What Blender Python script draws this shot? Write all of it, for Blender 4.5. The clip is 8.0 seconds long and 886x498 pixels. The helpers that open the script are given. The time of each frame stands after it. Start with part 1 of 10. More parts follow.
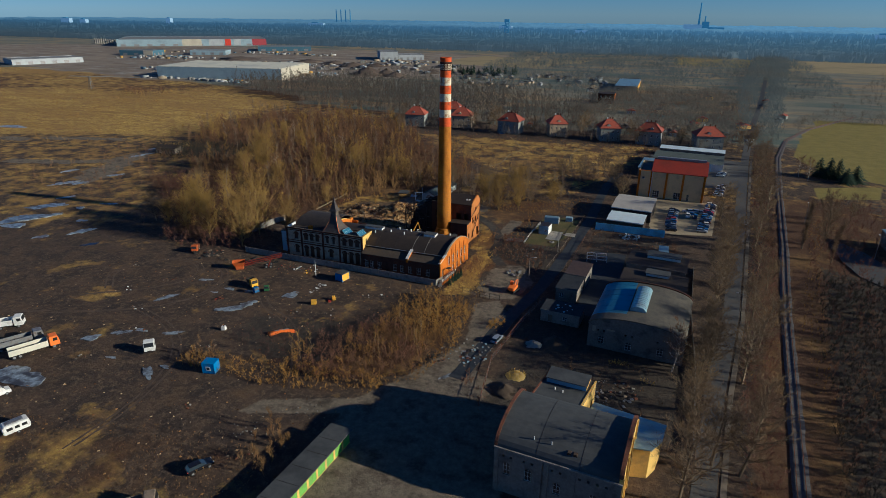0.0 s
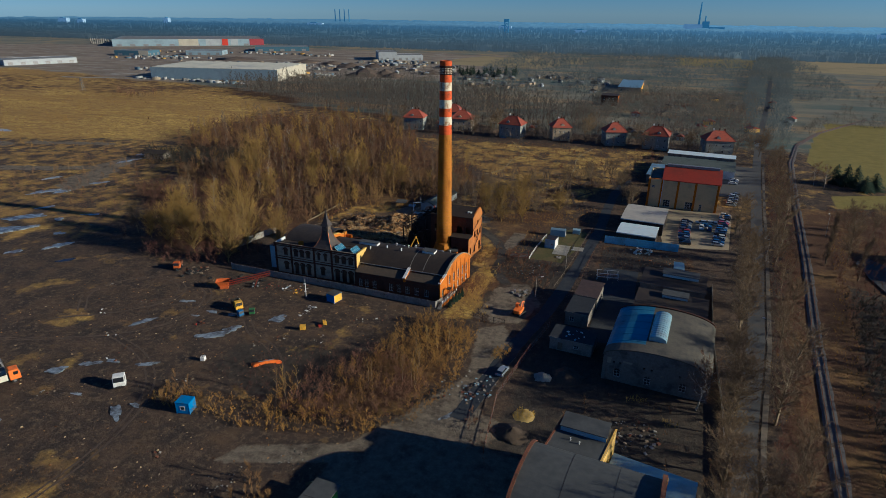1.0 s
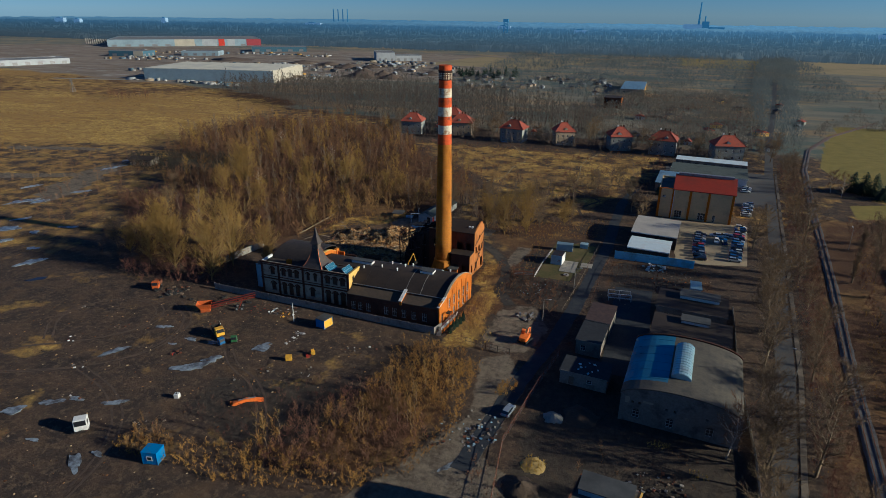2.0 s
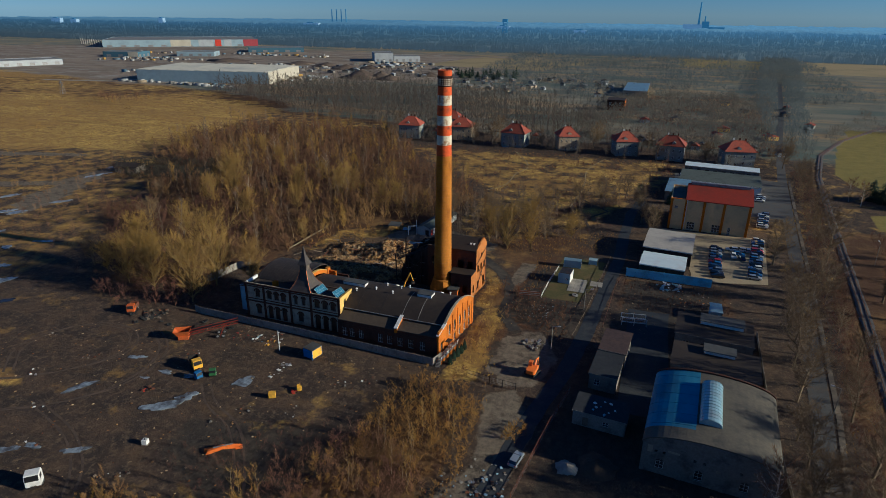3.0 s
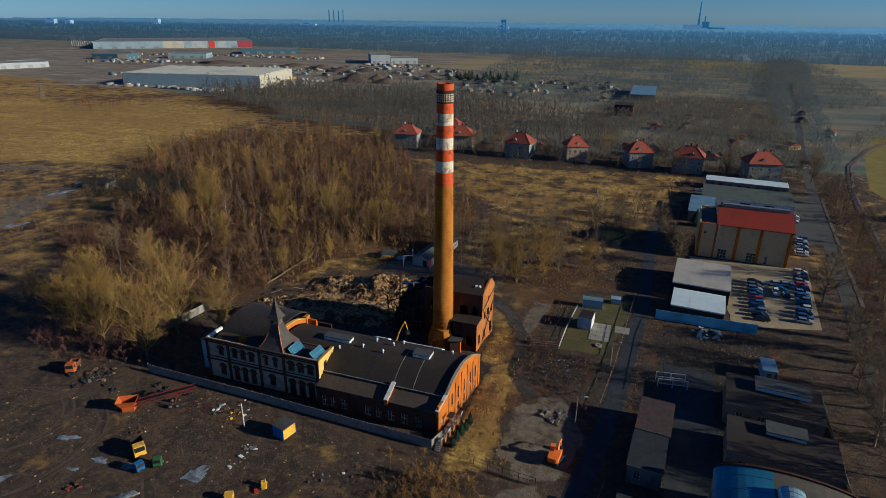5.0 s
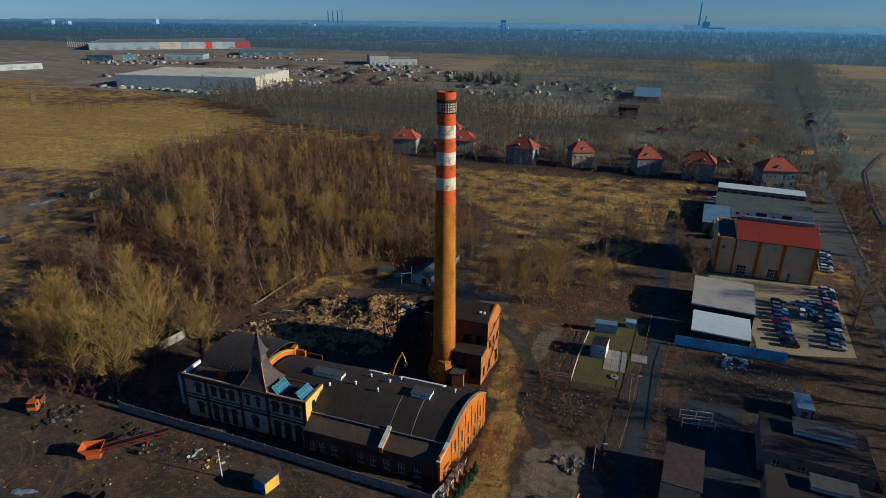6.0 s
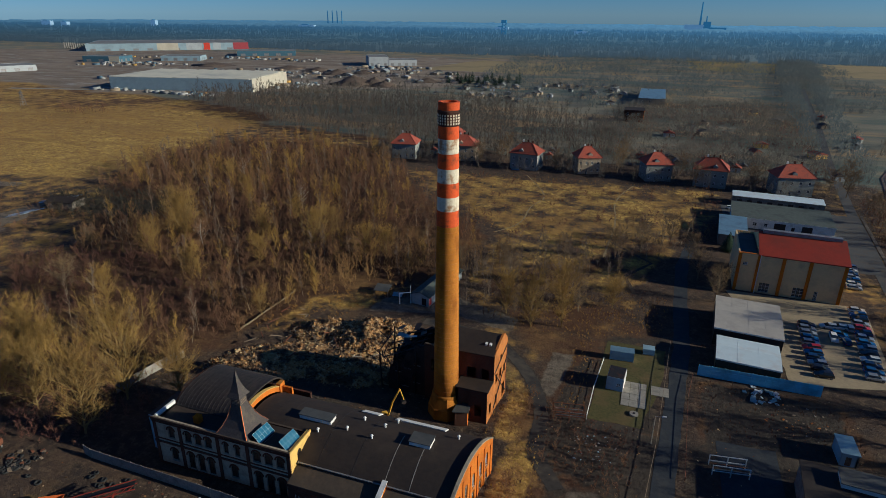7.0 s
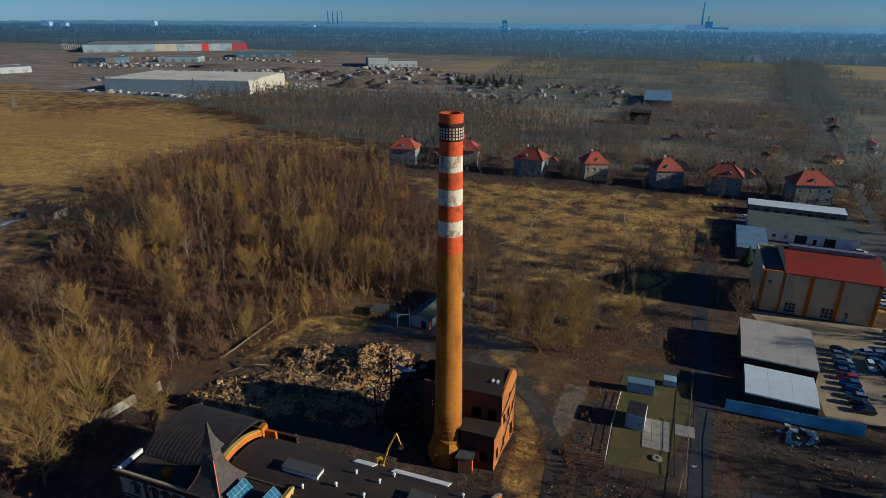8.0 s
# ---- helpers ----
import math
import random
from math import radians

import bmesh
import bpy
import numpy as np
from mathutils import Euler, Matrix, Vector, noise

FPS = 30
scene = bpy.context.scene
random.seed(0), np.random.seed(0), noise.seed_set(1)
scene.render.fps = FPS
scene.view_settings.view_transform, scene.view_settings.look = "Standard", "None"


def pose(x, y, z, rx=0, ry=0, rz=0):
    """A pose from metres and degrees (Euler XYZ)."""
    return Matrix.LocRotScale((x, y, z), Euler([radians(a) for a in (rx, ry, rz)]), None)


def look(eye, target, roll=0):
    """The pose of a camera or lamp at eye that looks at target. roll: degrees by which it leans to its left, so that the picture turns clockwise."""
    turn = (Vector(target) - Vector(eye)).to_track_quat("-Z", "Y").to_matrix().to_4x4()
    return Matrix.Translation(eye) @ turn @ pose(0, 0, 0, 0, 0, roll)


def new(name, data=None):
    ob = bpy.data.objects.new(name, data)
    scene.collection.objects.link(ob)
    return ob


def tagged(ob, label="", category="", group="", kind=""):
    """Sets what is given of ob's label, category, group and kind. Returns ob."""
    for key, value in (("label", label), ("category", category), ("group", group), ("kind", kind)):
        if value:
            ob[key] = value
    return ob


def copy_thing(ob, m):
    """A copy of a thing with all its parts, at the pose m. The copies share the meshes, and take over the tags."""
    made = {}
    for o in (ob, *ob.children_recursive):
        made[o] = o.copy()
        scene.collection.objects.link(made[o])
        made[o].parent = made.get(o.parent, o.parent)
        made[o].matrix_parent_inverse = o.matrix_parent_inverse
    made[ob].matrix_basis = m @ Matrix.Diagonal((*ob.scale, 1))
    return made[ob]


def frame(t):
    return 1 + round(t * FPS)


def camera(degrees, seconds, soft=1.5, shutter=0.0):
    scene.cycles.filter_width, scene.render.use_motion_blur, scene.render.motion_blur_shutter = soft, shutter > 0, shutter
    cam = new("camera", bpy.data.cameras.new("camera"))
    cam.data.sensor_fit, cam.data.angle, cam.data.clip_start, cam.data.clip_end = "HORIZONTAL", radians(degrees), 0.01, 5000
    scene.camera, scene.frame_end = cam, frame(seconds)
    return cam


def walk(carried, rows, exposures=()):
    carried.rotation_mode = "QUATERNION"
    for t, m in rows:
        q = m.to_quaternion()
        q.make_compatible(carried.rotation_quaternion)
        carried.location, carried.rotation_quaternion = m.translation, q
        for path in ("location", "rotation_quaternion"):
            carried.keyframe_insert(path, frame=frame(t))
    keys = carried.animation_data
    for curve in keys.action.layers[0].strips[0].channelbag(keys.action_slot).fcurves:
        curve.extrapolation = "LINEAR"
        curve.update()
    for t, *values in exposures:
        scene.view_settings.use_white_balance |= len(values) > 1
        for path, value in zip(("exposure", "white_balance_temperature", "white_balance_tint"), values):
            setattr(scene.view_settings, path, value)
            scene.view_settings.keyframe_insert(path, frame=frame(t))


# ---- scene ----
cam = camera(73.8, 8.0, soft=0.55)
PATH = [
    (0.0, (2.36, -1.17, 77.79), (-28.80, 86.32, 40.69), 0.61),
    (0.5, (-0.23, 5.57, 77.87), (-31.32, 93.08, 40.74), 0.62),
    (1.0, (-2.78, 12.38, 77.94), (-33.80, 99.90, 40.79), 0.63),
    (1.5, (-5.31, 19.23, 78.00), (-36.24, 106.77, 40.85), 0.64),
    (3.0, (-12.80, 39.73, 78.17), (-43.49, 127.36, 41.02), 0.63),
    (3.5, (-15.29, 46.50, 78.22), (-45.90, 134.16, 41.08), 0.61),
    (4.0, (-17.77, 53.22, 78.27), (-48.32, 140.91, 41.14), 0.60),
    (4.5, (-20.25, 59.88, 78.31), (-50.74, 147.59, 41.20), 0.58),
    (6.0, (-27.64, 79.49, 78.37), (-58.05, 167.27, 41.33), 0.48),
    (6.5, (-30.07, 85.93, 78.36), (-60.48, 173.71, 41.34), 0.44),
    (7.0, (-32.45, 92.33, 78.32), (-62.89, 180.10, 41.33), 0.40),
    (7.5, (-34.79, 98.71, 78.24), (-65.27, 186.47, 41.28), 0.35),
    (8.0, (-37.05, 105.08, 78.13), (-67.62, 192.82, 41.19), 0.30),
]
walk(cam, [(t, look(eye, target, roll)) for t, eye, target, roll in PATH], [(0, 0.0, 4450, 2), (8, -0.1, 4450, 2)])

# ---- world, sun, exposure ----
SUN_AZ, SUN_EL = 4.0, 17.5          # azimuth counted from +x towards +y
world = bpy.data.worlds.new("world")
scene.world = world
world.use_nodes = True
wn = world.node_tree
wn.nodes.clear()
w_out = wn.nodes.new("ShaderNodeOutputWorld")
w_bg = wn.nodes.new("ShaderNodeBackground")
w_sky = wn.nodes.new("ShaderNodeTexSky")
w_sky.sky_type = "NISHITA"
w_sky.sun_disc = False
w_sky.sun_elevation = radians(SUN_EL)
w_sky.sun_rotation = radians(90 - SUN_AZ)
w_sky.air_density, w_sky.dust_density, w_sky.ozone_density = 0.75, 0.0, 5.0
w_bg.inputs[1].default_value = 0.05
wn.links.new(w_sky.outputs[0], w_bg.inputs[0])
wn.links.new(w_bg.outputs[0], w_out.inputs[0])
sun_data = bpy.data.lights.new("sun", "SUN")
sun_data.energy, sun_data.angle, sun_data.color = 6.4, radians(0.6), (1.0, 0.72, 0.41)
sun = new("sun", sun_data)
a, e = radians(SUN_AZ), radians(SUN_EL)
sun_dir = Vector((math.cos(a) * math.cos(e), math.sin(a) * math.cos(e), math.sin(e)))
sun.matrix_world = look(sun_dir * 400, (0, 0, 0))
scene.view_settings.exposure = 0.0


# ---- materials ----
def nodes_of(name):
    m = bpy.data.materials.new(name)
    m.use_nodes = True
    nt = m.node_tree
    return m, nt, nt.nodes["Principled BSDF"]


def ramp_mix(nt, fac, a_sock, b_sock):
    mx = nt.nodes.new("ShaderNodeMix")
    mx.data_type = "RGBA"
    nt.links.new(fac, mx.inputs[0])
    for s_in, v in ((mx.inputs[6], a_sock), (mx.inputs[7], b_sock)):
        if isinstance(v, tuple):
            s_in.default_value = (*v, 1)
        else:
            nt.links.new(v, s_in)
    return mx.outputs[2]


def noise_fac(nt, coord, scale, lo=0.35, hi=0.65, detail=5, stretch=None, rough=0.6):
    if stretch:
        mp = nt.nodes.new("ShaderNodeMapping")
        mp.inputs["Scale"].default_value = stretch
        nt.links.new(coord, mp.inputs[0])
        coord = mp.outputs[0]
    n = nt.nodes.new("ShaderNodeTexNoise")
    n.inputs["Scale"].default_value, n.inputs["Detail"].default_value = scale, detail
    n.inputs["Roughness"].default_value = rough
    nt.links.new(coord, n.inputs["Vector"])
    mr = nt.nodes.new("ShaderNodeMapRange")
    mr.inputs[1].default_value, mr.inputs[2].default_value = lo, hi
    nt.links.new(n.outputs[0], mr.inputs[0])
    return mr.outputs[0]


def bump_of(nt, bsdf, fac, strength, distance=0.05):
    b = nt.nodes.new("ShaderNodeBump")
    b.inputs["Strength"].default_value, b.inputs["Distance"].default_value = strength, distance
    nt.links.new(fac, b.inputs["Height"])
    nt.links.new(b.outputs[0], bsdf.inputs["Normal"])


def mat(name, c1, c2, scale=3.0, big=0.25, c3=None, rough=0.85, metal=0.0, bump=0.4, dist=0.04, spec=0.3,
        stretch=None, vary=0.0, lo3=0.5, hi3=0.72):
    """A surface of two colours in fine grain, with a third in larger stains; vary: how far pieces differ from one another."""
    m, nt, b = nodes_of(name)
    g = nt.nodes.new("ShaderNodeNewGeometry")
    fine = noise_fac(nt, g.outputs["Position"], scale, stretch=stretch)
    col = ramp_mix(nt, fine, c1, c2)
    if c3:
        col = ramp_mix(nt, noise_fac(nt, g.outputs["Position"], scale * big, lo3, hi3, stretch=stretch), col, c3)
    if vary:
        oi = nt.nodes.new("ShaderNodeObjectInfo")
        mr = nt.nodes.new("ShaderNodeMapRange")
        mr.inputs[3].default_value, mr.inputs[4].default_value = 1 - vary, 1 + vary
        nt.links.new(oi.outputs["Random"], mr.inputs[0])
        hs = nt.nodes.new("ShaderNodeHueSaturation")
        nt.links.new(mr.outputs[0], hs.inputs["Value"])
        nt.links.new(col, hs.inputs["Color"])
        col = hs.outputs[0]
    nt.links.new(col, b.inputs["Base Color"])
    b.inputs["Roughness"].default_value, b.inputs["Metallic"].default_value = rough, metal
    b.inputs["Specular IOR Level"].default_value = spec
    if bump:
        bump_of(nt, b, fine, bump, dist)
    return m


def brick_mat(name, c1, c2, mortar, stain, axis="xz"):
    """Brickwork with courses of 75 mm, stained in large patches."""
    m, nt, b = nodes_of(name)
    g = nt.nodes.new("ShaderNodeNewGeometry")
    sx = nt.nodes.new("ShaderNodeSeparateXYZ")
    cx = nt.nodes.new("ShaderNodeCombineXYZ")
    nt.links.new(g.outputs["Position"], sx.inputs[0])
    ad = nt.nodes.new("ShaderNodeMath")
    nt.links.new(sx.outputs[0], ad.inputs[0])
    nt.links.new(sx.outputs[1], ad.inputs[1])
    nt.links.new(ad.outputs[0], cx.inputs[0])
    nt.links.new(sx.outputs[2], cx.inputs[1])
    br = nt.nodes.new("ShaderNodeTexBrick")
    br.inputs["Scale"].default_value = 1.0
    br.inputs["Brick Width"].default_value, br.inputs["Row Height"].default_value = 0.26, 0.075
    br.inputs["Mortar Size"].default_value = 0.008
    br.inputs["Color1"].default_value, br.inputs["Color2"].default_value = (*c1, 1), (*c2, 1)
    br.inputs["Mortar"].default_value = (*mortar, 1)
    nt.links.new(cx.outputs[0], br.inputs["Vector"])
    col = ramp_mix(nt, noise_fac(nt, g.outputs["Position"], 0.35, 0.45, 0.75, stretch=(1, 1, 0.5)), br.outputs[0], stain)
    nt.links.new(col, b.inputs["Base Color"])
    b.inputs["Roughness"].default_value, b.inputs["Specular IOR Level"].default_value = 0.95, 0.1
    bump_of(nt, b, noise_fac(nt, g.outputs["Position"], 9), 0.4, 0.02)
    return m


def glass_mat(name, tint=(0.03, 0.04, 0.05), rough=0.08):
    m, nt, b = nodes_of(name)
    b.inputs["Base Color"].default_value = (*tint, 1)
    b.inputs["Roughness"].default_value = rough
    b.inputs["Specular IOR Level"].default_value = 0.8
    return m


# Sun and shade are put into brick colours: orange sunward, dark on turned-away walls.
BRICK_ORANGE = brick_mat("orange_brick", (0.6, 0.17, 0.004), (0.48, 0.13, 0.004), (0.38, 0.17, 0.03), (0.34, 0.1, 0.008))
# Lighter felt for the annex: the sun on it is put into the colour.
ROOF_FELT = mat("sunlit_brown_felt", (0.085, 0.064, 0.045), (0.065, 0.05, 0.036), 1.2, 0.15, (0.05, 0.04, 0.03), 0.85, spec=0.25, bump=0.2)
# Roof sheet whose blue is the sky's reflection, put into the base colour.
WORKSHOP_SHEET = mat("sky_tinted_roof_sheet", (0.07, 0.23, 0.36), (0.055, 0.19, 0.31), 0.6, 0.2, (0.05, 0.12, 0.18), 0.5, metal=0.2, bump=0.1)
TWIG_UNDER = mat("mixed_brown_undergrowth", (0.19, 0.1, 0.052), (0.1, 0.053, 0.034), 0.05, 0.3, (0.27, 0.165, 0.058), 0.95, bump=0, lo3=0.48, hi3=0.63)
BRICK_RUIN = brick_mat("weathered_red_brick", (0.5, 0.18, 0.03), (0.38, 0.13, 0.025), (0.34, 0.19, 0.07), (0.2, 0.075, 0.022))
# Dark brick that also carries the shade of walls turned from the sun.
BRICK_DARK = brick_mat("dark_and_shaded_brick", (0.11, 0.043, 0.026), (0.078, 0.034, 0.022), (0.08, 0.06, 0.045), (0.04, 0.025, 0.02))
BRICK_CHIMNEY = brick_mat("chimney_brick", (0.52, 0.2, 0.012), (0.38, 0.14, 0.01), (0.3, 0.15, 0.03), (0.2, 0.07, 0.01))
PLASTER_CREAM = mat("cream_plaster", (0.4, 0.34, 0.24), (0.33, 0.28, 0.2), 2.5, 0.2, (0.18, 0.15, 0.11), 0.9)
# Yellow for sunward plaster walls: the warm sunlight is put into the colour.
PLASTER_YELLOW = mat("sunlit_yellow_plaster", (0.72, 0.47, 0.1), (0.64, 0.42, 0.1), 2.0, 0.2, (0.45, 0.3, 0.1), 0.9)
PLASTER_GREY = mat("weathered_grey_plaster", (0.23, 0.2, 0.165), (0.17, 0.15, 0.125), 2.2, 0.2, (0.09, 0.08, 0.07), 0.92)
RENDER_BEIGE = mat("ochre_beige_render", (0.7, 0.51, 0.25), (0.64, 0.47, 0.23), 1.5, 0.2, (0.5, 0.37, 0.2), 0.9, bump=0.15)
CONCRETE = mat("worn_concrete", (0.3, 0.27, 0.23), (0.22, 0.2, 0.17), 3.0, 0.2, (0.13, 0.12, 0.1), 0.9)
SLAB_CONCRETE = mat("pale_concrete_slab", (0.32, 0.29, 0.24), (0.26, 0.24, 0.2), 2.0, 0.2, (0.17, 0.16, 0.13), 0.9)
TAR_ROOF = mat("brown_tar_roofing", (0.036, 0.026, 0.019), (0.027, 0.02, 0.016), 1.2, 0.15, (0.05, 0.036, 0.025), 0.75, spec=0.35, bump=0.2)
TAR_GREY = mat("grey_tar_roofing", (0.085, 0.085, 0.08), (0.065, 0.066, 0.064), 0.8, 0.2, (0.045, 0.045, 0.044), 0.7, spec=0.35, bump=0.2)
MOSS_ROOF = mat("mossy_tar_roofing", (0.115, 0.1, 0.075), (0.09, 0.08, 0.063), 1.5, 0.2, (0.055, 0.052, 0.048), 0.85)
METAL_ROOF = mat("galvanised_roof_sheet", (0.36, 0.5, 0.52), (0.3, 0.42, 0.45), 1.0, 0.2, (0.22, 0.27, 0.3), 0.38, metal=0.6, bump=0.1)
RIBBED_DARK = mat("dark_ribbed_roof_sheet", (0.05, 0.042, 0.037), (0.034, 0.03, 0.028), 1.2, 0.3, (0.065, 0.05, 0.04), 0.6, metal=0.2, bump=0.1)
SLATE = mat("dark_slate", (0.075, 0.06, 0.055), (0.05, 0.043, 0.04), 4, 0.2, (0.1, 0.085, 0.06), 0.7)
TILE_RED = mat("red_roof_tile", (0.34, 0.078, 0.04), (0.25, 0.06, 0.034), 2.5, 0.2, (0.15, 0.055, 0.04), 0.8, vary=0.15)
SHEET_RED = mat("rust_red_roof_sheet", (0.3, 0.04, 0.018), (0.26, 0.036, 0.017), 0.8, 0.2, (0.2, 0.04, 0.022), 0.6, bump=0.1)
WHITE_SHEET = mat("white_membrane", (0.62, 0.7, 0.72), (0.57, 0.65, 0.67), 0.7, 0.3, (0.55, 0.55, 0.53), 0.6, bump=0.1)
TENT_BEIGE = mat("weathered_white_membrane", (0.44, 0.4, 0.34), (0.4, 0.365, 0.31), 0.7, 0.3, (0.32, 0.29, 0.25), 0.7, bump=0.1)
PAINT_WHITE = mat("white_paint", (0.75, 0.74, 0.7), (0.66, 0.65, 0.61), 3, 0.2, (0.5, 0.48, 0.44), 0.6, bump=0.1, vary=0.06)
PAINT_BLUE = mat("bright_blue_paint", (0.03, 0.2, 0.5), (0.025, 0.17, 0.44), 3, 0.2, (0.05, 0.14, 0.28), 0.5, bump=0.1)
PAINT_PALE_BLUE = mat("pale_blue_sheet", (0.33, 0.47, 0.55), (0.28, 0.41, 0.5), 1, 0.2, (0.22, 0.3, 0.35), 0.6, bump=0.1)
PAINT_YELLOW = mat("yellow_paint", (0.8, 0.45, 0.02), (0.72, 0.4, 0.02), 3, 0.2, (0.45, 0.27, 0.05), 0.5, bump=0.1)
PAINT_ORANGE = mat("orange_paint", (0.85, 0.2, 0.015), (0.78, 0.17, 0.015), 3, 0.2, (0.5, 0.15, 0.03), 0.5, bump=0.1)
PAINT_RED = mat("red_paint", (0.55, 0.045, 0.02), (0.48, 0.04, 0.02), 3, 0.2, (0.28, 0.06, 0.03), 0.55, bump=0.1)
PAINT_GREEN = mat("leaf_green_paint", (0.2, 0.42, 0.06), (0.17, 0.37, 0.055), 3, 0.2, (0.15, 0.26, 0.07), 0.55, bump=0.1)
BAND_RED = mat("chimney_red_paint", (0.62, 0.095, 0.008), (0.5, 0.072, 0.008), 2, 0.4, (0.22, 0.055, 0.018), 0.8, lo3=0.5, hi3=0.66)
BAND_WHITE = mat("chimney_white_paint", (0.7, 0.63, 0.47), (0.56, 0.48, 0.34), 2, 0.3, (0.34, 0.2, 0.1), 0.8, lo3=0.5, hi3=0.62)
STEEL_DARK = mat("dark_steel", (0.05, 0.047, 0.045), (0.035, 0.033, 0.032), 4, 0.2, (0.1, 0.05, 0.03), 0.55, metal=0.5, bump=0.1)
STEEL_GREY = mat("grey_steel", (0.3, 0.3, 0.3), (0.24, 0.24, 0.24), 4, 0.2, (0.2, 0.15, 0.12), 0.5, metal=0.5, bump=0.1)
RUST = mat("rusty_steel", (0.2, 0.075, 0.035), (0.13, 0.055, 0.03), 4, 0.2, (0.08, 0.045, 0.03), 0.85)
RUBBER = mat("black_rubber", (0.025, 0.025, 0.025), (0.035, 0.034, 0.032), 5, 0.2, None, 0.8)
WOOD_OLD = mat("grey_timber", (0.24, 0.18, 0.12), (0.17, 0.13, 0.09), 5, 0.2, (0.1, 0.08, 0.06), 0.85, vary=0.15)
GLASS = glass_mat("window_glass")
GLASS_DARK = glass_mat("dark_dirty_glass", (0.012, 0.012, 0.013), 0.3)
# Near-black: the darkness of unlit depth is put into the colour.
DARK_INSIDE = mat("dark_interior", (0.02, 0.018, 0.016), (0.014, 0.013, 0.012), 2, 0.2, None, 0.95, bump=0)
ASPHALT = mat("worn_asphalt", (0.1, 0.097, 0.092), (0.074, 0.071, 0.067), 2.5, 0.15, (0.11, 0.085, 0.06), 0.85)
YARD_ASPHALT = mat("dusty_yard_concrete", (0.21, 0.172, 0.122), (0.14, 0.115, 0.085), 0.8, 0.15, (0.075, 0.06, 0.046), 0.9, lo3=0.44, hi3=0.6)
# Dark blue-grey: the shade lying on the lane is put into the colour.
LANE_MAT = mat("shaded_blue_grey_asphalt", (0.036, 0.041, 0.048), (0.027, 0.031, 0.037), 1.5, 0.2, (0.06, 0.058, 0.055), 0.8)
CINDER_MAT = mat("dark_rutted_cinder", (0.05, 0.044, 0.038), (0.034, 0.03, 0.027), 0.9, 0.2, (0.085, 0.07, 0.052), 0.95, lo3=0.45, hi3=0.6)
PAVING = mat("parking_paving", (0.37, 0.295, 0.175), (0.31, 0.245, 0.15), 1.5, 0.15, (0.22, 0.175, 0.115), 0.9)
BALLAST = mat("track_ballast", (0.17, 0.16, 0.15), (0.11, 0.103, 0.098), 6, 0.1, (0.085, 0.075, 0.065), 0.95)
PUDDLE = mat("shallow_puddle_water", (0.03, 0.027, 0.022), (0.025, 0.023, 0.02), 1, 0.3, (0.05, 0.042, 0.032), 0.06, spec=0.5, bump=0.02)
RUBBLE_MAT = mat("broken_brick_rubble", (0.46, 0.335, 0.165), (0.3, 0.215, 0.11), 3.5, 0.1, (0.1, 0.078, 0.055), 0.95, lo3=0.46, hi3=0.56)
rub = RUBBLE_MAT.node_tree
rub_bsdf = rub.nodes["Principled BSDF"]
rub_col = rub_bsdf.inputs["Base Color"].links[0].from_socket
rub_geo = rub.nodes.new("ShaderNodeNewGeometry")
rub_ramp = rub.nodes.new("ShaderNodeValToRGB")
for pos, c in ((0.0, (0.45, 0.24, 0.12, 1)), (0.25, (0.8, 0.6, 0.4, 1)), (0.5, (1.2, 0.9, 0.55, 1)), (0.72, (1.0, 1.0, 1.0, 1)), (0.9, (1.9, 1.85, 1.75, 1))):
    el = rub_ramp.color_ramp.elements[0] if pos == 0 else rub_ramp.color_ramp.elements.new(pos)
    el.position, el.color = pos, c
rub_mul = rub.nodes.new("ShaderNodeMix")
rub_mul.data_type, rub_mul.blend_type = "RGBA", "MULTIPLY"
rub_mul.inputs[0].default_value = 1.0
rub.links.new(rub_geo.outputs["Random Per Island"], rub_ramp.inputs[0])
rub.links.new(rub_col, rub_mul.inputs[6])
rub.links.new(rub_ramp.outputs[0], rub_mul.inputs[7])
rub.links.new(rub_mul.outputs[2], rub_bsdf.inputs["Base Color"])
BARK = mat("grey_brown_bark", (0.2, 0.15, 0.09), (0.14, 0.105, 0.065), 5, 0.2, None, 0.95, vary=0.15)
TWIG = mat("bare_twigs", (0.22, 0.15, 0.078), (0.14, 0.095, 0.055), 0.15, 0.3, (0.25, 0.17, 0.07), 0.95, bump=0, vary=0.12)
TWIG_WOOD = mat("brown_bare_thicket", (0.215, 0.116, 0.056), (0.11, 0.06, 0.036), 0.05, 0.3, (0.26, 0.16, 0.058), 0.95, bump=0)
TWIG_DIP = mat("dark_maroon_twigs", (0.13, 0.062, 0.04), (0.075, 0.038, 0.028), 0.06, 0.3, (0.17, 0.1, 0.045), 0.95, bump=0)
TWIG_EDGE = mat("golden_brown_saplings", (0.27, 0.16, 0.055), (0.17, 0.095, 0.04), 0.08, 0.3, (0.12, 0.065, 0.03), 0.95, bump=0)
# Back twigs greyed for distance: haze is put into the base colour.
TWIG_BACK = mat("haze_greyed_back_wood", (0.185, 0.16, 0.125), (0.135, 0.122, 0.1), 0.04, 0.3, (0.125, 0.115, 0.1), 0.95, bump=0)
STEM_BROWN = mat("brown_sapling_bark", (0.13, 0.08, 0.05), (0.09, 0.055, 0.035), 0.3, 0.3, None, 0.95, bump=0)
STEM_OLIVE = mat("olive_sapling_bark", (0.3, 0.2, 0.07), (0.2, 0.14, 0.05), 0.3, 0.3, None, 0.95, bump=0)
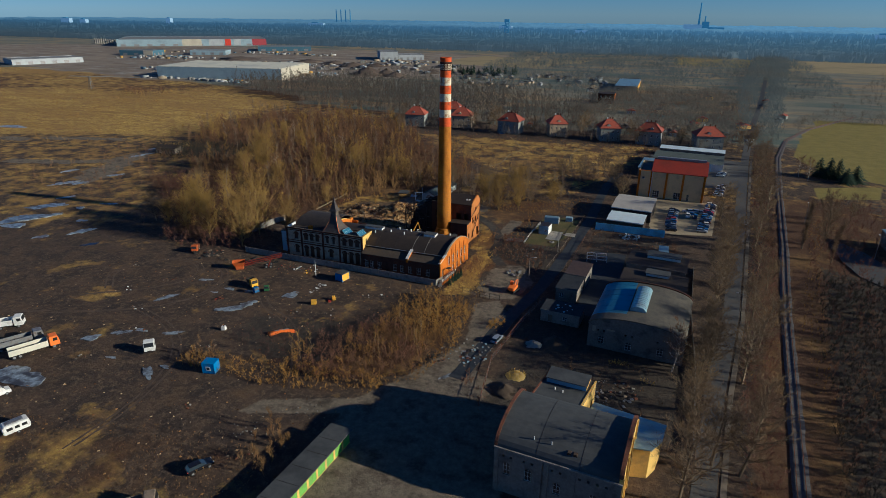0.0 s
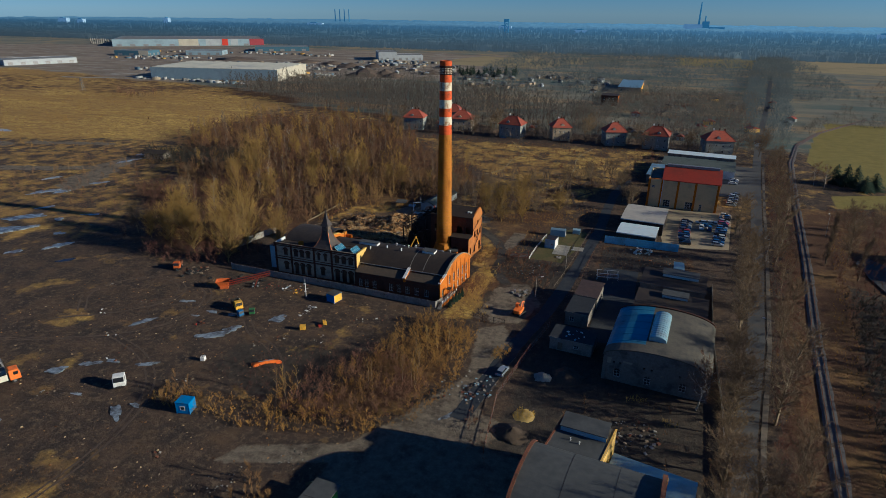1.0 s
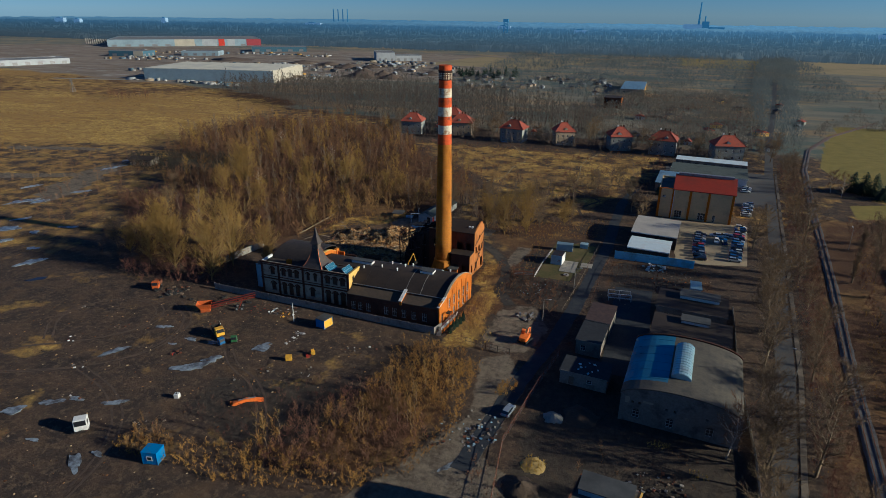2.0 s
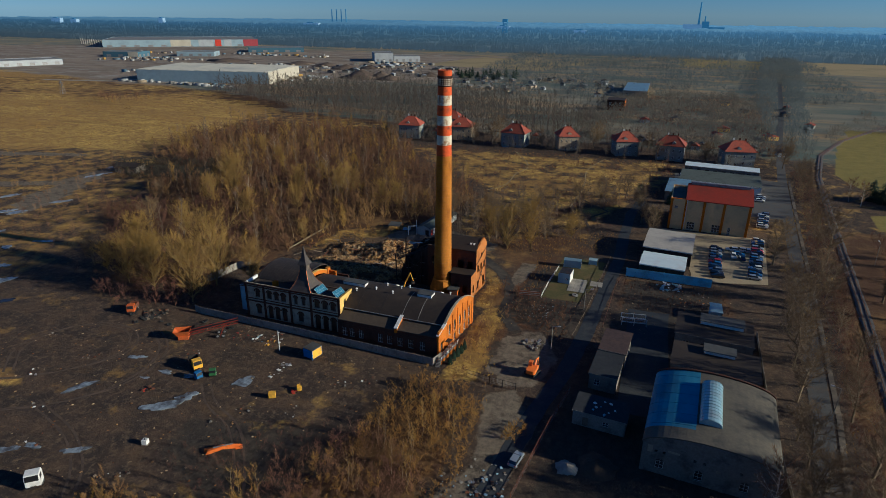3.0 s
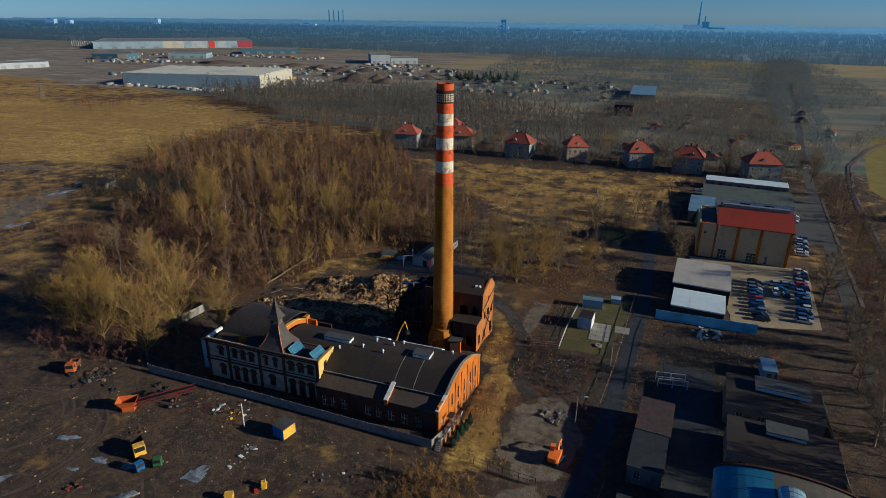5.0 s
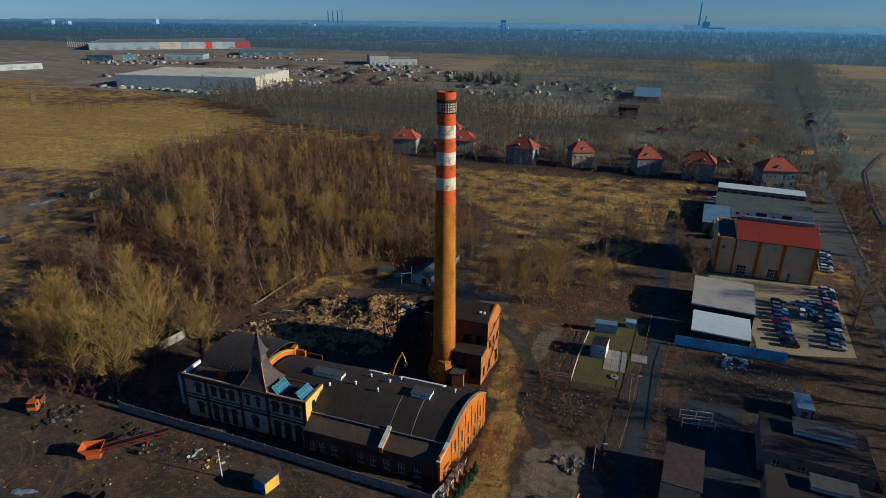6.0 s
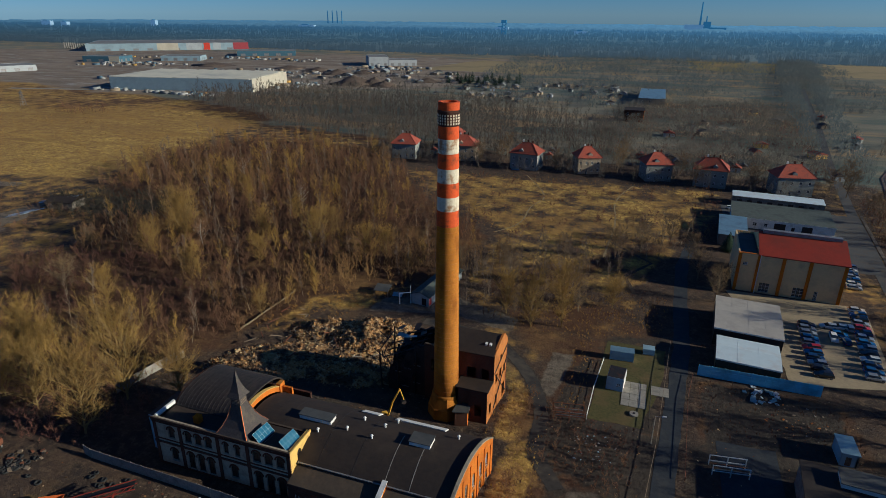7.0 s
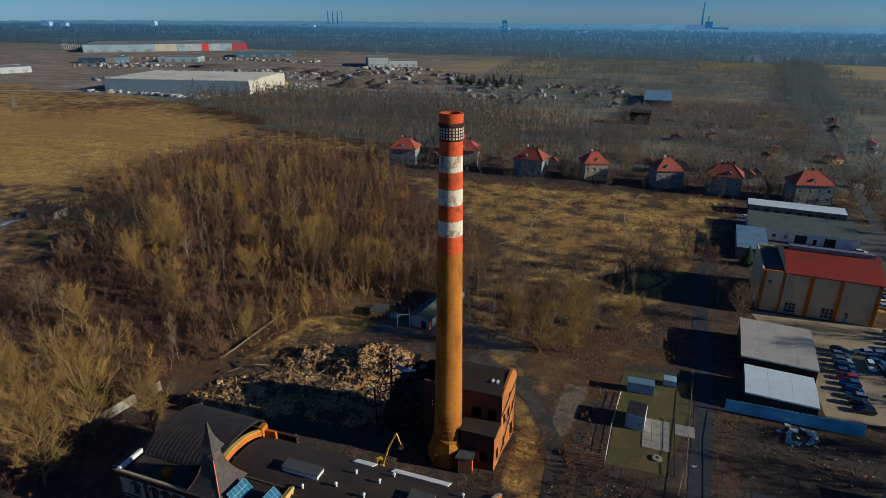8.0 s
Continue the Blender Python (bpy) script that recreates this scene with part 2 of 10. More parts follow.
STEM_PALE = mat("pale_sapling_bark", (0.31, 0.24, 0.15), (0.2, 0.15, 0.095), 0.3, 0.3, None, 0.95, bump=0)
TWIG_OLIVE = mat("olive_bare_thicket", (0.38, 0.235, 0.047), (0.23, 0.145, 0.035), 0.1, 0.3, (0.15, 0.088, 0.038), 0.95, bump=0)
# Blue-grey tone of far twigs is distance haze put into the colour.
TWIG_FAR = mat("haze_grey_far_twigs", (0.165, 0.186, 0.182), (0.122, 0.14, 0.142), 0.02, 0.3, (0.18, 0.165, 0.13), 0.95, bump=0)
TWIG_REDDISH = mat("reddish_brown_brush", (0.2, 0.095, 0.06), (0.125, 0.06, 0.043), 0.08, 0.3, (0.24, 0.145, 0.065), 0.95, bump=0)
# Dark olive scrub with the deep shade among it put into the colour.
SCRUB_DARK = mat("shade_dark_olive_scrub", (0.05, 0.045, 0.03), (0.03, 0.028, 0.022), 0.3, 0.3, (0.08, 0.05, 0.03), 0.95, bump=0)
TWIG_GREY = mat("grey_bare_brush", (0.22, 0.165, 0.115), (0.15, 0.11, 0.077), 0.08, 0.3, (0.12, 0.07, 0.046), 0.95, bump=0)
BRUSH_GOLD = mat("dry_golden_brush", (0.42, 0.24, 0.042), (0.26, 0.145, 0.032), 0.2, 0.3, (0.14, 0.075, 0.03), 0.95, bump=0, lo3=0.5, hi3=0.64)
BRUSH_YELLOW = mat("bright_dry_grass", (0.62, 0.42, 0.06), (0.48, 0.32, 0.05), 0.4, 0.3, (0.3, 0.2, 0.05), 0.95, bump=0)
def see_through(m):
    """Fine twigs seen as a mass: half of the light passes on to the far side."""
    nt = m.node_tree
    b = next(n for n in nt.nodes if n.type == "BSDF_PRINCIPLED")
    out = next(n for n in nt.nodes if n.type == "OUTPUT_MATERIAL")
    tr, mx = nt.nodes.new("ShaderNodeBsdfTranslucent"), nt.nodes.new("ShaderNodeMixShader")
    nt.links.new(b.inputs["Base Color"].links[0].from_socket, tr.inputs["Color"])
    nt.links.new(b.outputs[0], mx.inputs[1])
    nt.links.new(tr.outputs[0], mx.inputs[2])
    nt.links.new(mx.outputs[0], out.inputs["Surface"])


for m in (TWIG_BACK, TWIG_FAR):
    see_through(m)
BIRCH = mat("pale_birch_bark", (0.45, 0.4, 0.33), (0.35, 0.3, 0.24), 4, 0.2, (0.15, 0.12, 0.09), 0.9)
CONIFER = mat("dark_spruce_needles", (0.03, 0.055, 0.03), (0.02, 0.04, 0.024), 2, 0.3, None, 0.9, bump=0)
LAWN = mat("short_winter_lawn", (0.1, 0.088, 0.026), (0.066, 0.06, 0.02), 1.5, 0.12, (0.13, 0.09, 0.035), 0.95)
FIELD_GREEN = mat("winter_crop_field", (0.25, 0.2, 0.055), (0.2, 0.165, 0.045), 0.15, 0.15, (0.3, 0.2, 0.075), 0.95, lo3=0.45, hi3=0.65)
FIELD_PALE = mat("pale_stubble_field", (0.32, 0.25, 0.12), (0.27, 0.21, 0.1), 0.3, 0.05, (0.2, 0.16, 0.08), 0.95)


def ground_mat():
    """Bare soil, dry grass and leaf litter, blended by the sheet's own zones and broken up by noise."""
    m, nt, b = nodes_of("ground_soil_and_grass")
    g = nt.nodes.new("ShaderNodeNewGeometry")
    P = g.outputs["Position"]

    def attr(n):
        at = nt.nodes.new("ShaderNodeAttribute")
        at.attribute_name = n
        return at.outputs["Fac"]

    def edge(zone, scale, spread):
        n = noise_fac(nt, P, scale, 0.2, 0.8, detail=6)
        ad = nt.nodes.new("ShaderNodeMath")
        ad.operation = "MULTIPLY_ADD"
        nt.links.new(n, ad.inputs[0])
        ad.inputs[1].default_value = spread
        nt.links.new(zone, ad.inputs[2])
        mr = nt.nodes.new("ShaderNodeMapRange")
        mr.inputs[1].default_value, mr.inputs[2].default_value = 0.42 + spread * 0.5, 0.62 + spread * 0.5
        nt.links.new(ad.outputs[0], mr.inputs[0])
        return mr.outputs[0]

    fine = noise_fac(nt, P, 1.6, 0.3, 0.7, detail=8, rough=0.75)
    mid = noise_fac(nt, P, 0.16, 0.4, 0.62, detail=6)
    soil = ramp_mix(nt, fine, (0.06, 0.041, 0.03), (0.116, 0.078, 0.05))
    soil = ramp_mix(nt, mid, soil, (0.046, 0.036, 0.03))
    soil = ramp_mix(nt, noise_fac(nt, P, 0.07, 0.58, 0.74, stretch=(1, 1.7, 1)), soil, (0.125, 0.08, 0.041))
    grass = ramp_mix(nt, fine, (0.62, 0.42, 0.075), (0.84, 0.58, 0.125))
    grass = ramp_mix(nt, noise_fac(nt, P, 0.028, 0.5, 0.62, detail=9, stretch=(0.45, 1.5, 1), rough=0.75), grass, (0.26, 0.155, 0.05))
    grass = ramp_mix(nt, noise_fac(nt, P, 0.05, 0.48, 0.68, detail=7), grass, (0.42, 0.27, 0.06))
    grass = ramp_mix(nt, noise_fac(nt, P, 0.02, 0.5, 0.6, detail=6, stretch=(0.6, 1.5, 1)), grass, (0.46, 0.275, 0.06))
    grass = ramp_mix(nt, noise_fac(nt, P, 0.011, 0.47, 0.6, detail=9, stretch=(0.5, 1.3, 1), rough=0.7), grass, (0.36, 0.215, 0.06))
    grass = ramp_mix(nt, noise_fac(nt, P, 0.45, 0.45, 0.56, detail=9, rough=0.85), grass, (0.32, 0.2, 0.055))
    grass = ramp_mix(nt, noise_fac(nt, P, 0.15, 0.48, 0.57, detail=9, rough=0.85), grass, (0.28, 0.165, 0.055))
    soil = ramp_mix(nt, noise_fac(nt, P, 0.6, 0.5, 0.62, detail=9, rough=0.8), soil, (0.14, 0.1, 0.062))
    litter = ramp_mix(nt, fine, (0.07, 0.04, 0.023), (0.135, 0.075, 0.038))
    litter = ramp_mix(nt, noise_fac(nt, P, 0.06, 0.5, 0.62, detail=8, rough=0.7), litter, (0.2, 0.12, 0.045))
    # Far grassland in cool greys: distance haze is put into these base colours.
    hazed_pasture = ramp_mix(nt, noise_fac(nt, P, 0.03, 0.4, 0.6, detail=9, stretch=(0.5, 1.4, 1), rough=0.75), (0.145, 0.15, 0.12), (0.228, 0.207, 0.148))
    hazed_pasture = ramp_mix(nt, noise_fac(nt, P, 0.011, 0.5, 0.62, detail=8, stretch=(0.5, 1.6, 1)), hazed_pasture, (0.11, 0.135, 0.115))
    hazed_pasture = ramp_mix(nt, noise_fac(nt, P, 0.016, 0.5, 0.6, detail=9, stretch=(0.6, 1.4, 1), rough=0.7), hazed_pasture, (0.3, 0.22, 0.12))
    site = ramp_mix(nt, noise_fac(nt, P, 0.02, 0.42, 0.58, detail=9, stretch=(0.45, 1.5, 1), rough=0.75), (0.19, 0.15, 0.11), (0.28, 0.225, 0.165))
    site = ramp_mix(nt, noise_fac(nt, P, 0.05, 0.55, 0.65, detail=9, stretch=(0.4, 1.6, 1)), site, (0.33, 0.31, 0.27))
    col = ramp_mix(nt, edge(attr("grassy"), 0.12, 0.7), soil, grass)
    col = ramp_mix(nt, edge(attr("woody"), 0.1, 0.6), col, litter)
    dust = ramp_mix(nt, noise_fac(nt, P, 0.7, 0.35, 0.65, detail=9, rough=0.75), (0.12, 0.097, 0.07), (0.24, 0.195, 0.138))
    dust = ramp_mix(nt, noise_fac(nt, P, 0.22, 0.5, 0.66, detail=8, rough=0.7), dust, (0.075, 0.06, 0.045))
    cinder = ramp_mix(nt, noise_fac(nt, P, 0.8, 0.35, 0.65, detail=9, stretch=(1, 0.6, 1), rough=0.75), (0.04, 0.034, 0.028), (0.085, 0.068, 0.05))
    col = ramp_mix(nt, edge(attr("dusty"), 0.45, 0.55), col, dust)
    col = ramp_mix(nt, edge(attr("cinder"), 0.45, 0.55), col, cinder)
    col = ramp_mix(nt, edge(attr("hazed_pasture"), 0.03, 0.6), col, hazed_pasture)
    col = ramp_mix(nt, edge(attr("site"), 0.02, 0.5), col, site)
    crop = ramp_mix(nt, noise_fac(nt, P, 0.15, 0.35, 0.65, detail=8, rough=0.7), (0.27, 0.215, 0.055), (0.2, 0.165, 0.045))
    col = ramp_mix(nt, edge(attr("crop"), 0.2, 0.2), col, crop)
    nt.links.new(col, b.inputs["Base Color"])
    b.inputs["Roughness"].default_value = 0.95
    b.inputs["Specular IOR Level"].default_value = 0.15
    bump_of(nt, b, noise_fac(nt, P, 0.9, 0.2, 0.8, detail=9, rough=0.8), 0.9, 0.35)
    return m


GROUND_MAT = ground_mat()


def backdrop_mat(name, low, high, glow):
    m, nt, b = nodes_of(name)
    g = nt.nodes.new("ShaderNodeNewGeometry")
    # Haze is put into the colour, and the same colour glows to lift it.
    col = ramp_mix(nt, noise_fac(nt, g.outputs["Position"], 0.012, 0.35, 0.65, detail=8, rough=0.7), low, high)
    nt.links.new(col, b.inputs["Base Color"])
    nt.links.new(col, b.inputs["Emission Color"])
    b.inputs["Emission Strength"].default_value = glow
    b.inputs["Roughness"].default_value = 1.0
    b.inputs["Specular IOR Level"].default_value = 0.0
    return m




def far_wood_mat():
    """Woods of the plain backdrop, haze painted in and glowing faintly: from brown-grey at their near edge to the blue
    of the horizon.
    """
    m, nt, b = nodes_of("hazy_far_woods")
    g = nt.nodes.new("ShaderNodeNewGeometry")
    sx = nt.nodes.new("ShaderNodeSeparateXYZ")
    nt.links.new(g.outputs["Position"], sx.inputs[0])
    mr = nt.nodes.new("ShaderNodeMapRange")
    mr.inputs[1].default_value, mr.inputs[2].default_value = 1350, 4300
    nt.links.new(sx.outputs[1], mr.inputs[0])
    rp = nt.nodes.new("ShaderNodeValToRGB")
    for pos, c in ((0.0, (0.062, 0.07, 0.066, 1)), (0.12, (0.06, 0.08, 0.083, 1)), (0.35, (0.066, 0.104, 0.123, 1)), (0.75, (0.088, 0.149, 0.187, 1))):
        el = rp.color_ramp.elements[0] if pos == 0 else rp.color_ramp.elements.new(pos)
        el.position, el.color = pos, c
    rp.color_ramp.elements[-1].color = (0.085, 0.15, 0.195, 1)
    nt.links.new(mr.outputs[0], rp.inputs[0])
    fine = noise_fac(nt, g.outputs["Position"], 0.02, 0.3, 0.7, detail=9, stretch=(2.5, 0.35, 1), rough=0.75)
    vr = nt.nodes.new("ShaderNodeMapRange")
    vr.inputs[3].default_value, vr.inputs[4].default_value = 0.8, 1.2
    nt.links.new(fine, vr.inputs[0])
    # Brighter towards +x: the sunward haze is put into the colour.
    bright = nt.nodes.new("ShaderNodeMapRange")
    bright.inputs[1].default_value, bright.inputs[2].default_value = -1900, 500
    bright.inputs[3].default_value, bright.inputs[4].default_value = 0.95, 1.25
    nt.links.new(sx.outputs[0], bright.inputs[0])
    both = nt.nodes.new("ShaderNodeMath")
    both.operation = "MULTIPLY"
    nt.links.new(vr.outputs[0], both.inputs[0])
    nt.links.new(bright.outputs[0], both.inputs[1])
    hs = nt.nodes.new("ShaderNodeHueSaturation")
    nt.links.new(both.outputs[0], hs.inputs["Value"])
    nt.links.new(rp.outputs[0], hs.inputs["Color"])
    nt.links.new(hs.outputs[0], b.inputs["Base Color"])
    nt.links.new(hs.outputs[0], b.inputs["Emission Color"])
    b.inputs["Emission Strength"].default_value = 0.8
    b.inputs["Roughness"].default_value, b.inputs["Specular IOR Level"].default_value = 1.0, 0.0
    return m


FAR_WOOD = far_wood_mat()
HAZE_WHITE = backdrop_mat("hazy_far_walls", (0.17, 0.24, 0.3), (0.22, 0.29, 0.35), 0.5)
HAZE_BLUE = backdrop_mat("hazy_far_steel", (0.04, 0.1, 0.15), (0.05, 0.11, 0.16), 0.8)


# ---- building helpers ----
def part(name, bm, material, parent=None, label="", smooth=False):
    """Links a bmesh as one mesh object, under a thing or a part."""
    me = bpy.data.meshes.new(name)
    if smooth:
        for f in bm.faces:
            f.smooth = True
    bm.to_mesh(me)
    bm.free()
    me.materials.append(material)
    ob = new(name, me)
    if parent is not None:
        ob.parent = parent
    if label:
        tagged(ob, label)
    return ob


def thing(name, label, category, group="", kind="", at=None):
    """An empty at the base of a thing, to parent its parts."""
    ob = new(name)
    ob.empty_display_size = 0.5
    tagged(ob, label, category, group, kind)
    if at is not None:
        ob.matrix_basis = at
    return ob


def box(bm, x0, y0, z0, x1, y1, z1, m=None):
    vs = [bm.verts.new((x, y, z)) for z in (z0, z1) for x, y in ((x0, y0), (x1, y0), (x1, y1), (x0, y1))]
    if m is not None:
        for v in vs:
            v.co = m @ v.co
    for f in ((3, 2, 1, 0), (4, 5, 6, 7), (0, 1, 5, 4), (1, 2, 6, 5), (2, 3, 7, 6), (3, 0, 4, 7)):
        bm.faces.new([vs[i] for i in f])
    return bm


def boxes(*dims, m=None):
    bm = bmesh.new()
    for d in dims:
        box(bm, *d, m=m)
    return bm


def prism(bm, pts, axis, lo, hi, m=None):
    """Extrudes a closed outline along an axis: for x the outline is (y, z), for y (x, z), for z (x, y)."""
    def at(p, t):
        v = Vector({"x": (t, p[0], p[1]), "y": (p[0], t, p[1]), "z": (p[0], p[1], t)}[axis])
        return m @ v if m is not None else v
    a_ring = [bm.verts.new(at(p, lo(p) if callable(lo) else lo)) for p in pts]
    b_ring = [bm.verts.new(at(p, hi(p) if callable(hi) else hi)) for p in pts]
    n = len(pts)
    bm.faces.new(a_ring[::-1])
    bm.faces.new(b_ring)
    for i in range(n):
        bm.faces.new((a_ring[i], a_ring[(i + 1) % n], b_ring[(i + 1) % n], b_ring[i]))
    bmesh.ops.recalc_face_normals(bm, faces=bm.faces)
    return bm


def tube(bm, p0, p1, r0, r1=None, n=8, caps=True):
    """A round bar, tapered if r1 is given."""
    p0, p1 = Vector(p0), Vector(p1)
    r1 = r0 if r1 is None else r1
    q = (p1 - p0).to_track_quat("Z", "Y")
    ring = []
    for p, r in ((p0, r0), (p1, r1)):
        ring.append([bm.verts.new(p + q @ Vector((r * math.cos(t), r * math.sin(t), 0))) for t in [math.tau * i / n for i in range(n)]])
    for i in range(n):
        bm.faces.new((ring[0][i], ring[0][(i + 1) % n], ring[1][(i + 1) % n], ring[1][i]))
    if caps:
        bm.faces.new(ring[0][::-1])
        bm.faces.new(ring[1])
    return bm


def lathe(bm, profile, n=32, cx=0.0, cy=0.0, turn=0.0):
    """Turns a profile of (radius, z) round the upright axis at cx, cy."""
    rings = [[bm.verts.new((cx + r * math.cos(turn + math.tau * i / n), cy + r * math.sin(turn + math.tau * i / n), z)) for i in range(n)] for r, z in profile]
    for a_r, b_r in zip(rings, rings[1:]):
        for i in range(n):
            bm.faces.new((a_r[i], a_r[(i + 1) % n], b_r[(i + 1) % n], b_r[i]))
    bm.faces.new(rings[0][::-1])
    bm.faces.new(rings[-1])
    return bm


def frame_at(p0, p1):
    """Local axes for a wall: x runs from p0 to p1, y points into the wall, z up."""
    d = Vector((p1[0] - p0[0], p1[1] - p0[1], 0)).normalized()
    return Matrix(((d.x, -d.y, 0, p0[0]), (d.y, d.x, 0, p0[1]), (0, 0, 1, 0), (0, 0, 0, 1)))


def wall_bm(length, z0, z1, thick, holes=()):
    """An upright wall with real openings: holes are (u0, u1, v0, v1) or with a fifth value True for a round head."""
    bm = bmesh.new()
    us = sorted({0.0, length, *[h[0] for h in holes], *[h[1] for h in holes]})
    vs = sorted({z0, z1, *[h[2] for h in holes], *[h[3] for h in holes]})

    def solid(i, j):
        if i < 0 or j < 0 or i >= len(us) - 1 or j >= len(vs) - 1:
            return False
        u, v = (us[i] + us[i + 1]) / 2, (vs[j] + vs[j + 1]) / 2
        return not any(h[0] < u < h[1] and h[2] < v < h[3] for h in holes)

    def quad(*pts):
        bm.faces.new([bm.verts.new(p) for p in pts])
    for i in range(len(us) - 1):
        for j in range(len(vs) - 1):
            if not solid(i, j):
                continue
            u0, u1, v0, v1 = us[i], us[i + 1], vs[j], vs[j + 1]
            quad((u0, 0, v0), (u1, 0, v0), (u1, 0, v1), (u0, 0, v1))
            quad((u1, thick, v0), (u0, thick, v0), (u0, thick, v1), (u1, thick, v1))
            if not solid(i - 1, j):
                quad((u0, thick, v0), (u0, 0, v0), (u0, 0, v1), (u0, thick, v1))
            if not solid(i + 1, j):
                quad((u1, 0, v0), (u1, thick, v0), (u1, thick, v1), (u1, 0, v1))
            if not solid(i, j - 1):
                quad((u0, thick, v0), (u1, thick, v0), (u1, 0, v0), (u0, 0, v0))
            if not solid(i, j + 1):
                quad((u0, 0, v1), (u1, 0, v1), (u1, thick, v1), (u0, thick, v1))
    for h in holes:
        if len(h) > 4 and h[4]:
            r, c, v = (h[1] - h[0]) / 2, (h[0] + h[1]) / 2, h[3] - (h[1] - h[0]) / 2
            for s in (-1, 1):
                arc = [(c + s * r * math.cos(t), v + r * math.sin(t)) for t in [math.pi / 2 * k / 5 for k in range(6)]]
                prism(bm, [(c + s * r, h[3])] + arc, "y", 0.0, thick)
    bmesh.ops.remove_doubles(bm, verts=bm.verts, dist=1e-4)
    return bm


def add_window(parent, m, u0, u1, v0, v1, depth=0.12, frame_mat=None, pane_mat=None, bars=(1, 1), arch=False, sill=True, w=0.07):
    """A window in a wall's opening: a frame with bars, a pane, a sill."""
    frame_mat, pane_mat = frame_mat or PAINT_WHITE, pane_mat or GLASS
    bm = boxes((u0, depth, v0, u0 + w, depth + 0.06, v1), (u1 - w, depth, v0, u1, depth + 0.06, v1),
               (u0 + w, depth, v1 - w, u1 - w, depth + 0.06, v1), (u0 + w, depth, v0, u1 - w, depth + 0.06, v0 + w))
    for k in range(bars[0]):
        u = u0 + (u1 - u0) * (k + 1) / (bars[0] + 1)
        box(bm, u - 0.03, depth + 0.004, v0 + w, u + 0.03, depth + 0.05, v1 - w)
    for k in range(bars[1]):
        v = v0 + (v1 - v0) * (k + 1) / (bars[1] + 1)
        box(bm, u0 + w, depth + 0.008, v - 0.03, u1 - w, depth + 0.046, v + 0.03)
    bm.transform(m)
    win = part("window", bm, frame_mat, parent)
    bm = boxes((u0 + w, depth + 0.025, v0 + w, u1 - w, depth + 0.035, v1 - w))
    bm.transform(m)
    part("pane", bm, pane_mat, win)
    if sill:
        bm = boxes((u0 - 0.08, -0.06, v0 - 0.1, u1 + 0.08, depth, v0 - 0.004))
        bm.transform(m)
        part("sill", bm, CONCRETE, win)
    return win


def wall(parent, p0, p1, z0, z1, thick, material, holes=(), name="wall", label=""):
    bm = wall_bm(math.dist(p0, p1), z0, z1, thick, holes)
    bm.transform(frame_at(p0, p1))
    return part(name, bm, material, parent, label)


def raw_mesh(name, verts, tris, material):
    """A mesh from arrays."""
    me = bpy.data.meshes.new(name)
    verts, tris = np.asarray(verts, dtype=np.float32), np.asarray(tris, dtype=np.int32)
    me.vertices.add(len(verts))
    me.vertices.foreach_set("co", verts.ravel())
    k = tris.shape[1]
    me.loops.add(tris.size)
    me.loops.foreach_set("vertex_index", tris.ravel())
    me.polygons.add(len(tris))
    me.polygons.foreach_set("loop_start", np.arange(0, tris.size, k, dtype=np.int32))
    me.update(calc_edges=True)
    me.materials.append(material)
    return me


def inside(poly, x, y):
    """Which of the points lie in a polygon."""
    x, y = np.asarray(x, float), np.asarray(y, float)
    res = np.zeros(x.shape, bool)
    n = len(poly)
    for i in range(n):
        (ax, ay), (bx, by) = poly[i], poly[(i + 1) % n]
        if ay == by:
            continue
        res ^= ((ay > y) != (by > y)) & (x < (bx - ax) * (y - ay) / (by - ay) + ax)
    return res


def poly_dist(poly, x, y):
    """Signed distance to a polygon, positive inside."""
    d = np.full(np.shape(x), 1e9)
    n = len(poly)
    for i in range(n):
        a_p, b_p = np.array(poly[i], float), np.array(poly[(i + 1) % n], float)
        e_v = b_p - a_p
        t = np.clip(((x - a_p[0]) * e_v[0] + (y - a_p[1]) * e_v[1]) / (e_v @ e_v), 0, 1)
        d = np.minimum(d, np.hypot(x - a_p[0] - t * e_v[0], y - a_p[1] - t * e_v[1]))
    return np.where(inside(poly, x, y), d, -d)


def scatter(poly, spacing, seed, jitter=1.7):
    """Points of a jittered grid within a polygon."""
    rng = np.random.default_rng(seed)
    xs, ys = [p[0] for p in poly], [p[1] for p in poly]
    gx, gy = np.meshgrid(np.arange(min(xs), max(xs), spacing), np.arange(min(ys), max(ys), spacing))
    gx = gx.ravel() + rng.uniform(-0.5, 0.5, gx.size) * spacing * jitter
    gy = gy.ravel() + rng.uniform(-0.5, 0.5, gy.size) * spacing * jitter
    k = inside(poly, gx, gy)
    return gx[k], gy[k]


# ---- the ground ----
WOOD_MAIN = [(-155, 158), (-137, 180), (-127, 200), (-119, 226), (-102, 246), (-84, 252), (-86, 298), (-122, 330), (-152, 372), (-182, 410),
             (-240, 430), (-290, 400), (-300, 340), (-270, 290), (-232, 250), (-204, 215), (-186, 180)]
WOOD_BACK = [(-461, 563), (-293, 462), (-181, 438), (-92, 438), (-48, 452), (-62, 545), (-200, 640), (-385, 638)]
WOOD_SPARSE = [(-78, 234), (-52, 246), (-26, 292), (-6, 316), (-14, 330), (-48, 290), (-82, 270)]
WOOD_RIGHT = [(40, 92), (46, 132), (53, 176), (60, 230), (72, 300), (96, 300), (104, 240), (112, 150), (100, 70)]
MEADOW = [(-162, 384), (-60, 392), (6, 398), (-6, 318), (-43, 286), (-84, 300), (-122, 334)]
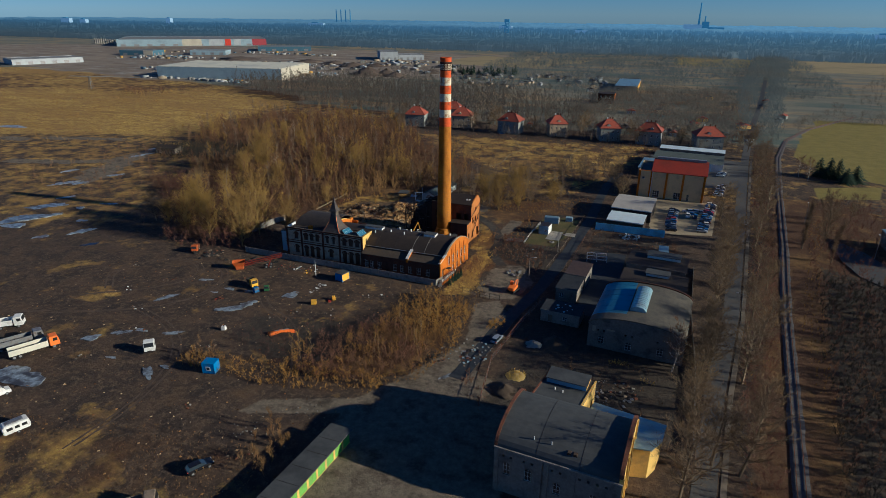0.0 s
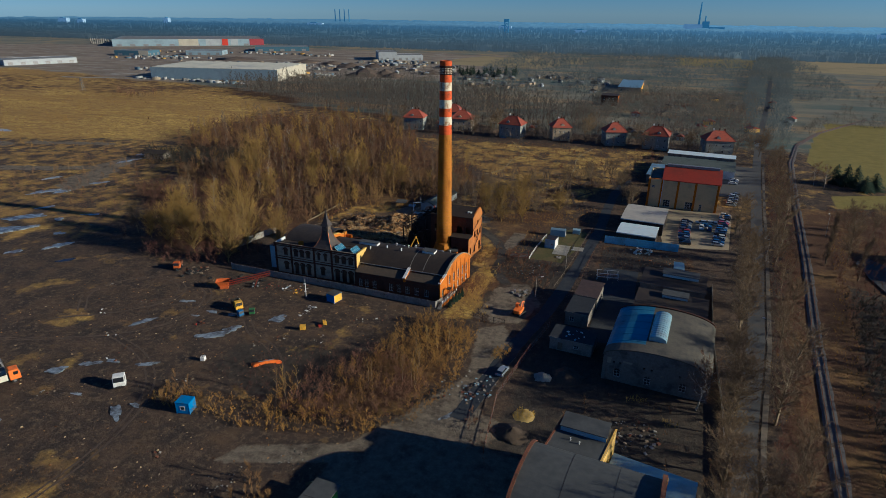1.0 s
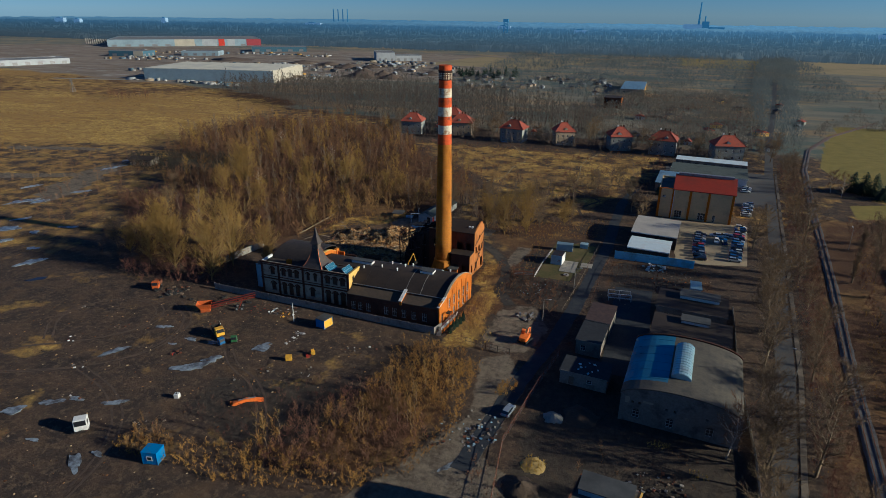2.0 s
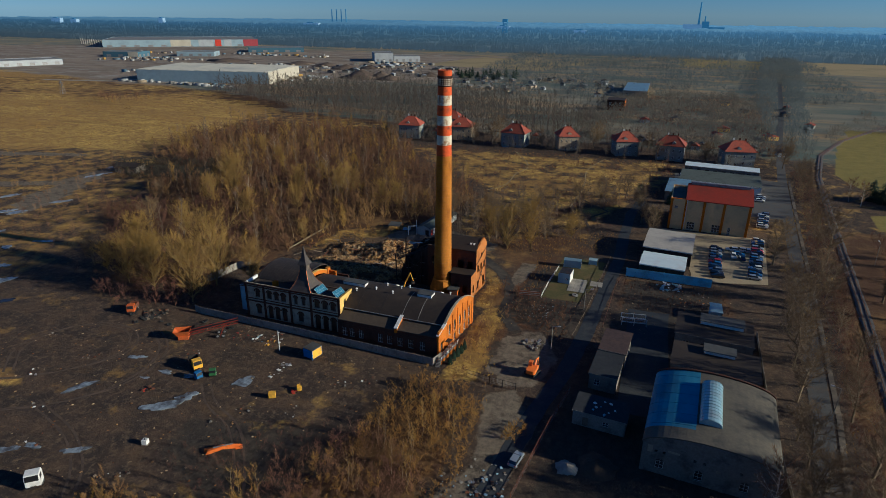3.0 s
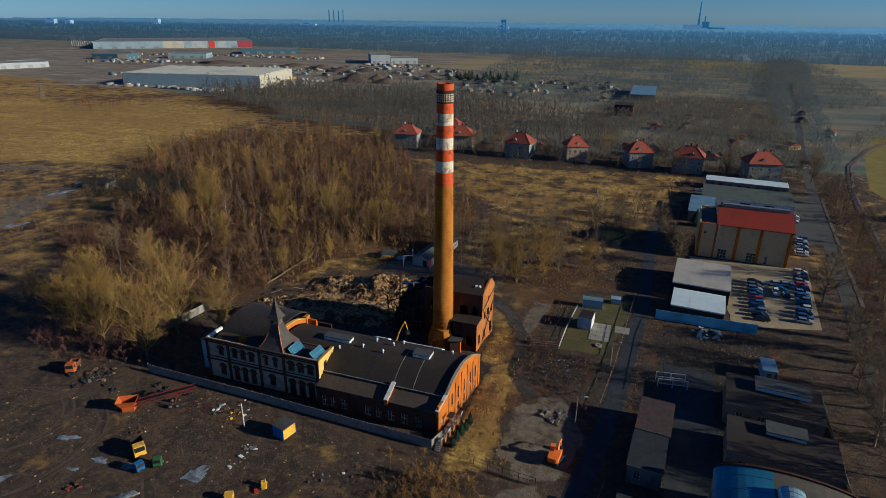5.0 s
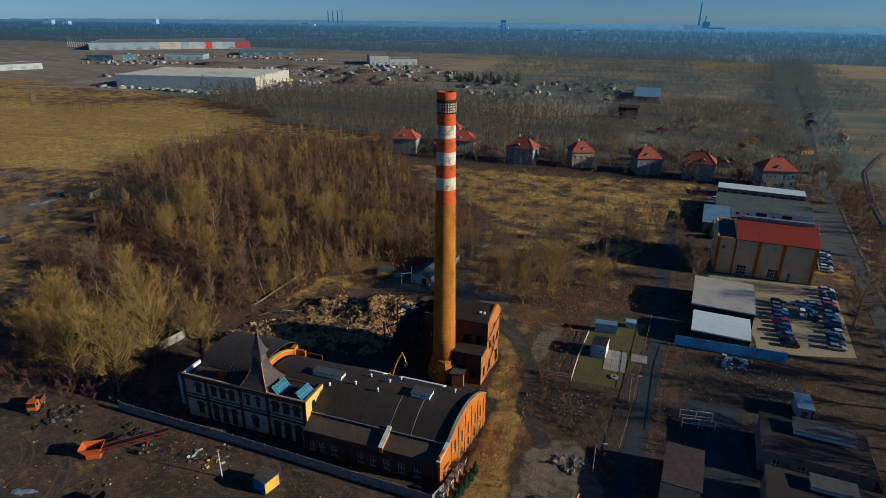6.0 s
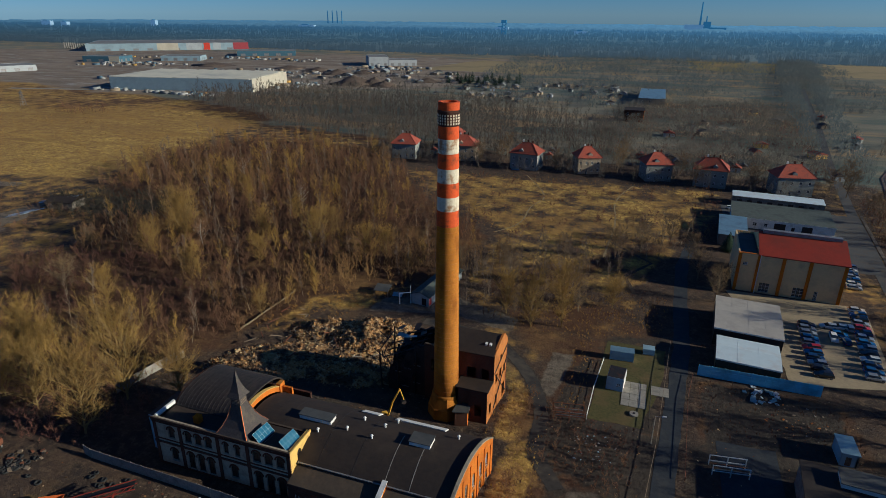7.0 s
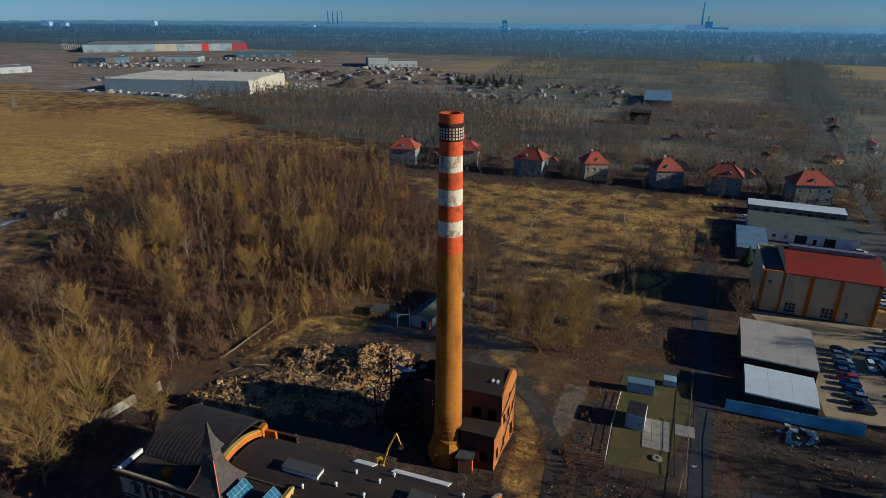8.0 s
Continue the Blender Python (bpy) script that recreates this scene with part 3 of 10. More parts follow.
FIELD_LEFT = [(-294, 327), (-310, 420), (-330, 520), (-460, 560), (-620, 600), (-900, 640), (-1100, 500), (-760, 330), (-460, 252), (-375, 284), (-345, 296), (-307, 301)]
YARD_WEST = [(-240, 40), (-50, 40), (-40, 90), (-50, 152), (-130, 154), (-180, 175), (-250, 200)]
ROAD_MID = [(0, -60), (14, 55), (18.6, 88), (22.5, 122), (29, 163), (37, 230), (44, 293), (53.5, 375), (66, 470), (90, 620), (130, 900)]
RAIL_MID = [(16, -60), (30, 55), (35, 95), (39, 128), (44, 170), (52, 228), (62, 310), (73, 391), (86, 451), (109, 506), (160, 590)]
LANE_MID = [(-33, 108), (-31, 124), (-28.5, 142), (-24.8, 160), (-22.3, 180), (-20.1, 205), (-17.6, 235), (-17.4, 262), (-16.4, 290), (-12, 318)]
CINDER_MID = [(-40, 176), (-45.5, 184), (-46, 197), (-51, 209.6), (-61, 221), (-70, 225), (-84, 226)]
FLATS = [([(-128, 150), (-48, 148), (-50, 182), (-128, 182)], 6), ([(-75, 180), (-50, 180), (-50, 210), (-75, 210)], 5),
         ([(-60, 55), (18, 55), (22, 130), (-25, 130), (-60, 90)], 6), ([(-28, 125), (20, 125), (32, 290), (40, 385), (-5, 385), (-20, 300), (-50, 225), (-50, 150)], 6)]


def line_dist(line, x, y):
    d = np.full(np.shape(x), 1e9)
    for a_p, b_p in zip(line, line[1:]):
        a_p, b_p = np.array(a_p, float), np.array(b_p, float)
        e_v = b_p - a_p
        t = np.clip(((x - a_p[0]) * e_v[0] + (y - a_p[1]) * e_v[1]) / (e_v @ e_v), 0, 1)
        d = np.minimum(d, np.hypot(x - a_p[0] - t * e_v[0], y - a_p[1] - t * e_v[1]))
    return d


def soft(d, width):
    return np.clip(0.5 + d / (2 * width), 0, 1)


def waves(x, y, seed, size):
    """Smooth uneven heights from a few crossing waves."""
    rng = np.random.default_rng(seed)
    h_sum = np.zeros(np.shape(x))
    for k in range(9):
        a_k, f_k = rng.uniform(0, math.tau), rng.uniform(0.6, 2.2) / size
        h_sum = h_sum + np.sin((x * math.cos(a_k) + y * math.sin(a_k)) * f_k * math.tau + rng.uniform(0, math.tau)) / (1 + k * 0.2)
    return h_sum / 4


def ground_z(x, y):
    """Height of the ground sheet."""
    x, y = np.asarray(x, float), np.asarray(y, float)
    keep = np.ones(np.shape(x))
    for poly, w in FLATS:
        keep = keep * (1 - soft(poly_dist(poly, x, y) + w, w))
    for line, w in ((ROAD_MID, 7), (RAIL_MID, 7), (LANE_MID, 6)):
        keep = keep * np.clip((line_dist(line, x, y) - w * 0.6) / w, 0, 1)
    far = np.clip((420 - np.hypot(x + 80, y - 180)) / 150, 0, 1)
    return keep * far * (0.28 * waves(x, y, 3, 34) + 0.14 * waves(x, y, 4, 11))


def gz(x, y):
    return float(ground_z(np.array([x]), np.array([y]))[0])


def axis_lines(lo, hi, fine_lo, fine_hi, step):
    out = list(np.arange(fine_lo, fine_hi + 0.1, step))
    s, v = step, fine_lo
    while v > lo:
        s *= 1.18
        v -= s
        out.insert(0, max(v, lo))
    s, v = step, fine_hi
    while v < hi:
        s *= 1.18
        v += s
        out.append(min(v, hi))
    return np.array(out)


def build_ground():
    xs, ys = axis_lines(-4800, 4800, -240, 110, 1.7), axis_lines(-900, 4900, 40, 330, 1.7)
    gx, gy = np.meshgrid(xs, ys)
    X, Y = gx.ravel(), gy.ravel()
    verts = np.stack([X, Y, ground_z(X, Y)], 1)
    nx, ny = len(xs), len(ys)
    i, j = np.meshgrid(np.arange(nx - 1), np.arange(ny - 1))
    k = (j * nx + i).ravel()
    me = raw_mesh("ground", verts, np.stack([k, k + 1, k + nx + 1, k + nx], 1), GROUND_MAT)
    grassy = np.maximum.reduce([(0.29 + 0.13 * waves(X, Y, 8, 46)) * soft(poly_dist(YARD_WEST, X, Y), 8), 0.55 * soft(6 - np.hypot((X + 146) / 1.4, Y - 112), 2), 0.5 * soft(poly_dist([(-135, 40), (-72, 40), (-76, 62), (-92, 70), (-132, 60)], X, Y), 6),(0.56 + 0.1 * waves(X, Y, 12, 40)) * soft(poly_dist(MEADOW, X, Y), 9), soft(poly_dist(FIELD_LEFT, X, Y), 12), 0.34 * soft(poly_dist([(-76, 91), (-50, 96), (-41, 106), (-37, 124), (-39, 140), (-46, 148), (-56, 146), (-56, 120), (-62, 103), (-78, 99)], X, Y), 4),
                                0.55 * soft(Y - 430, 60), 0.4 * soft(X - 22, 4) * soft(Y - 215, 30), 0.5 * soft(-180 - X, 25) * soft(Y - 130, 25),
                                0.72 * soft(poly_dist([(-52, 147), (-42, 149), (-42, 157), (-43.5, 166), (-43, 176), (-45, 190), (-52, 184)], X, Y), 1.5), 0.68 * soft(poly_dist([(-55, 184), (-48, 186), (-48, 198), (-53, 210), (-56, 206)], X, Y), 2), 0.55 * soft(poly_dist([(-43, 200), (-38, 198), (-38, 230), (-42, 232)], X, Y), 2),
                                0.4 * soft(poly_dist([(-60, 190), (-25, 225), (-20, 300), (-85, 250)], X, Y), 8), 0.56 * soft(poly_dist([(-84, 250), (-30, 258), (-12, 318), (-44, 292), (-86, 304)], X, Y), 6), 0.52 * soft(poly_dist([(-126, 204), (-116, 206), (-98, 232), (-84, 246), (-100, 246), (-122, 230)], X, Y), 3),
                                0.5 * soft(poly_dist([(-40, 205), (-52, 190), (-36, 186)], X, Y), 3)])
    woody = np.maximum.reduce([0.8 * soft(poly_dist([(-240, 221), (-209, 237), (-162, 201), (-183, 180)], X, Y), 5), (0.5 + 0.22 * waves(X, Y, 31, 60)) * soft(poly_dist([(-860, 560), (-640, 660), (-400, 560), (-330, 505), (-470, 470), (-640, 418), (-900, 440)], X, Y), 20), (0.22 + 0.2 * waves(X, Y, 33, 36)) * soft(poly_dist(FIELD_LEFT, X, Y), 10), 0.7 * soft(poly_dist([(-74, 97), (-52, 99), (-43, 108), (-40, 122), (-42, 138), (-54, 142), (-62, 124)], X, Y), 4), 0.66 * soft(poly_dist([(-46, 163), (-41.5, 164), (-41, 174), (-45, 179)], X, Y), 1.2), (0.35 + 0.1 * waves(X, Y, 14, 30)) * soft(poly_dist(MEADOW, X, Y), 8), 0.66 * soft(poly_dist([(-16, 199), (18, 199), (16, 222), (-16, 222)], X, Y), 2), 0.72 * soft(poly_dist([(-46, 178), (-24, 176), (-22, 200), (-45, 200)], X, Y), 3), soft(poly_dist(WOOD_MAIN, X, Y), 10), soft(poly_dist(WOOD_BACK, X, Y), 18), 0.75 * soft(poly_dist(WOOD_RIGHT, X, Y), 8),
                               0.62 * soft(poly_dist(WOOD_SPARSE, X, Y), 10), 0.72 * soft(poly_dist([(22, 40), (26, 100), (36, 180), (58, 300), (90, 300), (120, 100), (100, 40)], X, Y), 4), 0.6 * soft(poly_dist([(-58, 186), (-24, 176), (-22, 240), (-34, 262), (-70, 240), (-52, 212)], X, Y), 6), 0.42 * soft(Y - 445, 60) * soft(X + 300, 60) * soft(520 - Y, 40),
                               0.42 * soft(poly_dist([(-60, 40), (-120, 40), (-125, 62), (-95, 66), (-75, 78), (-60, 70)], X, Y), 6)])
    hazed_pasture = soft(Y - 440 + 0.12 * (X + 60), 25) * (1 - soft(poly_dist(FIELD_LEFT, X, Y), 25))
    crop = np.maximum(soft(poly_dist([(82, 398), (90, 362), (104, 350), (128, 336), (260, 400), (300, 560), (120, 540), (104, 494)], X, Y), 2), soft(poly_dist([(77, 303), (104, 312), (112, 338), (79, 324)], X, Y), 2))
    site = soft(poly_dist([(-1300, 660), (-900, 640), (-600, 575), (-420, 590), (-420, 660), (-270, 740), (-230, 900), (-260, 1180), (-700, 1250), (-1500, 1100)], X, Y), 30)
    dusty = np.maximum.reduce([soft(poly_dist(p, X, Y), 1.3) for p in (
        [(-48, 50), (-14, 50), (-14, 106), (-30, 112), (-27, 138), (-34, 150), (-40, 146), (-36, 124), (-47, 100), (-52, 92)], [(-42.6, 154.4), (-36.9, 155.2), (-37.8, 172.8), (-42.2, 172.6)],
        [(-39, 150), (-30, 152), (-27, 166), (-33, 178), (-38, 176)], [(-72, 80), (-50, 88), (-49, 94), (-70, 86)], [(-49, 204), (-45, 203), (-42.5, 222), (-48, 222)],
        [(-250, 195), (-252, 210), (-259, 229), (-270, 253), (-276, 277), (-285, 280), (-286, 263), (-280, 240), (-274, 221), (-268, 207)], [(-330, 214), (-300, 224), (-270, 240), (-272, 246), (-304, 232), (-334, 222)], [(-400, 262), (-360, 280), (-312, 294), (-314, 286), (-362, 270), (-402, 250)],
        [(-128, 188), (-108, 182), (-96, 183), (-110, 190)], [(-102, 226), (-80, 232), (-60, 228), (-60, 236), (-84, 244), (-100, 236)], [(0, 190), (16, 192), (16, 197), (2, 196)])])
    # Cinder tone also darkens the hollow and the ground beyond the railway as shade.
    cinder = np.maximum(np.maximum(soft(1.8 - line_dist(CINDER_MID, X, Y), 1.2), 0.86 * np.maximum(soft(poly_dist([(-44, 186), (-37, 179), (-24, 175), (-21, 197), (-37, 197), (-38, 232), (-43, 214), (-45, 199)], X, Y), 2), soft(poly_dist([(-16, 182), (12, 182), (14, 221), (-13, 221)], X, Y), 2))), 0.62 * np.maximum.reduce([soft(poly_dist(p, X, Y), 2) for p in (
        [(-46, 161), (-41, 160), (-40, 170), (-44.6, 171.5)], [(-45, 184), (-37, 178), (-24, 174), (-22, 197), (-24, 222), (-19, 222), (-14, 218), (-20, 240), (-37, 236), (-38, 197), (-45, 199)], [(-80, 99), (-64, 102), (-58, 116), (-66, 126), (-78, 122), (-96, 118), (-94, 106)], [(-26, 100), (18, 100), (20, 198), (-17, 198), (-24, 150)], [(-128, 184), (-84, 180), (-82, 200), (-110, 206)], [(-16, 206), (14, 206), (14, 218), (-16, 218)], [(-280, 276), (-260, 288), (-230, 292), (-214, 276), (-236, 266), (-258, 264)], [(36, 40), (42, 100), (48, 140), (60, 215), (76, 205), (110, 180), (130, 40)])]))
    for name, val in (("dusty", dusty), ("cinder", cinder), ("grassy", grassy), ("woody", woody), ("hazed_pasture", hazed_pasture), ("site", site), ("crop", crop)):
        at = me.attributes.new(name, "FLOAT", "POINT")
        at.data.foreach_set("value", val.astype(np.float32))
    ob = new("ground", me)
    tagged(ob, "bare brown soil, dry golden grass and leaf litter reaching the horizon", "ground", kind="structure")
    me.polygons.foreach_set("use_smooth", np.ones(len(me.polygons), bool))
    return ob


ground = build_ground()


def strip(name, line, width, material, label, lift=0.03, category="road", step=3.0, ragged=0.0, seed=1, kind="structure", rounds=0):
    """A paved ribbon along a line, laid on the ground; rounds: how often its corners are cut."""
    for k in range(rounds):
        cut_line = [line[0]]
        for p, q in zip(line, line[1:]):
            cut_line += [(p[0] * 0.75 + q[0] * 0.25, p[1] * 0.75 + q[1] * 0.25), (p[0] * 0.25 + q[0] * 0.75, p[1] * 0.25 + q[1] * 0.75)]
        line = cut_line + [line[-1]]
    pts = [Vector((*p, 0)) for p in line]
    dense = []
    for a_p, b_p in zip(pts, pts[1:]):
        n = max(1, int((b_p - a_p).length / step))
        dense += [a_p.lerp(b_p, i / n) for i in range(n)]
    dense.append(pts[-1])
    rng = random.Random(seed)
    bm, prev = bmesh.new(), None
    for i, p in enumerate(dense):
        d = (dense[min(i + 1, len(dense) - 1)] - dense[max(i - 1, 0)]).normalized()
        n = Vector((-d.y, d.x, 0))
        row = []
        for s in (-0.5, 0.5):
            q = p + n * (width * s * (1 + rng.uniform(-ragged, ragged)))
            z = gz(q.x, q.y) + lift
            row += [bm.verts.new((q.x, q.y, z - 0.12)), bm.verts.new((q.x, q.y, z))]
        if prev:
            bm.faces.new((prev[1], row[1], row[3], prev[3]))
            bm.faces.new((prev[0], row[0], row[1], prev[1]))
            bm.faces.new((prev[3], row[3], row[2], prev[2]))
        prev = row
    bmesh.ops.recalc_face_normals(bm, faces=bm.faces)
    ob = part(name, bm, material)
    return tagged(ob, label, category, kind=kind)


def patch(name, pts, material, label, category="paving", lift=0.035, seed=1, rough_edge=0.0, kind="structure", thick=0.12, steps=4):
    """A flat slab with an uneven outline, laid on the ground."""
    rng = random.Random(seed)
    out = []
    for i, p in enumerate(pts):
        q = pts[(i + 1) % len(pts)]
        for k in range(steps):
            t = k / steps
            r = rough_edge if k or rough_edge else 0
            out.append((p[0] + (q[0] - p[0]) * t + rng.uniform(-r, r), p[1] + (q[1] - p[1]) * t + rng.uniform(-r, r)))
    z = max(gz(*p) for p in out)
    bm = prism(bmesh.new(), out, "z", -thick, max(z, 0) + lift)
    bmesh.ops.triangulate(bm, faces=[f for f in bm.faces if len(f.verts) > 4])
    return tagged(part(name, bm, material), label, category, kind=kind)


road = strip("road", ROAD_MID, 4.2, ASPHALT, "narrow worn asphalt road beside the railway", 0.05)
lane = strip("lane", LANE_MID, 3.9, LANE_MAT, "cinder lane between the factory yards, shade put into its dark colour", 0.03, ragged=0.1)
strip("pavement", [(x + 3.2, y) for x, y in ROAD_MID[1:8]], 1.1, YARD_ASPHALT, "narrow concrete footway along the road", 0.09, "pavement", ragged=0.06)
strip("track_bed", RAIL_MID, 3.0, BALLAST, "dark ballast bed of the railway", 0.12, "track bed", ragged=0.12)
patch("works_yard", [(-12, 150), (-1.5, 150), (-1.5, 200), (-12, 200)], LANE_MAT, "dark asphalt yard between the workshops", "yard", seed=7, rough_edge=0.3)
patch("car_park", [(5.5, 226), (28, 232), (33, 276), (-4, 276), (5, 240)], PAVING, "paved car park behind the pale blue wall", "car park", seed=8, rough_edge=0.2)
patch("parking_back", [(0, 305), (46, 305), (52, 372), (2, 372)], ASPHALT, "asphalt yard between the low rear buildings", "yard", seed=9, rough_edge=0.3)
patch("side_street", [(68, 234), (70.6, 208), (76, 201), (82, 222.6), (73, 242)], ASPHALT, "dark asphalt side street beyond the railway", "street", seed=12, rough_edge=0.6)
patch("pale_field", [(182, 1086), (360, 1040), (700, 1040), (700, 1300), (240, 1330)], FIELD_PALE, "pale stubble field by the far woods", "field", lift=0.04, seed=11, rough_edge=6)
patch("green_field", [(20, 1120), (170, 1100), (170, 1300), (20, 1330)], FIELD_GREEN, "dull green field by the far woods", "field", lift=0.04, seed=12, rough_edge=6)
patch("mown_field", [(-380, 960), (-180, 960), (-120, 1150), (-340, 1180)], FIELD_PALE, "bare pale plot beyond the gardens", "field", lift=0.04, seed=13, rough_edge=6)


strip("cinder_track", CINDER_MID, 3.0, CINDER_MAT, "dark rutted cinder track round the ruin", 0.03, "track", 1.0, 0.07, 3, rounds=3)


def railway():
    t = thing("railway_track", "rusty single railway track on dark timber sleepers", "railway", kind="structure")
    pts = [Vector((*p, 0.13)) for p in RAIL_MID]
    dense = []
    for a_p, b_p in zip(pts, pts[1:]):
        n = int((b_p - a_p).length / 4)
        dense += [a_p.lerp(b_p, i / n) for i in range(n)]
    for s in (-0.72, 0.72):
        bm, prev = bmesh.new(), None
        for i, p in enumerate(dense):
            d = (dense[min(i + 1, len(dense) - 1)] - dense[max(i - 1, 0)]).normalized()
            n = Vector((-d.y, d.x, 0))
            row = [bm.verts.new(p + n * (s + o) + Vector((0, 0, z))) for o, z in ((-0.05, 0.08), (-0.05, 0.26), (0.05, 0.26), (0.05, 0.08))]
            if prev:
                for k in range(3):
                    bm.faces.new((prev[k], prev[k + 1], row[k + 1], row[k]))
            prev = row
        bmesh.ops.recalc_face_normals(bm, faces=bm.faces)
        part("rail", bm, RUST, t)
    bm = bmesh.new()
    for a_p, b_p in zip(dense[:98], dense[1:]):
        d = (b_p - a_p).normalized()
        for k in range(6):
            p = a_p.lerp(b_p, k / 6)
            box(bm, -0.13, -1.25, -0.06, 0.13, 1.25, 0.03, m=Matrix.Translation(p) @ Matrix(((d.x, -d.y, 0), (d.y, d.x, 0), (0, 0, 1))).to_4x4())
    tagged(part("sleepers", bm, BALLAST, t), "dark timber sleepers", kind="stuff")


railway()


# ---- trees ----
def grow(seed, height, limbs, twigs, sub=0, spread=0.42, r0=0.16, first=0.22, twig_len=1.6, twig_w=0.05, lean=0.05, up=0.7, wild=0.6):
    """A bare tree as arrays: trunk and limbs as three-sided tapered bars, twigs as slivers. Returns the wood and the twigs apart."""
    rng = np.random.default_rng(seed)
    wv, wt, tv, tt = [], [], [], []

    def bar(p, q, ra, rb):
        d = (q - p) / (np.linalg.norm(q - p) + 1e-9)
        s = np.cross(d, [0.31, 0.87, 0.2])
        s /= np.linalg.norm(s)
        u = np.cross(d, s)
        b_i = len(wv)
        for c, r in ((p, ra), (q, rb)):
            for k in range(3):
                an = math.tau * k / 3
                wv.append(c + r * (math.cos(an) * s + math.sin(an) * u))
        for k in range(3):
            l = (k + 1) % 3
            wt.extend(((b_i + k, b_i + l, b_i + 3 + l), (b_i + k, b_i + 3 + l, b_i + 3 + k)))

    def sliver(p, d, length, w):
        s = np.cross(d, rng.normal(size=3))
        s /= np.linalg.norm(s) + 1e-9
        b_i = len(tv)
        tv.extend((p - s * w / 2, p + s * w / 2, p + d * length))
        tt.append((b_i, b_i + 1, b_i + 2))

    top = np.array([rng.normal() * lean * height, rng.normal() * lean * height, height])
    mid = top * 0.5 + np.array([rng.normal(), rng.normal(), 0]) * 0.03 * height
    base = np.array([0, 0, -0.3])
    bar(base, mid, r0, r0 * 0.6)
    bar(mid, top, r0 * 0.6, r0 * 0.12)

    def trunk_at(f):
        return base + (mid - base) * f * 2 if f < 0.5 else mid + (top - mid) * (f - 0.5) * 2

    tips = [(trunk_at(f), np.array([rng.normal() * 0.5, rng.normal() * 0.5, 1.0])) for f in np.linspace(0.75, 1, 5)]
    for i in range(limbs):
        f = first + (0.95 - first) * (i + rng.uniform(0, 0.8)) / limbs
        an = i * 2.4 + rng.uniform(-0.5, 0.5)
        reach = spread * height * (0.3 + 0.62 * math.sin(math.pi * (0.12 + 0.86 * (f - first) / (1 - first)))) * rng.uniform(0.6, 1.1)
        p = trunk_at(f)
        d = np.array([math.cos(an), math.sin(an), up * rng.uniform(0.6, 1.5)])
        d /= np.linalg.norm(d)
        q = p + d * reach * 0.55
        e_d = d + np.array([rng.normal() * 0.2, rng.normal() * 0.2, 0.35])
        e_d /= np.linalg.norm(e_d)
        q2 = q + e_d * reach * 0.55
        ra = r0 * (1 - f) * 0.6 + min(0.025, r0 * 0.2)
        bar(p, q, ra, ra * 0.6)
        bar(q, q2, ra * 0.6, min(0.012, ra * 0.3))
        for t in (0.35, 0.6, 0.8, 1.0):
            tips.append((p + (q - p) * t, d))
            tips.append((q + (q2 - q) * t, e_d))
        for k in range(sub):
            t = rng.uniform(0.2, 1.0)
            s_p = p + (q - p) * t if rng.random() < 0.5 else q + (q2 - q) * t
            s_d = d * 0.7 + rng.normal(size=3) * 0.55 + np.array([0, 0, 0.35])
            s_d /= np.linalg.norm(s_d)
            s_q = s_p + s_d * reach * rng.uniform(0.25, 0.5)
            bar(s_p, s_q, ra * 0.4, 0.01)
            for u_t in (0.4, 0.7, 1.0):
                tips.append((s_p + (s_q - s_p) * u_t, s_d))
    for k in range(twigs):
        p, d = tips[rng.integers(len(tips))]
        v = d * 0.8 + rng.normal(size=3) * wild + np.array([0, 0, 0.85 - wild])
        v /= np.linalg.norm(v)
        sliver(p, v, twig_len * rng.uniform(0.5, 1.2), twig_w * rng.uniform(0.7, 1.3))
    return np.array(wv), np.array(wt), np.array(tv), np.array(tt)


def planted(name, label, category, spots, kinds, material, low=0.75, high=1.25, seed=0, sink=0.0, stems=None):
    """Many plants of a few kinds joined into one mesh; stems: a bark of their own for trunks and limbs."""
    rng = np.random.default_rng(seed)
    joined = []
    for wv, wt, tv, tt in kinds:
        joined.append((np.concatenate([wv, tv]), np.concatenate([wt, tt + len(wv)]), np.concatenate([np.ones(len(wt), np.int32), np.zeros(len(tt), np.int32)])))
    V, T, S, off = [], [], [], 0
    X, Y = spots
    Z = ground_z(X, Y)
    for x, y, z in zip(X, Y, Z):
        v, t, wooden = joined[rng.integers(len(joined))]
        an, s = rng.uniform(0, math.tau), rng.uniform(low, high)
        c, n = math.cos(an) * s, math.sin(an) * s
        V.append(np.stack([v[:, 0] * c - v[:, 1] * n + x, v[:, 0] * n + v[:, 1] * c + y, v[:, 2] * s * rng.uniform(0.85, 1.15) + z - sink], 1))
        T.append(t + off)
        S.append(wooden)
        off += len(v)
    me = raw_mesh(name, np.concatenate(V), np.concatenate(T), material)
    if stems is not None:
        me.materials.append(stems)
        me.polygons.foreach_set("material_index", np.concatenate(S))
    return tagged(new(name, me), label, category, kind="stuff")


def keep_off(spots, d_road=3.2, d_rail=3.2, d_lane=3.0, polys=()):
    X, Y = spots
    k = (line_dist(ROAD_MID, X, Y) > d_road) & (line_dist(RAIL_MID, X, Y) > d_rail) & (line_dist(LANE_MID, X, Y) > d_lane)
    for p in polys:
        k &= ~inside(p, X, Y)
    return X[k], Y[k]


HOLLOW = [(-285, 278), (-262, 292), (-230, 297), (-206, 278), (-226, 258), (-262, 256)]
SCRUB_DIP = [(-236, 222), (-212, 205), (-184, 181), (-172, 190), (-150, 200), (-146, 212), (-168, 226), (-196, 236)]


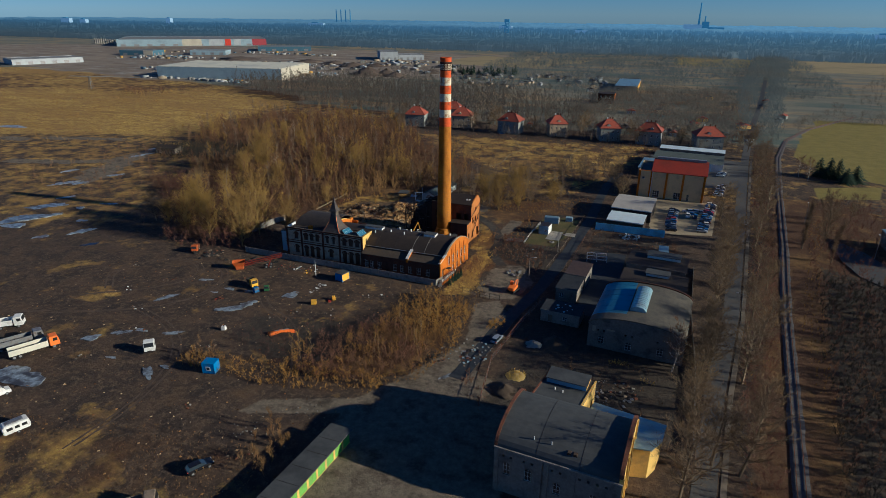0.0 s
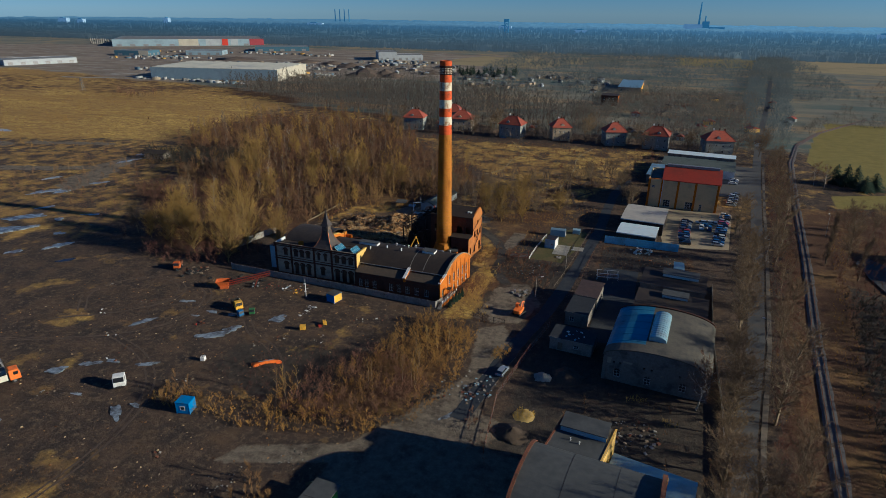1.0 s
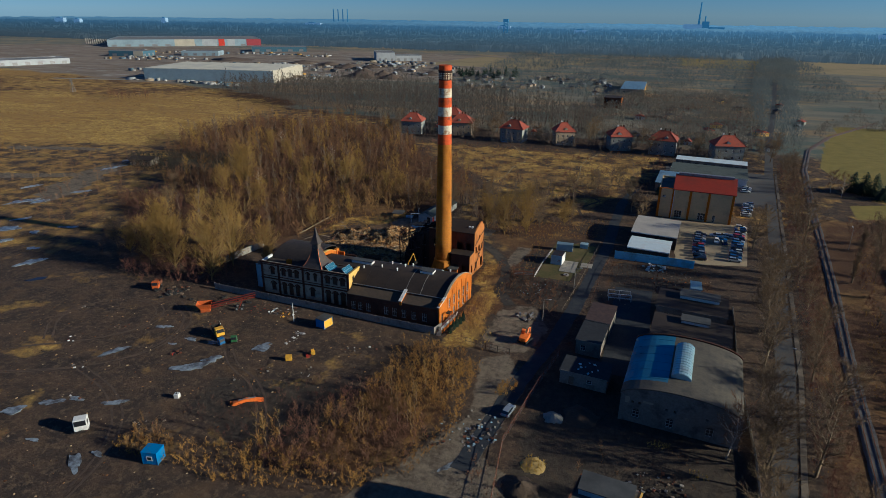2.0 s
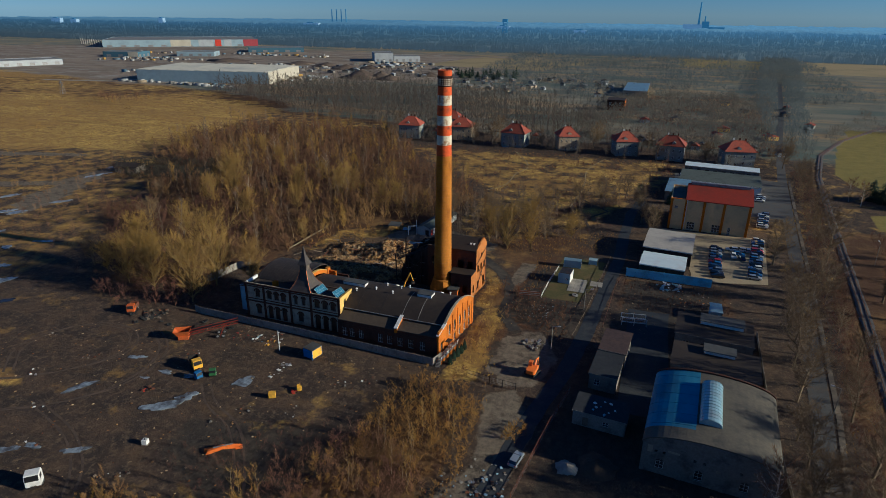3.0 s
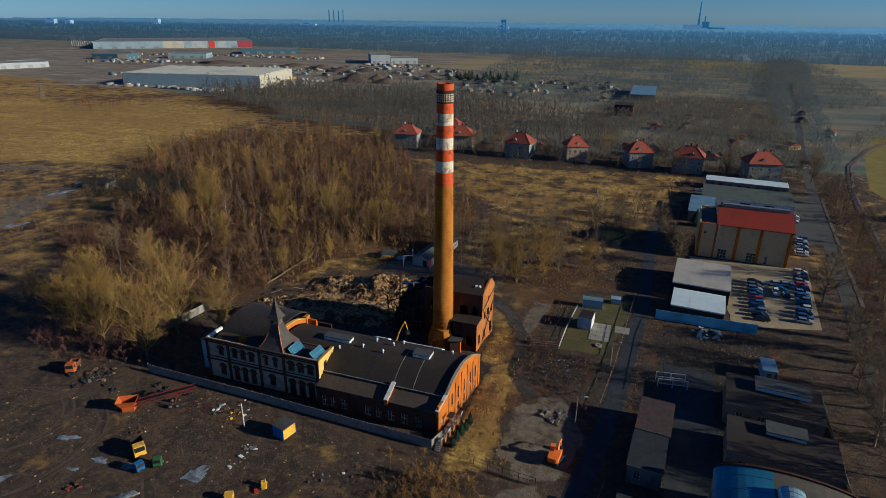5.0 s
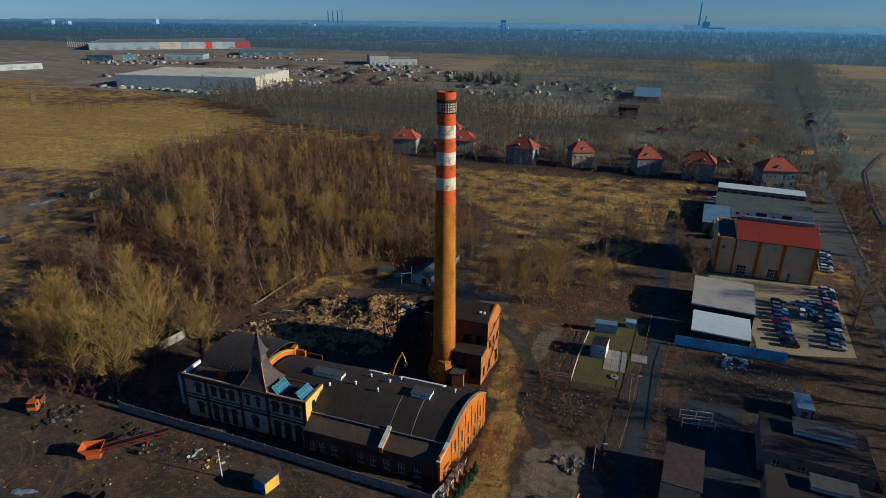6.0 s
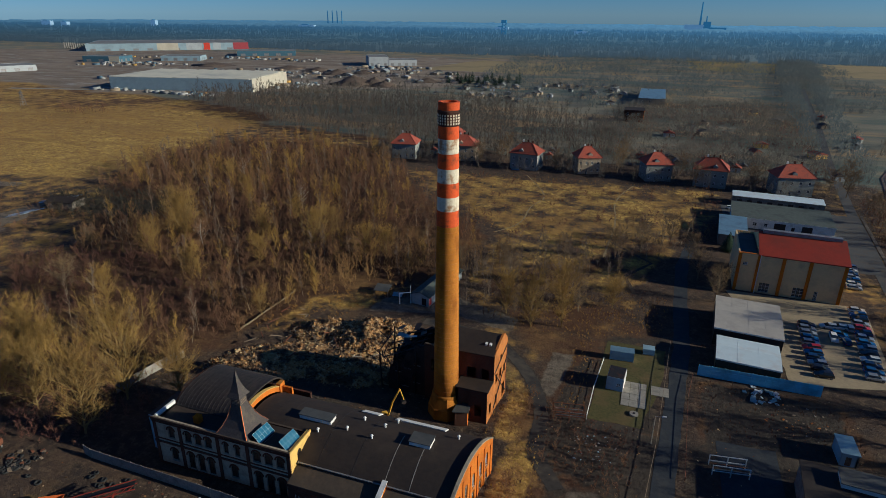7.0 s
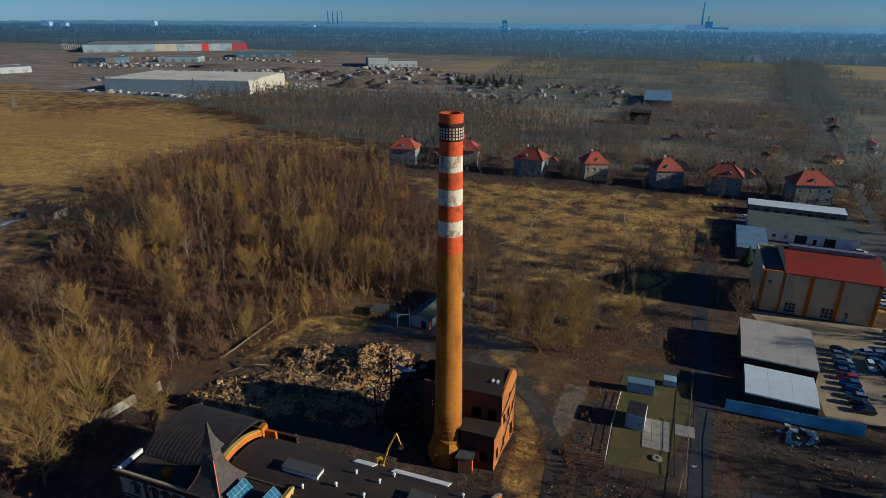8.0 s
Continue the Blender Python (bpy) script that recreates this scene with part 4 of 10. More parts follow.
def tall(spots):
    """Spots outside the dip and the hollow, where only low scrub grows."""
    k = ~inside(SCRUB_DIP, spots[0], spots[1]) & ~inside(HOLLOW, spots[0], spots[1])
    return spots[0][k], spots[1][k]


def thinned(spots, seed, size, least=0.0):
    """Spots left only in drifts."""
    X, Y = spots
    k = waves(X, Y, seed, size) > least
    return X[k], Y[k]


def joined_spots(*lists):
    return np.concatenate([s[0] for s in lists]), np.concatenate([s[1] for s in lists])


wood_kinds = [grow(s, h, 8, 300, 1, 0.3, 0.05, 0.12, 2.1, 0.06, up=1.4, wild=0.45) for s, h in ((1, 9), (2, 11), (3, 12.5), (4, 8), (5, 10), (6, 13.5))]
pole_kinds = [grow(s, h, 7, 150, 0, 0.16, 0.075, 0.25, 2.0, 0.055, up=2.0, wild=0.36) for s, h in ((11, 12), (12, 13.5), (13, 10.5), (14, 15))]
far_kinds = [grow(s, h, 3, 84, 0, 0.36, 0.12, 0.2, 2.2, 0.16, up=1.3, wild=0.6) for s, h in ((21, 11), (22, 13), (23, 15), (24, 9))]
shrub_kinds = [grow(s, h, 6, 190, 0, 0.7, 0.028, 0.03, 0.8, 0.036, up=1.3) for s, h in ((31, 2.6), (32, 3.4), (33, 2.0), (34, 4.2))]
tuft_kinds = [grow(s, h, 0, 26, 0, 0.9, 0.01, 0.05, h * 0.9, 0.034, up=0.9) for s, h in ((51, 0.6), (52, 0.9), (53, 0.5))]
bush_kinds = [grow(s, h, 3, 110, 0, 0.7, 0.022, 0.02, h * 0.46, 0.042, up=1.6, wild=0.5) for s, h in ((61, 2.2), (62, 3.0), (63, 1.7), (64, 2.6))]
brush_kinds = [grow(s, h, 4, 230, 0, 0.36, 0.02, 0.03, 1.15, 0.024, up=1.9, wild=0.36) for s, h in ((71, 2.2), (72, 3.0), (73, 1.7), (74, 3.8))]
dense_kinds = [grow(s, h, 6, 250, 0, 0.62, 0.02, 0.03, 0.9, 0.022, up=1.2, wild=0.6) for s, h in ((81, 2.6), (82, 3.4), (83, 2.0), (84, 4.2))]
low_kinds = [grow(s, h, 3, 60, 0, 0.8, 0.018, 0.02, 0.7, 0.045, up=1.1) for s, h in ((41, 1.1), (42, 1.5), (43, 0.8))]

planted("main_wood", "dense young bare wood, reddish-brown twigs in winter sun", "woodland", thinned(tall(scatter(WOOD_MAIN, 4.5, 1)), 83, 22, -0.1), wood_kinds[:4] * 2 + pole_kinds, TWIG_WOOD, 0.3, 1.0, 1, stems=STEM_BROWN)
planted("olive_wood", "olive-gold bare trees standing in the young wood", "woodland", thinned(tall(scatter(WOOD_MAIN, 6.6, 41)), 71, 30, 0.1), wood_kinds, TWIG_OLIVE, 0.5, 1.05, 41, stems=STEM_OLIVE)
planted("pale_stems", "slender pale-stemmed trees standing in the young wood", "woodland", tall(scatter(WOOD_MAIN, 13, 42)), pole_kinds, TWIG_GREY, 0.7, 1.15, 42, stems=STEM_PALE)
planted("edge_poles", "close-set straight saplings along the wood's sunny edge", "woodland", scatter([(-129, 208), (-126, 232), (-104, 252), (-84, 258), (-66, 262), (-70, 276), (-90, 272), (-112, 262), (-132, 240), (-134, 214)], 3.4, 43), pole_kinds, TWIG_EDGE, 0.5, 0.85, 43, stems=STEM_OLIVE)
planted("wood_undergrowth", "tangled brown undergrowth on the wood's floor", "undergrowth", tall(scatter(WOOD_MAIN, 3.6, 2)), bush_kinds, TWIG_UNDER, 0.8, 2.0, 2)
planted("dip_scrub", "dark reddish scrub in a dip of the wood", "shrubs", scatter(SCRUB_DIP, 2.8, 9), bush_kinds, TWIG_DIP, 0.6, 1.4, 9)
planted("dip_trees", "small maroon-brown bare trees in a dip of the wood", "woodland", scatter(SCRUB_DIP, 7.0, 19), wood_kinds[:4], TWIG_DIP, 0.35, 0.7, 19, stems=STEM_BROWN)
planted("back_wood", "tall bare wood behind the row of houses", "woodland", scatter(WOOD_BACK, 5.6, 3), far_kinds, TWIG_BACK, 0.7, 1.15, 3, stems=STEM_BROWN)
planted("sparse_wood", "scattered thin bare saplings on rough ground", "woodland", scatter(WOOD_SPARSE, 6.0, 4), wood_kinds[:4] + pole_kinds, TWIG_GREY, 0.5, 1.0, 4, stems=STEM_PALE)
planted("thicket", "golden-brown thicket of low dry shrubs beside the yard", "shrubs", joined_spots(scatter([(-60, 118), (-46, 116), (-38, 120), (-38, 140), (-46, 147), (-56, 146), (-60, 132)], 1.35, 105), thinned(scatter([(-72, 93), (-50, 97.5), (-43, 104), (-40, 116), (-60, 118), (-74, 104)], 1.7, 5), 75, 12, -0.1)), dense_kinds, BRUSH_GOLD, 0.4, 0.9, 5)
planted("thicket_saplings", "young pale-stemmed trees with golden twigs in the thicket", "woodland", joined_spots(scatter([(-55, 108), (-44, 108), (-40, 120), (-41, 138), (-50, 140), (-57, 122)], 4.6, 106), scatter([(-76, 98), (-66, 96), (-62, 104), (-74, 108)], 6, 108)), pole_kinds, TWIG_OLIVE, 0.42, 0.66, 106, stems=STEM_PALE)
planted("thicket_tangle", "low grey tangle over the dark ground", "shrubs", scatter([(-94, 106), (-76, 98), (-60, 104), (-58, 126), (-74, 124)], 1.9, 107), dense_kinds, TWIG_DIP, 0.25, 0.55, 107)
planted("brown_thicket", "dark reddish shrubs among the golden thicket", "shrubs", joined_spots(scatter([(-70, 96), (-52, 98), (-43, 107), (-42, 116), (-50, 124), (-60, 126), (-70, 112)], 1.4, 155), scatter([(-50, 138), (-42, 138), (-44, 146), (-54, 145)], 2.4, 156)), dense_kinds, TWIG_REDDISH, 0.4, 0.9, 55)
RAILSIDE = [(24, 80), (33, 80), (42, 170), (60, 310), (72, 392), (60, 392), (47, 300), (32, 170)]
planted("railside_brush", "reddish brush between the road and the railway", "shrubs", keep_off(scatter(RAILSIDE, 2.7, 6), 4.6, 3.4), shrub_kinds, TWIG_REDDISH, 0.5, 1.2, 6)
planted("right_wood", "tangled brown scrub beyond the railway", "woodland", keep_off(scatter(WOOD_RIGHT, 4.6, 7)), shrub_kinds, TWIG_REDDISH, 0.6, 1.3, 7)
DARK_SCRUB = [(39, 84), (43, 110), (47, 140), (53, 176), (57, 202), (76, 200), (80, 176), (72, 130), (62, 84)]
planted("dark_scrub", "dark evergreen scrub beyond the railway, deep shade put into its colour", "shrubs", keep_off(scatter(DARK_SCRUB, 2.1, 107)), bush_kinds, SCRUB_DARK, 0.6, 1.2, 107)
planted("right_undergrowth", "low reddish undergrowth beside the railway", "undergrowth", keep_off(joined_spots(scatter(WOOD_RIGHT, 3.9, 8), scatter(RAILSIDE, 2.6, 9)), 3.6, 2.2), bush_kinds, TWIG_REDDISH, 0.3, 0.7, 8)
planted("railside_grass", "golden dry grass along the railway", "grass", keep_off(joined_spots(scatter([(46, 110), (50, 150), (60, 210), (72, 262), (66, 262), (56, 212), (46, 160), (43, 112)], 1.5, 108), thinned(scatter(RAILSIDE, 2.0, 109), 81, 20, 0.2)), 3.2, 2.4), tuft_kinds, BRUSH_GOLD, 0.5, 1.2, 108)


# ---- the chimney ----
def chimney():
    cx, cy = -65.6, 190.5
    t = thing("chimney", "tall round brick factory chimney with red and white bands", "chimney", at=pose(cx, cy, 0))
    r_at = lambda z: 2.62 + (1.74 - 2.62) * (z - 4) / 60.0
    bm = lathe(bmesh.new(), [(3.75, -0.3), (3.75, 2.4), (3.6, 2.6), (2.9, 5.0)], 8, turn=math.pi / 8)
    part("plinth", bm, BRICK_CHIMNEY, t, "octagonal brick plinth with sloping broaches")
    part("plinth_ring", lathe(bmesh.new(), [(2.75, 4.6), (2.86, 4.75), (2.86, 5.2), (2.72, 5.4)], 40), BRICK_CHIMNEY, t)
    part("shaft", lathe(bmesh.new(), [(r_at(z), z) for z in (4.5, 12, 20, 28, 36, 44, 52, 60.0)], 40), BRICK_CHIMNEY, t, "tapered shaft of orange-brown brick", smooth=True)
    for i, (z0, z1, m) in enumerate(((42.0, 45.0, BAND_RED), (45.0, 47.6, BAND_WHITE), (47.6, 50.2, BAND_RED), (50.2, 52.8, BAND_WHITE),
                                     (52.8, 55.5, BAND_RED), (55.5, 58.1, BAND_WHITE), (58.1, 60.4, BAND_RED))):
        bm = lathe(bmesh.new(), [(r_at(z) + 0.02, z) for z in (z0, z0 + 0.05, z1 - 0.06, z1 - 0.01)], 40)
        part("painted_band", bm, m, t, "white painted band" if m == BAND_WHITE else "red painted band", smooth=True)
    part("head", lathe(bmesh.new(), [(1.78, 60.0), (1.83, 60.4), (1.92, 60.5), (1.92, 62.5), (2.0, 62.6), (2.0, 62.95), (1.84, 63.05)], 40), BRICK_DARK, t, "dark brick head below the rim")
    bm = bmesh.new()
    lathe(bm, [(1.86, 63.0), (1.86, 64.4), (1.45, 64.4), (1.4, 61.5), (1.0, 61.5)], 40)
    part("rim", bm, BAND_RED, t, "red painted rim, open at the top")
    # A near-black disc paints the unlit depth of the flue.
    part("flue_mouth", lathe(bmesh.new(), [(1.36, 62.4), (1.38, 62.45)], 32), DARK_INSIDE, t)
    ring = boxes((1.9, -0.13, -0.16, 1.96, 0.13, 0.16))
    me = part("glazed_brick", ring, BAND_WHITE, t)
    n = 24
    for row in range(4):
        for k in range(n):
            ob = me if (row, k) == (0, 0) else me.copy()
            if ob is not me:
                scene.collection.objects.link(ob)
            ob.matrix_basis = pose(0, 0, 60.78 + row * 0.47, 0, 0, 360 / n * k)
    for k in range(34):
        z = 6.6 + k * 1.04
        r = r_at(z) + 0.015
        part("iron_hoop", lathe(bmesh.new(), [(r, z - 0.04), (r + 0.018, z - 0.04), (r + 0.018, z + 0.04), (r, z + 0.04)], 32), BRICK_RUIN, t)


chimney()


def flue_house():
    t = thing("flue_house", "small brick lean-to against the chimney's plinth", "shed")
    # Sunward wall orange, the others dark: light is put into the brick colours.
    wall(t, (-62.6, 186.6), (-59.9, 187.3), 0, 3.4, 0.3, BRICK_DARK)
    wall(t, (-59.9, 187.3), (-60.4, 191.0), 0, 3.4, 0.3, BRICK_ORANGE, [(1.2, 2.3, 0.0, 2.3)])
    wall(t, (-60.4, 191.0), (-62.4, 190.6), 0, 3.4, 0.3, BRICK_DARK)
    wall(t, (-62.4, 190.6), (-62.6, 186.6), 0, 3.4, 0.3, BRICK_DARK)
    part("roof", prism(bmesh.new(), [(-62.9, 186.3), (-59.6, 187.05), (-60.15, 191.3), (-62.7, 190.9)], "z", 3.4, 3.6), TAR_GREY, t)


flue_house()


# ---- the hall: office block, spire, annex, vaulted hall ----
HALL_GABLE_X = lambda y: -54.2 + (y - 159.5) * 0.13
VAULT = [(160.2 + 16.6 * k / 24, 6.9 + 3.0 * (1 - (k / 12 - 1) ** 2)) for k in range(25)]


def vault_roof(parent, x0, x1, pts, thick, material, name="roof", label="", smooth=True):
    """A curved roof shell over an arc of (y, z) points."""
    out = pts + [(y, z - thick) for y, z in reversed(pts)]
    return part(name, prism(bmesh.new(), out, "x", x0, x1), material, parent, label)


def hall():
    t = thing("factory_hall", "old brick factory hall with vaulted tar roof and slate spire", "factory")
    # office block
    fy, top = 158.3, 10.2
    bays = ((-111.0, -105.4), (-105.4, -97.2), (-97.2, -91.0), (-91.0, -82.2))
    holes = []
    for b, (x0, x1) in enumerate(bays):
        n = (1, 3, 2, 3)[b]
        w = (1.5, 1.5, 1.05, 1.6)[b]
        gap = (x1 - x0) / (n + 0.35)
        for k in range(n):
            c = (x0 + x1) / 2 + (k - (n - 1) / 2) * gap * (0.9 if n > 1 else 1) + (1.0 if b == 0 else 0)
            holes.append((c - w / 2 + 111, c + w / 2 + 111, 6.3, 8.7, True))
            if b in (1, 3):
                holes.append((c - w / 2 + 111, c + w / 2 + 111, 0.4 if b == 1 else 0.1, 4.2, True))
        if b in (0, 2):
            c = (x0 + x1) / 2 + (1.0 if b == 0 else 0)
            holes.append((c - 0.8 + 111, c + 0.8 + 111, 1.3, 4.1, True))
    m = frame_at((-111, fy), (-82.2, fy))
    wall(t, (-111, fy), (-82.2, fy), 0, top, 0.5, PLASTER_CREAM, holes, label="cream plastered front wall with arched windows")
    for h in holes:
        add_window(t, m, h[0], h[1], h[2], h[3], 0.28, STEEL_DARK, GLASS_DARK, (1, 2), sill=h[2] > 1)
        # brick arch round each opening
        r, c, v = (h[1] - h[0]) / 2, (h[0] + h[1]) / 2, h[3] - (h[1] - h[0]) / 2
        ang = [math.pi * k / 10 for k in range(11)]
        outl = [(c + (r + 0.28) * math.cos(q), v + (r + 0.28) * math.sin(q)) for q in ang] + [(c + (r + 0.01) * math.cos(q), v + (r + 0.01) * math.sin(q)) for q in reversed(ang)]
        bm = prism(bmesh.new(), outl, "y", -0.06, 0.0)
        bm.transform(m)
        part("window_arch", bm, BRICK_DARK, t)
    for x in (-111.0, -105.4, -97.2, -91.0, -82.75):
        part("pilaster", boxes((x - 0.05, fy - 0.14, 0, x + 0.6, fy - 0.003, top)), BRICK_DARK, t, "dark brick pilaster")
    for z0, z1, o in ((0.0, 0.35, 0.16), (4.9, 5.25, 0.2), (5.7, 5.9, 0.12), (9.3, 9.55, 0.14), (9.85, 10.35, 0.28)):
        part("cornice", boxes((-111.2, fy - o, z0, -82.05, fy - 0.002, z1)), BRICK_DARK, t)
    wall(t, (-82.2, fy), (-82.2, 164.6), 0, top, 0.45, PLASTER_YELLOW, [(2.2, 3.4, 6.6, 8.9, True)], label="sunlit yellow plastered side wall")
    ms = frame_at((-82.2, fy), (-82.2, 164.6))
    add_window(t, ms, 2.2, 3.4, 6.6, 8.9, 0.25, STEEL_DARK, GLASS_DARK)
    for u in (0.0, 5.75):
        bm = boxes((u, -0.12, 0, u + 0.5, -0.002, top))
        bm.transform(ms)
        part("pilaster", bm, PLASTER_YELLOW, t)
    bm = boxes((-0.1, -0.25, 9.8, 6.4, -0.002, 10.3))
    bm.transform(ms)
    part("cornice", bm, PLASTER_YELLOW, t)
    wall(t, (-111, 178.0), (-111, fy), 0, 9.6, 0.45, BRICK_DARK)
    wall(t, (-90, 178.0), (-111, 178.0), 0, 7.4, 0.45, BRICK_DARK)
    part("flat_roof", boxes((-91.0, fy + 0.5, 9.5, -82.65, 164.4, 9.7)), TAR_ROOF, t, "flat tar roof behind the parapet")
    part("flat_roof", boxes((-110.55, fy + 0.5, 9.0, -97.2, 163.4, 9.2)), TAR_ROOF, t)
    part("parapet", boxes((-111.0, fy + 0.52, 9.2, -110.55, 163.6, 10.3)), PAINT_WHITE, t, "pale end parapet")
    wall(t, (-82.66, 164.6), (-97.2, 164.6), 6.0, 9.9, 0.4, BRICK_DARK)
    # ribbed vault over the rear of the office block
    rib = [(163.2 + 14.8 * (0.5 - 0.5 * math.cos(math.pi * k / 20)), 8.3 + 3.3 * math.sin(math.pi * k / 20)) for k in range(21)]
    vault_roof(t, -110.6, -96.4, rib, 0.25, RIBBED_DARK, "ribbed_roof", "dark ribbed sheet vault")
    for k in range(17):
        x = -110.3 + k * 0.85
        vault_roof(t, x, x + 0.12, [(y, z + 0.07) for y, z in rib], 0.06, RIBBED_DARK, "roof_rib")
    part("end_fill", prism(bmesh.new(), rib + [(178, 7.0), (163.2, 7.0)], "x", -110.7, -110.4), BRICK_DARK, t)
    part("old_flue", boxes((-103.6, 160.3, 9.1, -102.4, 161.4, 10.6)), BRICK_ORANGE, t, "stub of a brick flue")
    # spire
    sx0, sx1, sy0, sy1 = -97.2, -91.0, fy, 164.5
    cxs, cys = (sx0 + sx1) / 2 + 0.4, (sy0 + sy1) / 2
    part("tower_wall", boxes((sx0, sy0 + 0.5, 9.0, sx1, sy1, 10.4)), BRICK_DARK, t)
    bm = bmesh.new()
    prof = [(1.06, 10.3), (1.0, 10.45), (0.76, 11.5), (0.55, 12.8), (0.4, 14.2), (0.31, 15.5), (0.29, 17.0), (0.45, 17.05), (0.3, 17.9), (0.15, 19.4), (0.03, 21.7)]
    rings = []
    for s, z in prof:
        rings.append([bm.verts.new((cxs + a_s * s * 3.1, cys + b_s * s * 3.1, z)) for a_s, b_s in ((-1, -1), (1, -1), (1, 1), (-1, 1))])
    for a_r, b_r in zip(rings, rings[1:]):
        for k in range(4):
            bm.faces.new((a_r[k], a_r[(k + 1) % 4], b_r[(k + 1) % 4], b_r[k]))
    bm.faces.new(rings[0][::-1])
    bm.faces.new(rings[-1])
    spire = part("spire", bm, SLATE, t, "flared pyramid spire of dark slate")
    for a_s, b_s in ((-1, -1), (1, -1), (1, 1)):
        bm = bmesh.new()
        for (s0, z0), (s1, z1) in zip(prof[1:5], prof[2:6]):
            tube(bm, (cxs + a_s * s0 * 3.1, cys + b_s * s0 * 3.1, z0), (cxs + a_s * s1 * 3.1, cys + b_s * s1 * 3.1, z1), 0.09, n=5)
        part("hip_trim", bm, PAINT_ORANGE if (a_s, b_s) == (1, -1) else RUST, spire)
    tube_bm = tube(bmesh.new(), (cxs, cys, 21.5), (cxs, cys, 22.6), 0.05, 0.02, 6)
    part("finial", tube_bm, STEEL_DARK, spire)
    for k in range(4):
        an = 90 * k
        bm = bmesh.new()
        for j in range(5):
            box(bm, -0.7, -1.0, 15.62 + j * 0.27, 0.7, -0.86, 15.7 + j * 0.27)
        bm.transform(pose(cxs, cys, 0, 0, 0, an))
        part("louvre", bm, WOOD_OLD, spire)
    # annex
    ay = 156.8
    holes = [(c + 82.2 - 0.66, c + 82.2 + 0.66, 0.9, 3.2) for c in (-80.2, -78.2, -75.6, -70.2, -67.7, -64.9, -62.0, -58.9)]
    wall(t, (-82.2, ay), (-54.6, ay), 0, 5.3, 0.4, BRICK_DARK, holes, label="dark brick front wall of the low annex, shade put into its colour")
    ma = frame_at((-82.2, ay), (-54.6, ay))
    for h in holes:
        add_window(t, ma, h[0], h[1], h[2], h[3], 0.12, PAINT_WHITE, GLASS_DARK, (1, 1))
        bm = boxes((h[0] - 0.15, -0.05, h[3] + 0.02, h[1] + 0.15, -0.002, h[3] + 0.3))
        bm.transform(ma)
        part("lintel", bm, BRICK_DARK, t)
    for z0, z1, o in ((0, 0.5, 0.1), (4.0, 4.2, 0.06), (4.9, 5.35, 0.15)):
        part("brick_course", boxes((-82.1, ay - o, z0, -54.6, ay - 0.002, z1)), BRICK_DARK, t)
    out = [(ay - 0.2, 5.36), (161.0, 6.75), (161.0, 6.5), (ay - 0.2, 5.16)]
    part("annex_roof", prism(bmesh.new(), out, "x", -82.0, -66.2), ROOF_FELT, t, "lean-to tar roof of the annex")
    part("annex_roof", prism(bmesh.new(), out, "x", -65.5, lambda p: HALL_GABLE_X(p[0]) - 0.45), ROOF_FELT, t)
    for x in (-66.2, None):
        o2 = [(ay - 0.35, 4.6), (ay - 0.35, 5.85), (160.6, 7.4), (160.6, 6.5)]
        lo, hi = (-66.2, -65.5) if x else ((lambda p: HALL_GABLE_X(p[0]) - 0.45), (lambda p: HALL_GABLE_X(p[0]) + 0.05))
        part("fire_parapet", prism(bmesh.new(), o2, "x", lo, hi), BRICK_ORANGE, t)
        cap = [(ay - 0.5, 5.85), (ay - 0.5, 6.0), (160.6, 7.56), (160.6, 7.41)]
        lo2, hi2 = (-66.3, -65.4) if x else ((lambda p: HALL_GABLE_X(p[0]) - 0.6), (lambda p: HALL_GABLE_X(p[0]) + 0.15))
        part("parapet_cap", prism(bmesh.new(), cap, "x", lo2, hi2), PAINT_WHITE, t, "pale coping on the parapet")
    # vaulted hall
    wall(t, (-97, 160.6), (-54.2, 160.6), 5.0, 6.9, 0.4, BRICK_DARK)
    wall(t, (-52.4, 176.6), (-97, 176.6), 0, 6.7, 0.4, BRICK_DARK)
    vault_roof(t, -95.0, lambda p: HALL_GABLE_X(p[0]) - 0.4, VAULT, 0.3, TAR_ROOF, "vault_roof", "smooth brown tar-felt vault")
    for x in (-66.0, -61.6):
        vault_roof(t, x, x + 0.14, [(y, z + 0.03) for y, z in VAULT[:14]], 0.025, CONCRETE, "roof_seam")
    for x in (-88.0, -78.5, -72.0):
        vault_roof(t, x, x + 0.1, [(y, z + 0.022) for y, z in VAULT], 0.02, RIBBED_DARK, "roof_seam")
    part("gutter", boxes((-82, 160.0, 6.8, -54.4, 160.25, 6.96)), STEEL_GREY, t)
    # lit gable
    gy0, gy1 = 156.6, 176.8
    arc = [(y, z + 0.45) for y, z in VAULT]
    outl = [(160.0, 0.0), (176.9, 0.0), (176.9, 7.6)] + arc[::-1] + [(160.0, 7.6)]
    wins = [162.6, 165.5, 168.5, 171.5, 174.2]
    gm = frame_at((HALL_GABLE_X(gy0), gy0), (HALL_GABLE_X(gy1), gy1))
    L = math.dist((HALL_GABLE_X(gy0), gy0), (HALL_GABLE_X(gy1), gy1))
    gh = [(y - gy0 - 0.55, y - gy0 + 0.55, 3.2, 6.2, True) for y in wins] + [(y - gy0 - 0.55, y - gy0 + 0.55, 0.3, 2.4) for y in wins[1:]]
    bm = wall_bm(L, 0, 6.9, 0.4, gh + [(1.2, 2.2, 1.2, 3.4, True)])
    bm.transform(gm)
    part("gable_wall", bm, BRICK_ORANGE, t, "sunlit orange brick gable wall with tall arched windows")
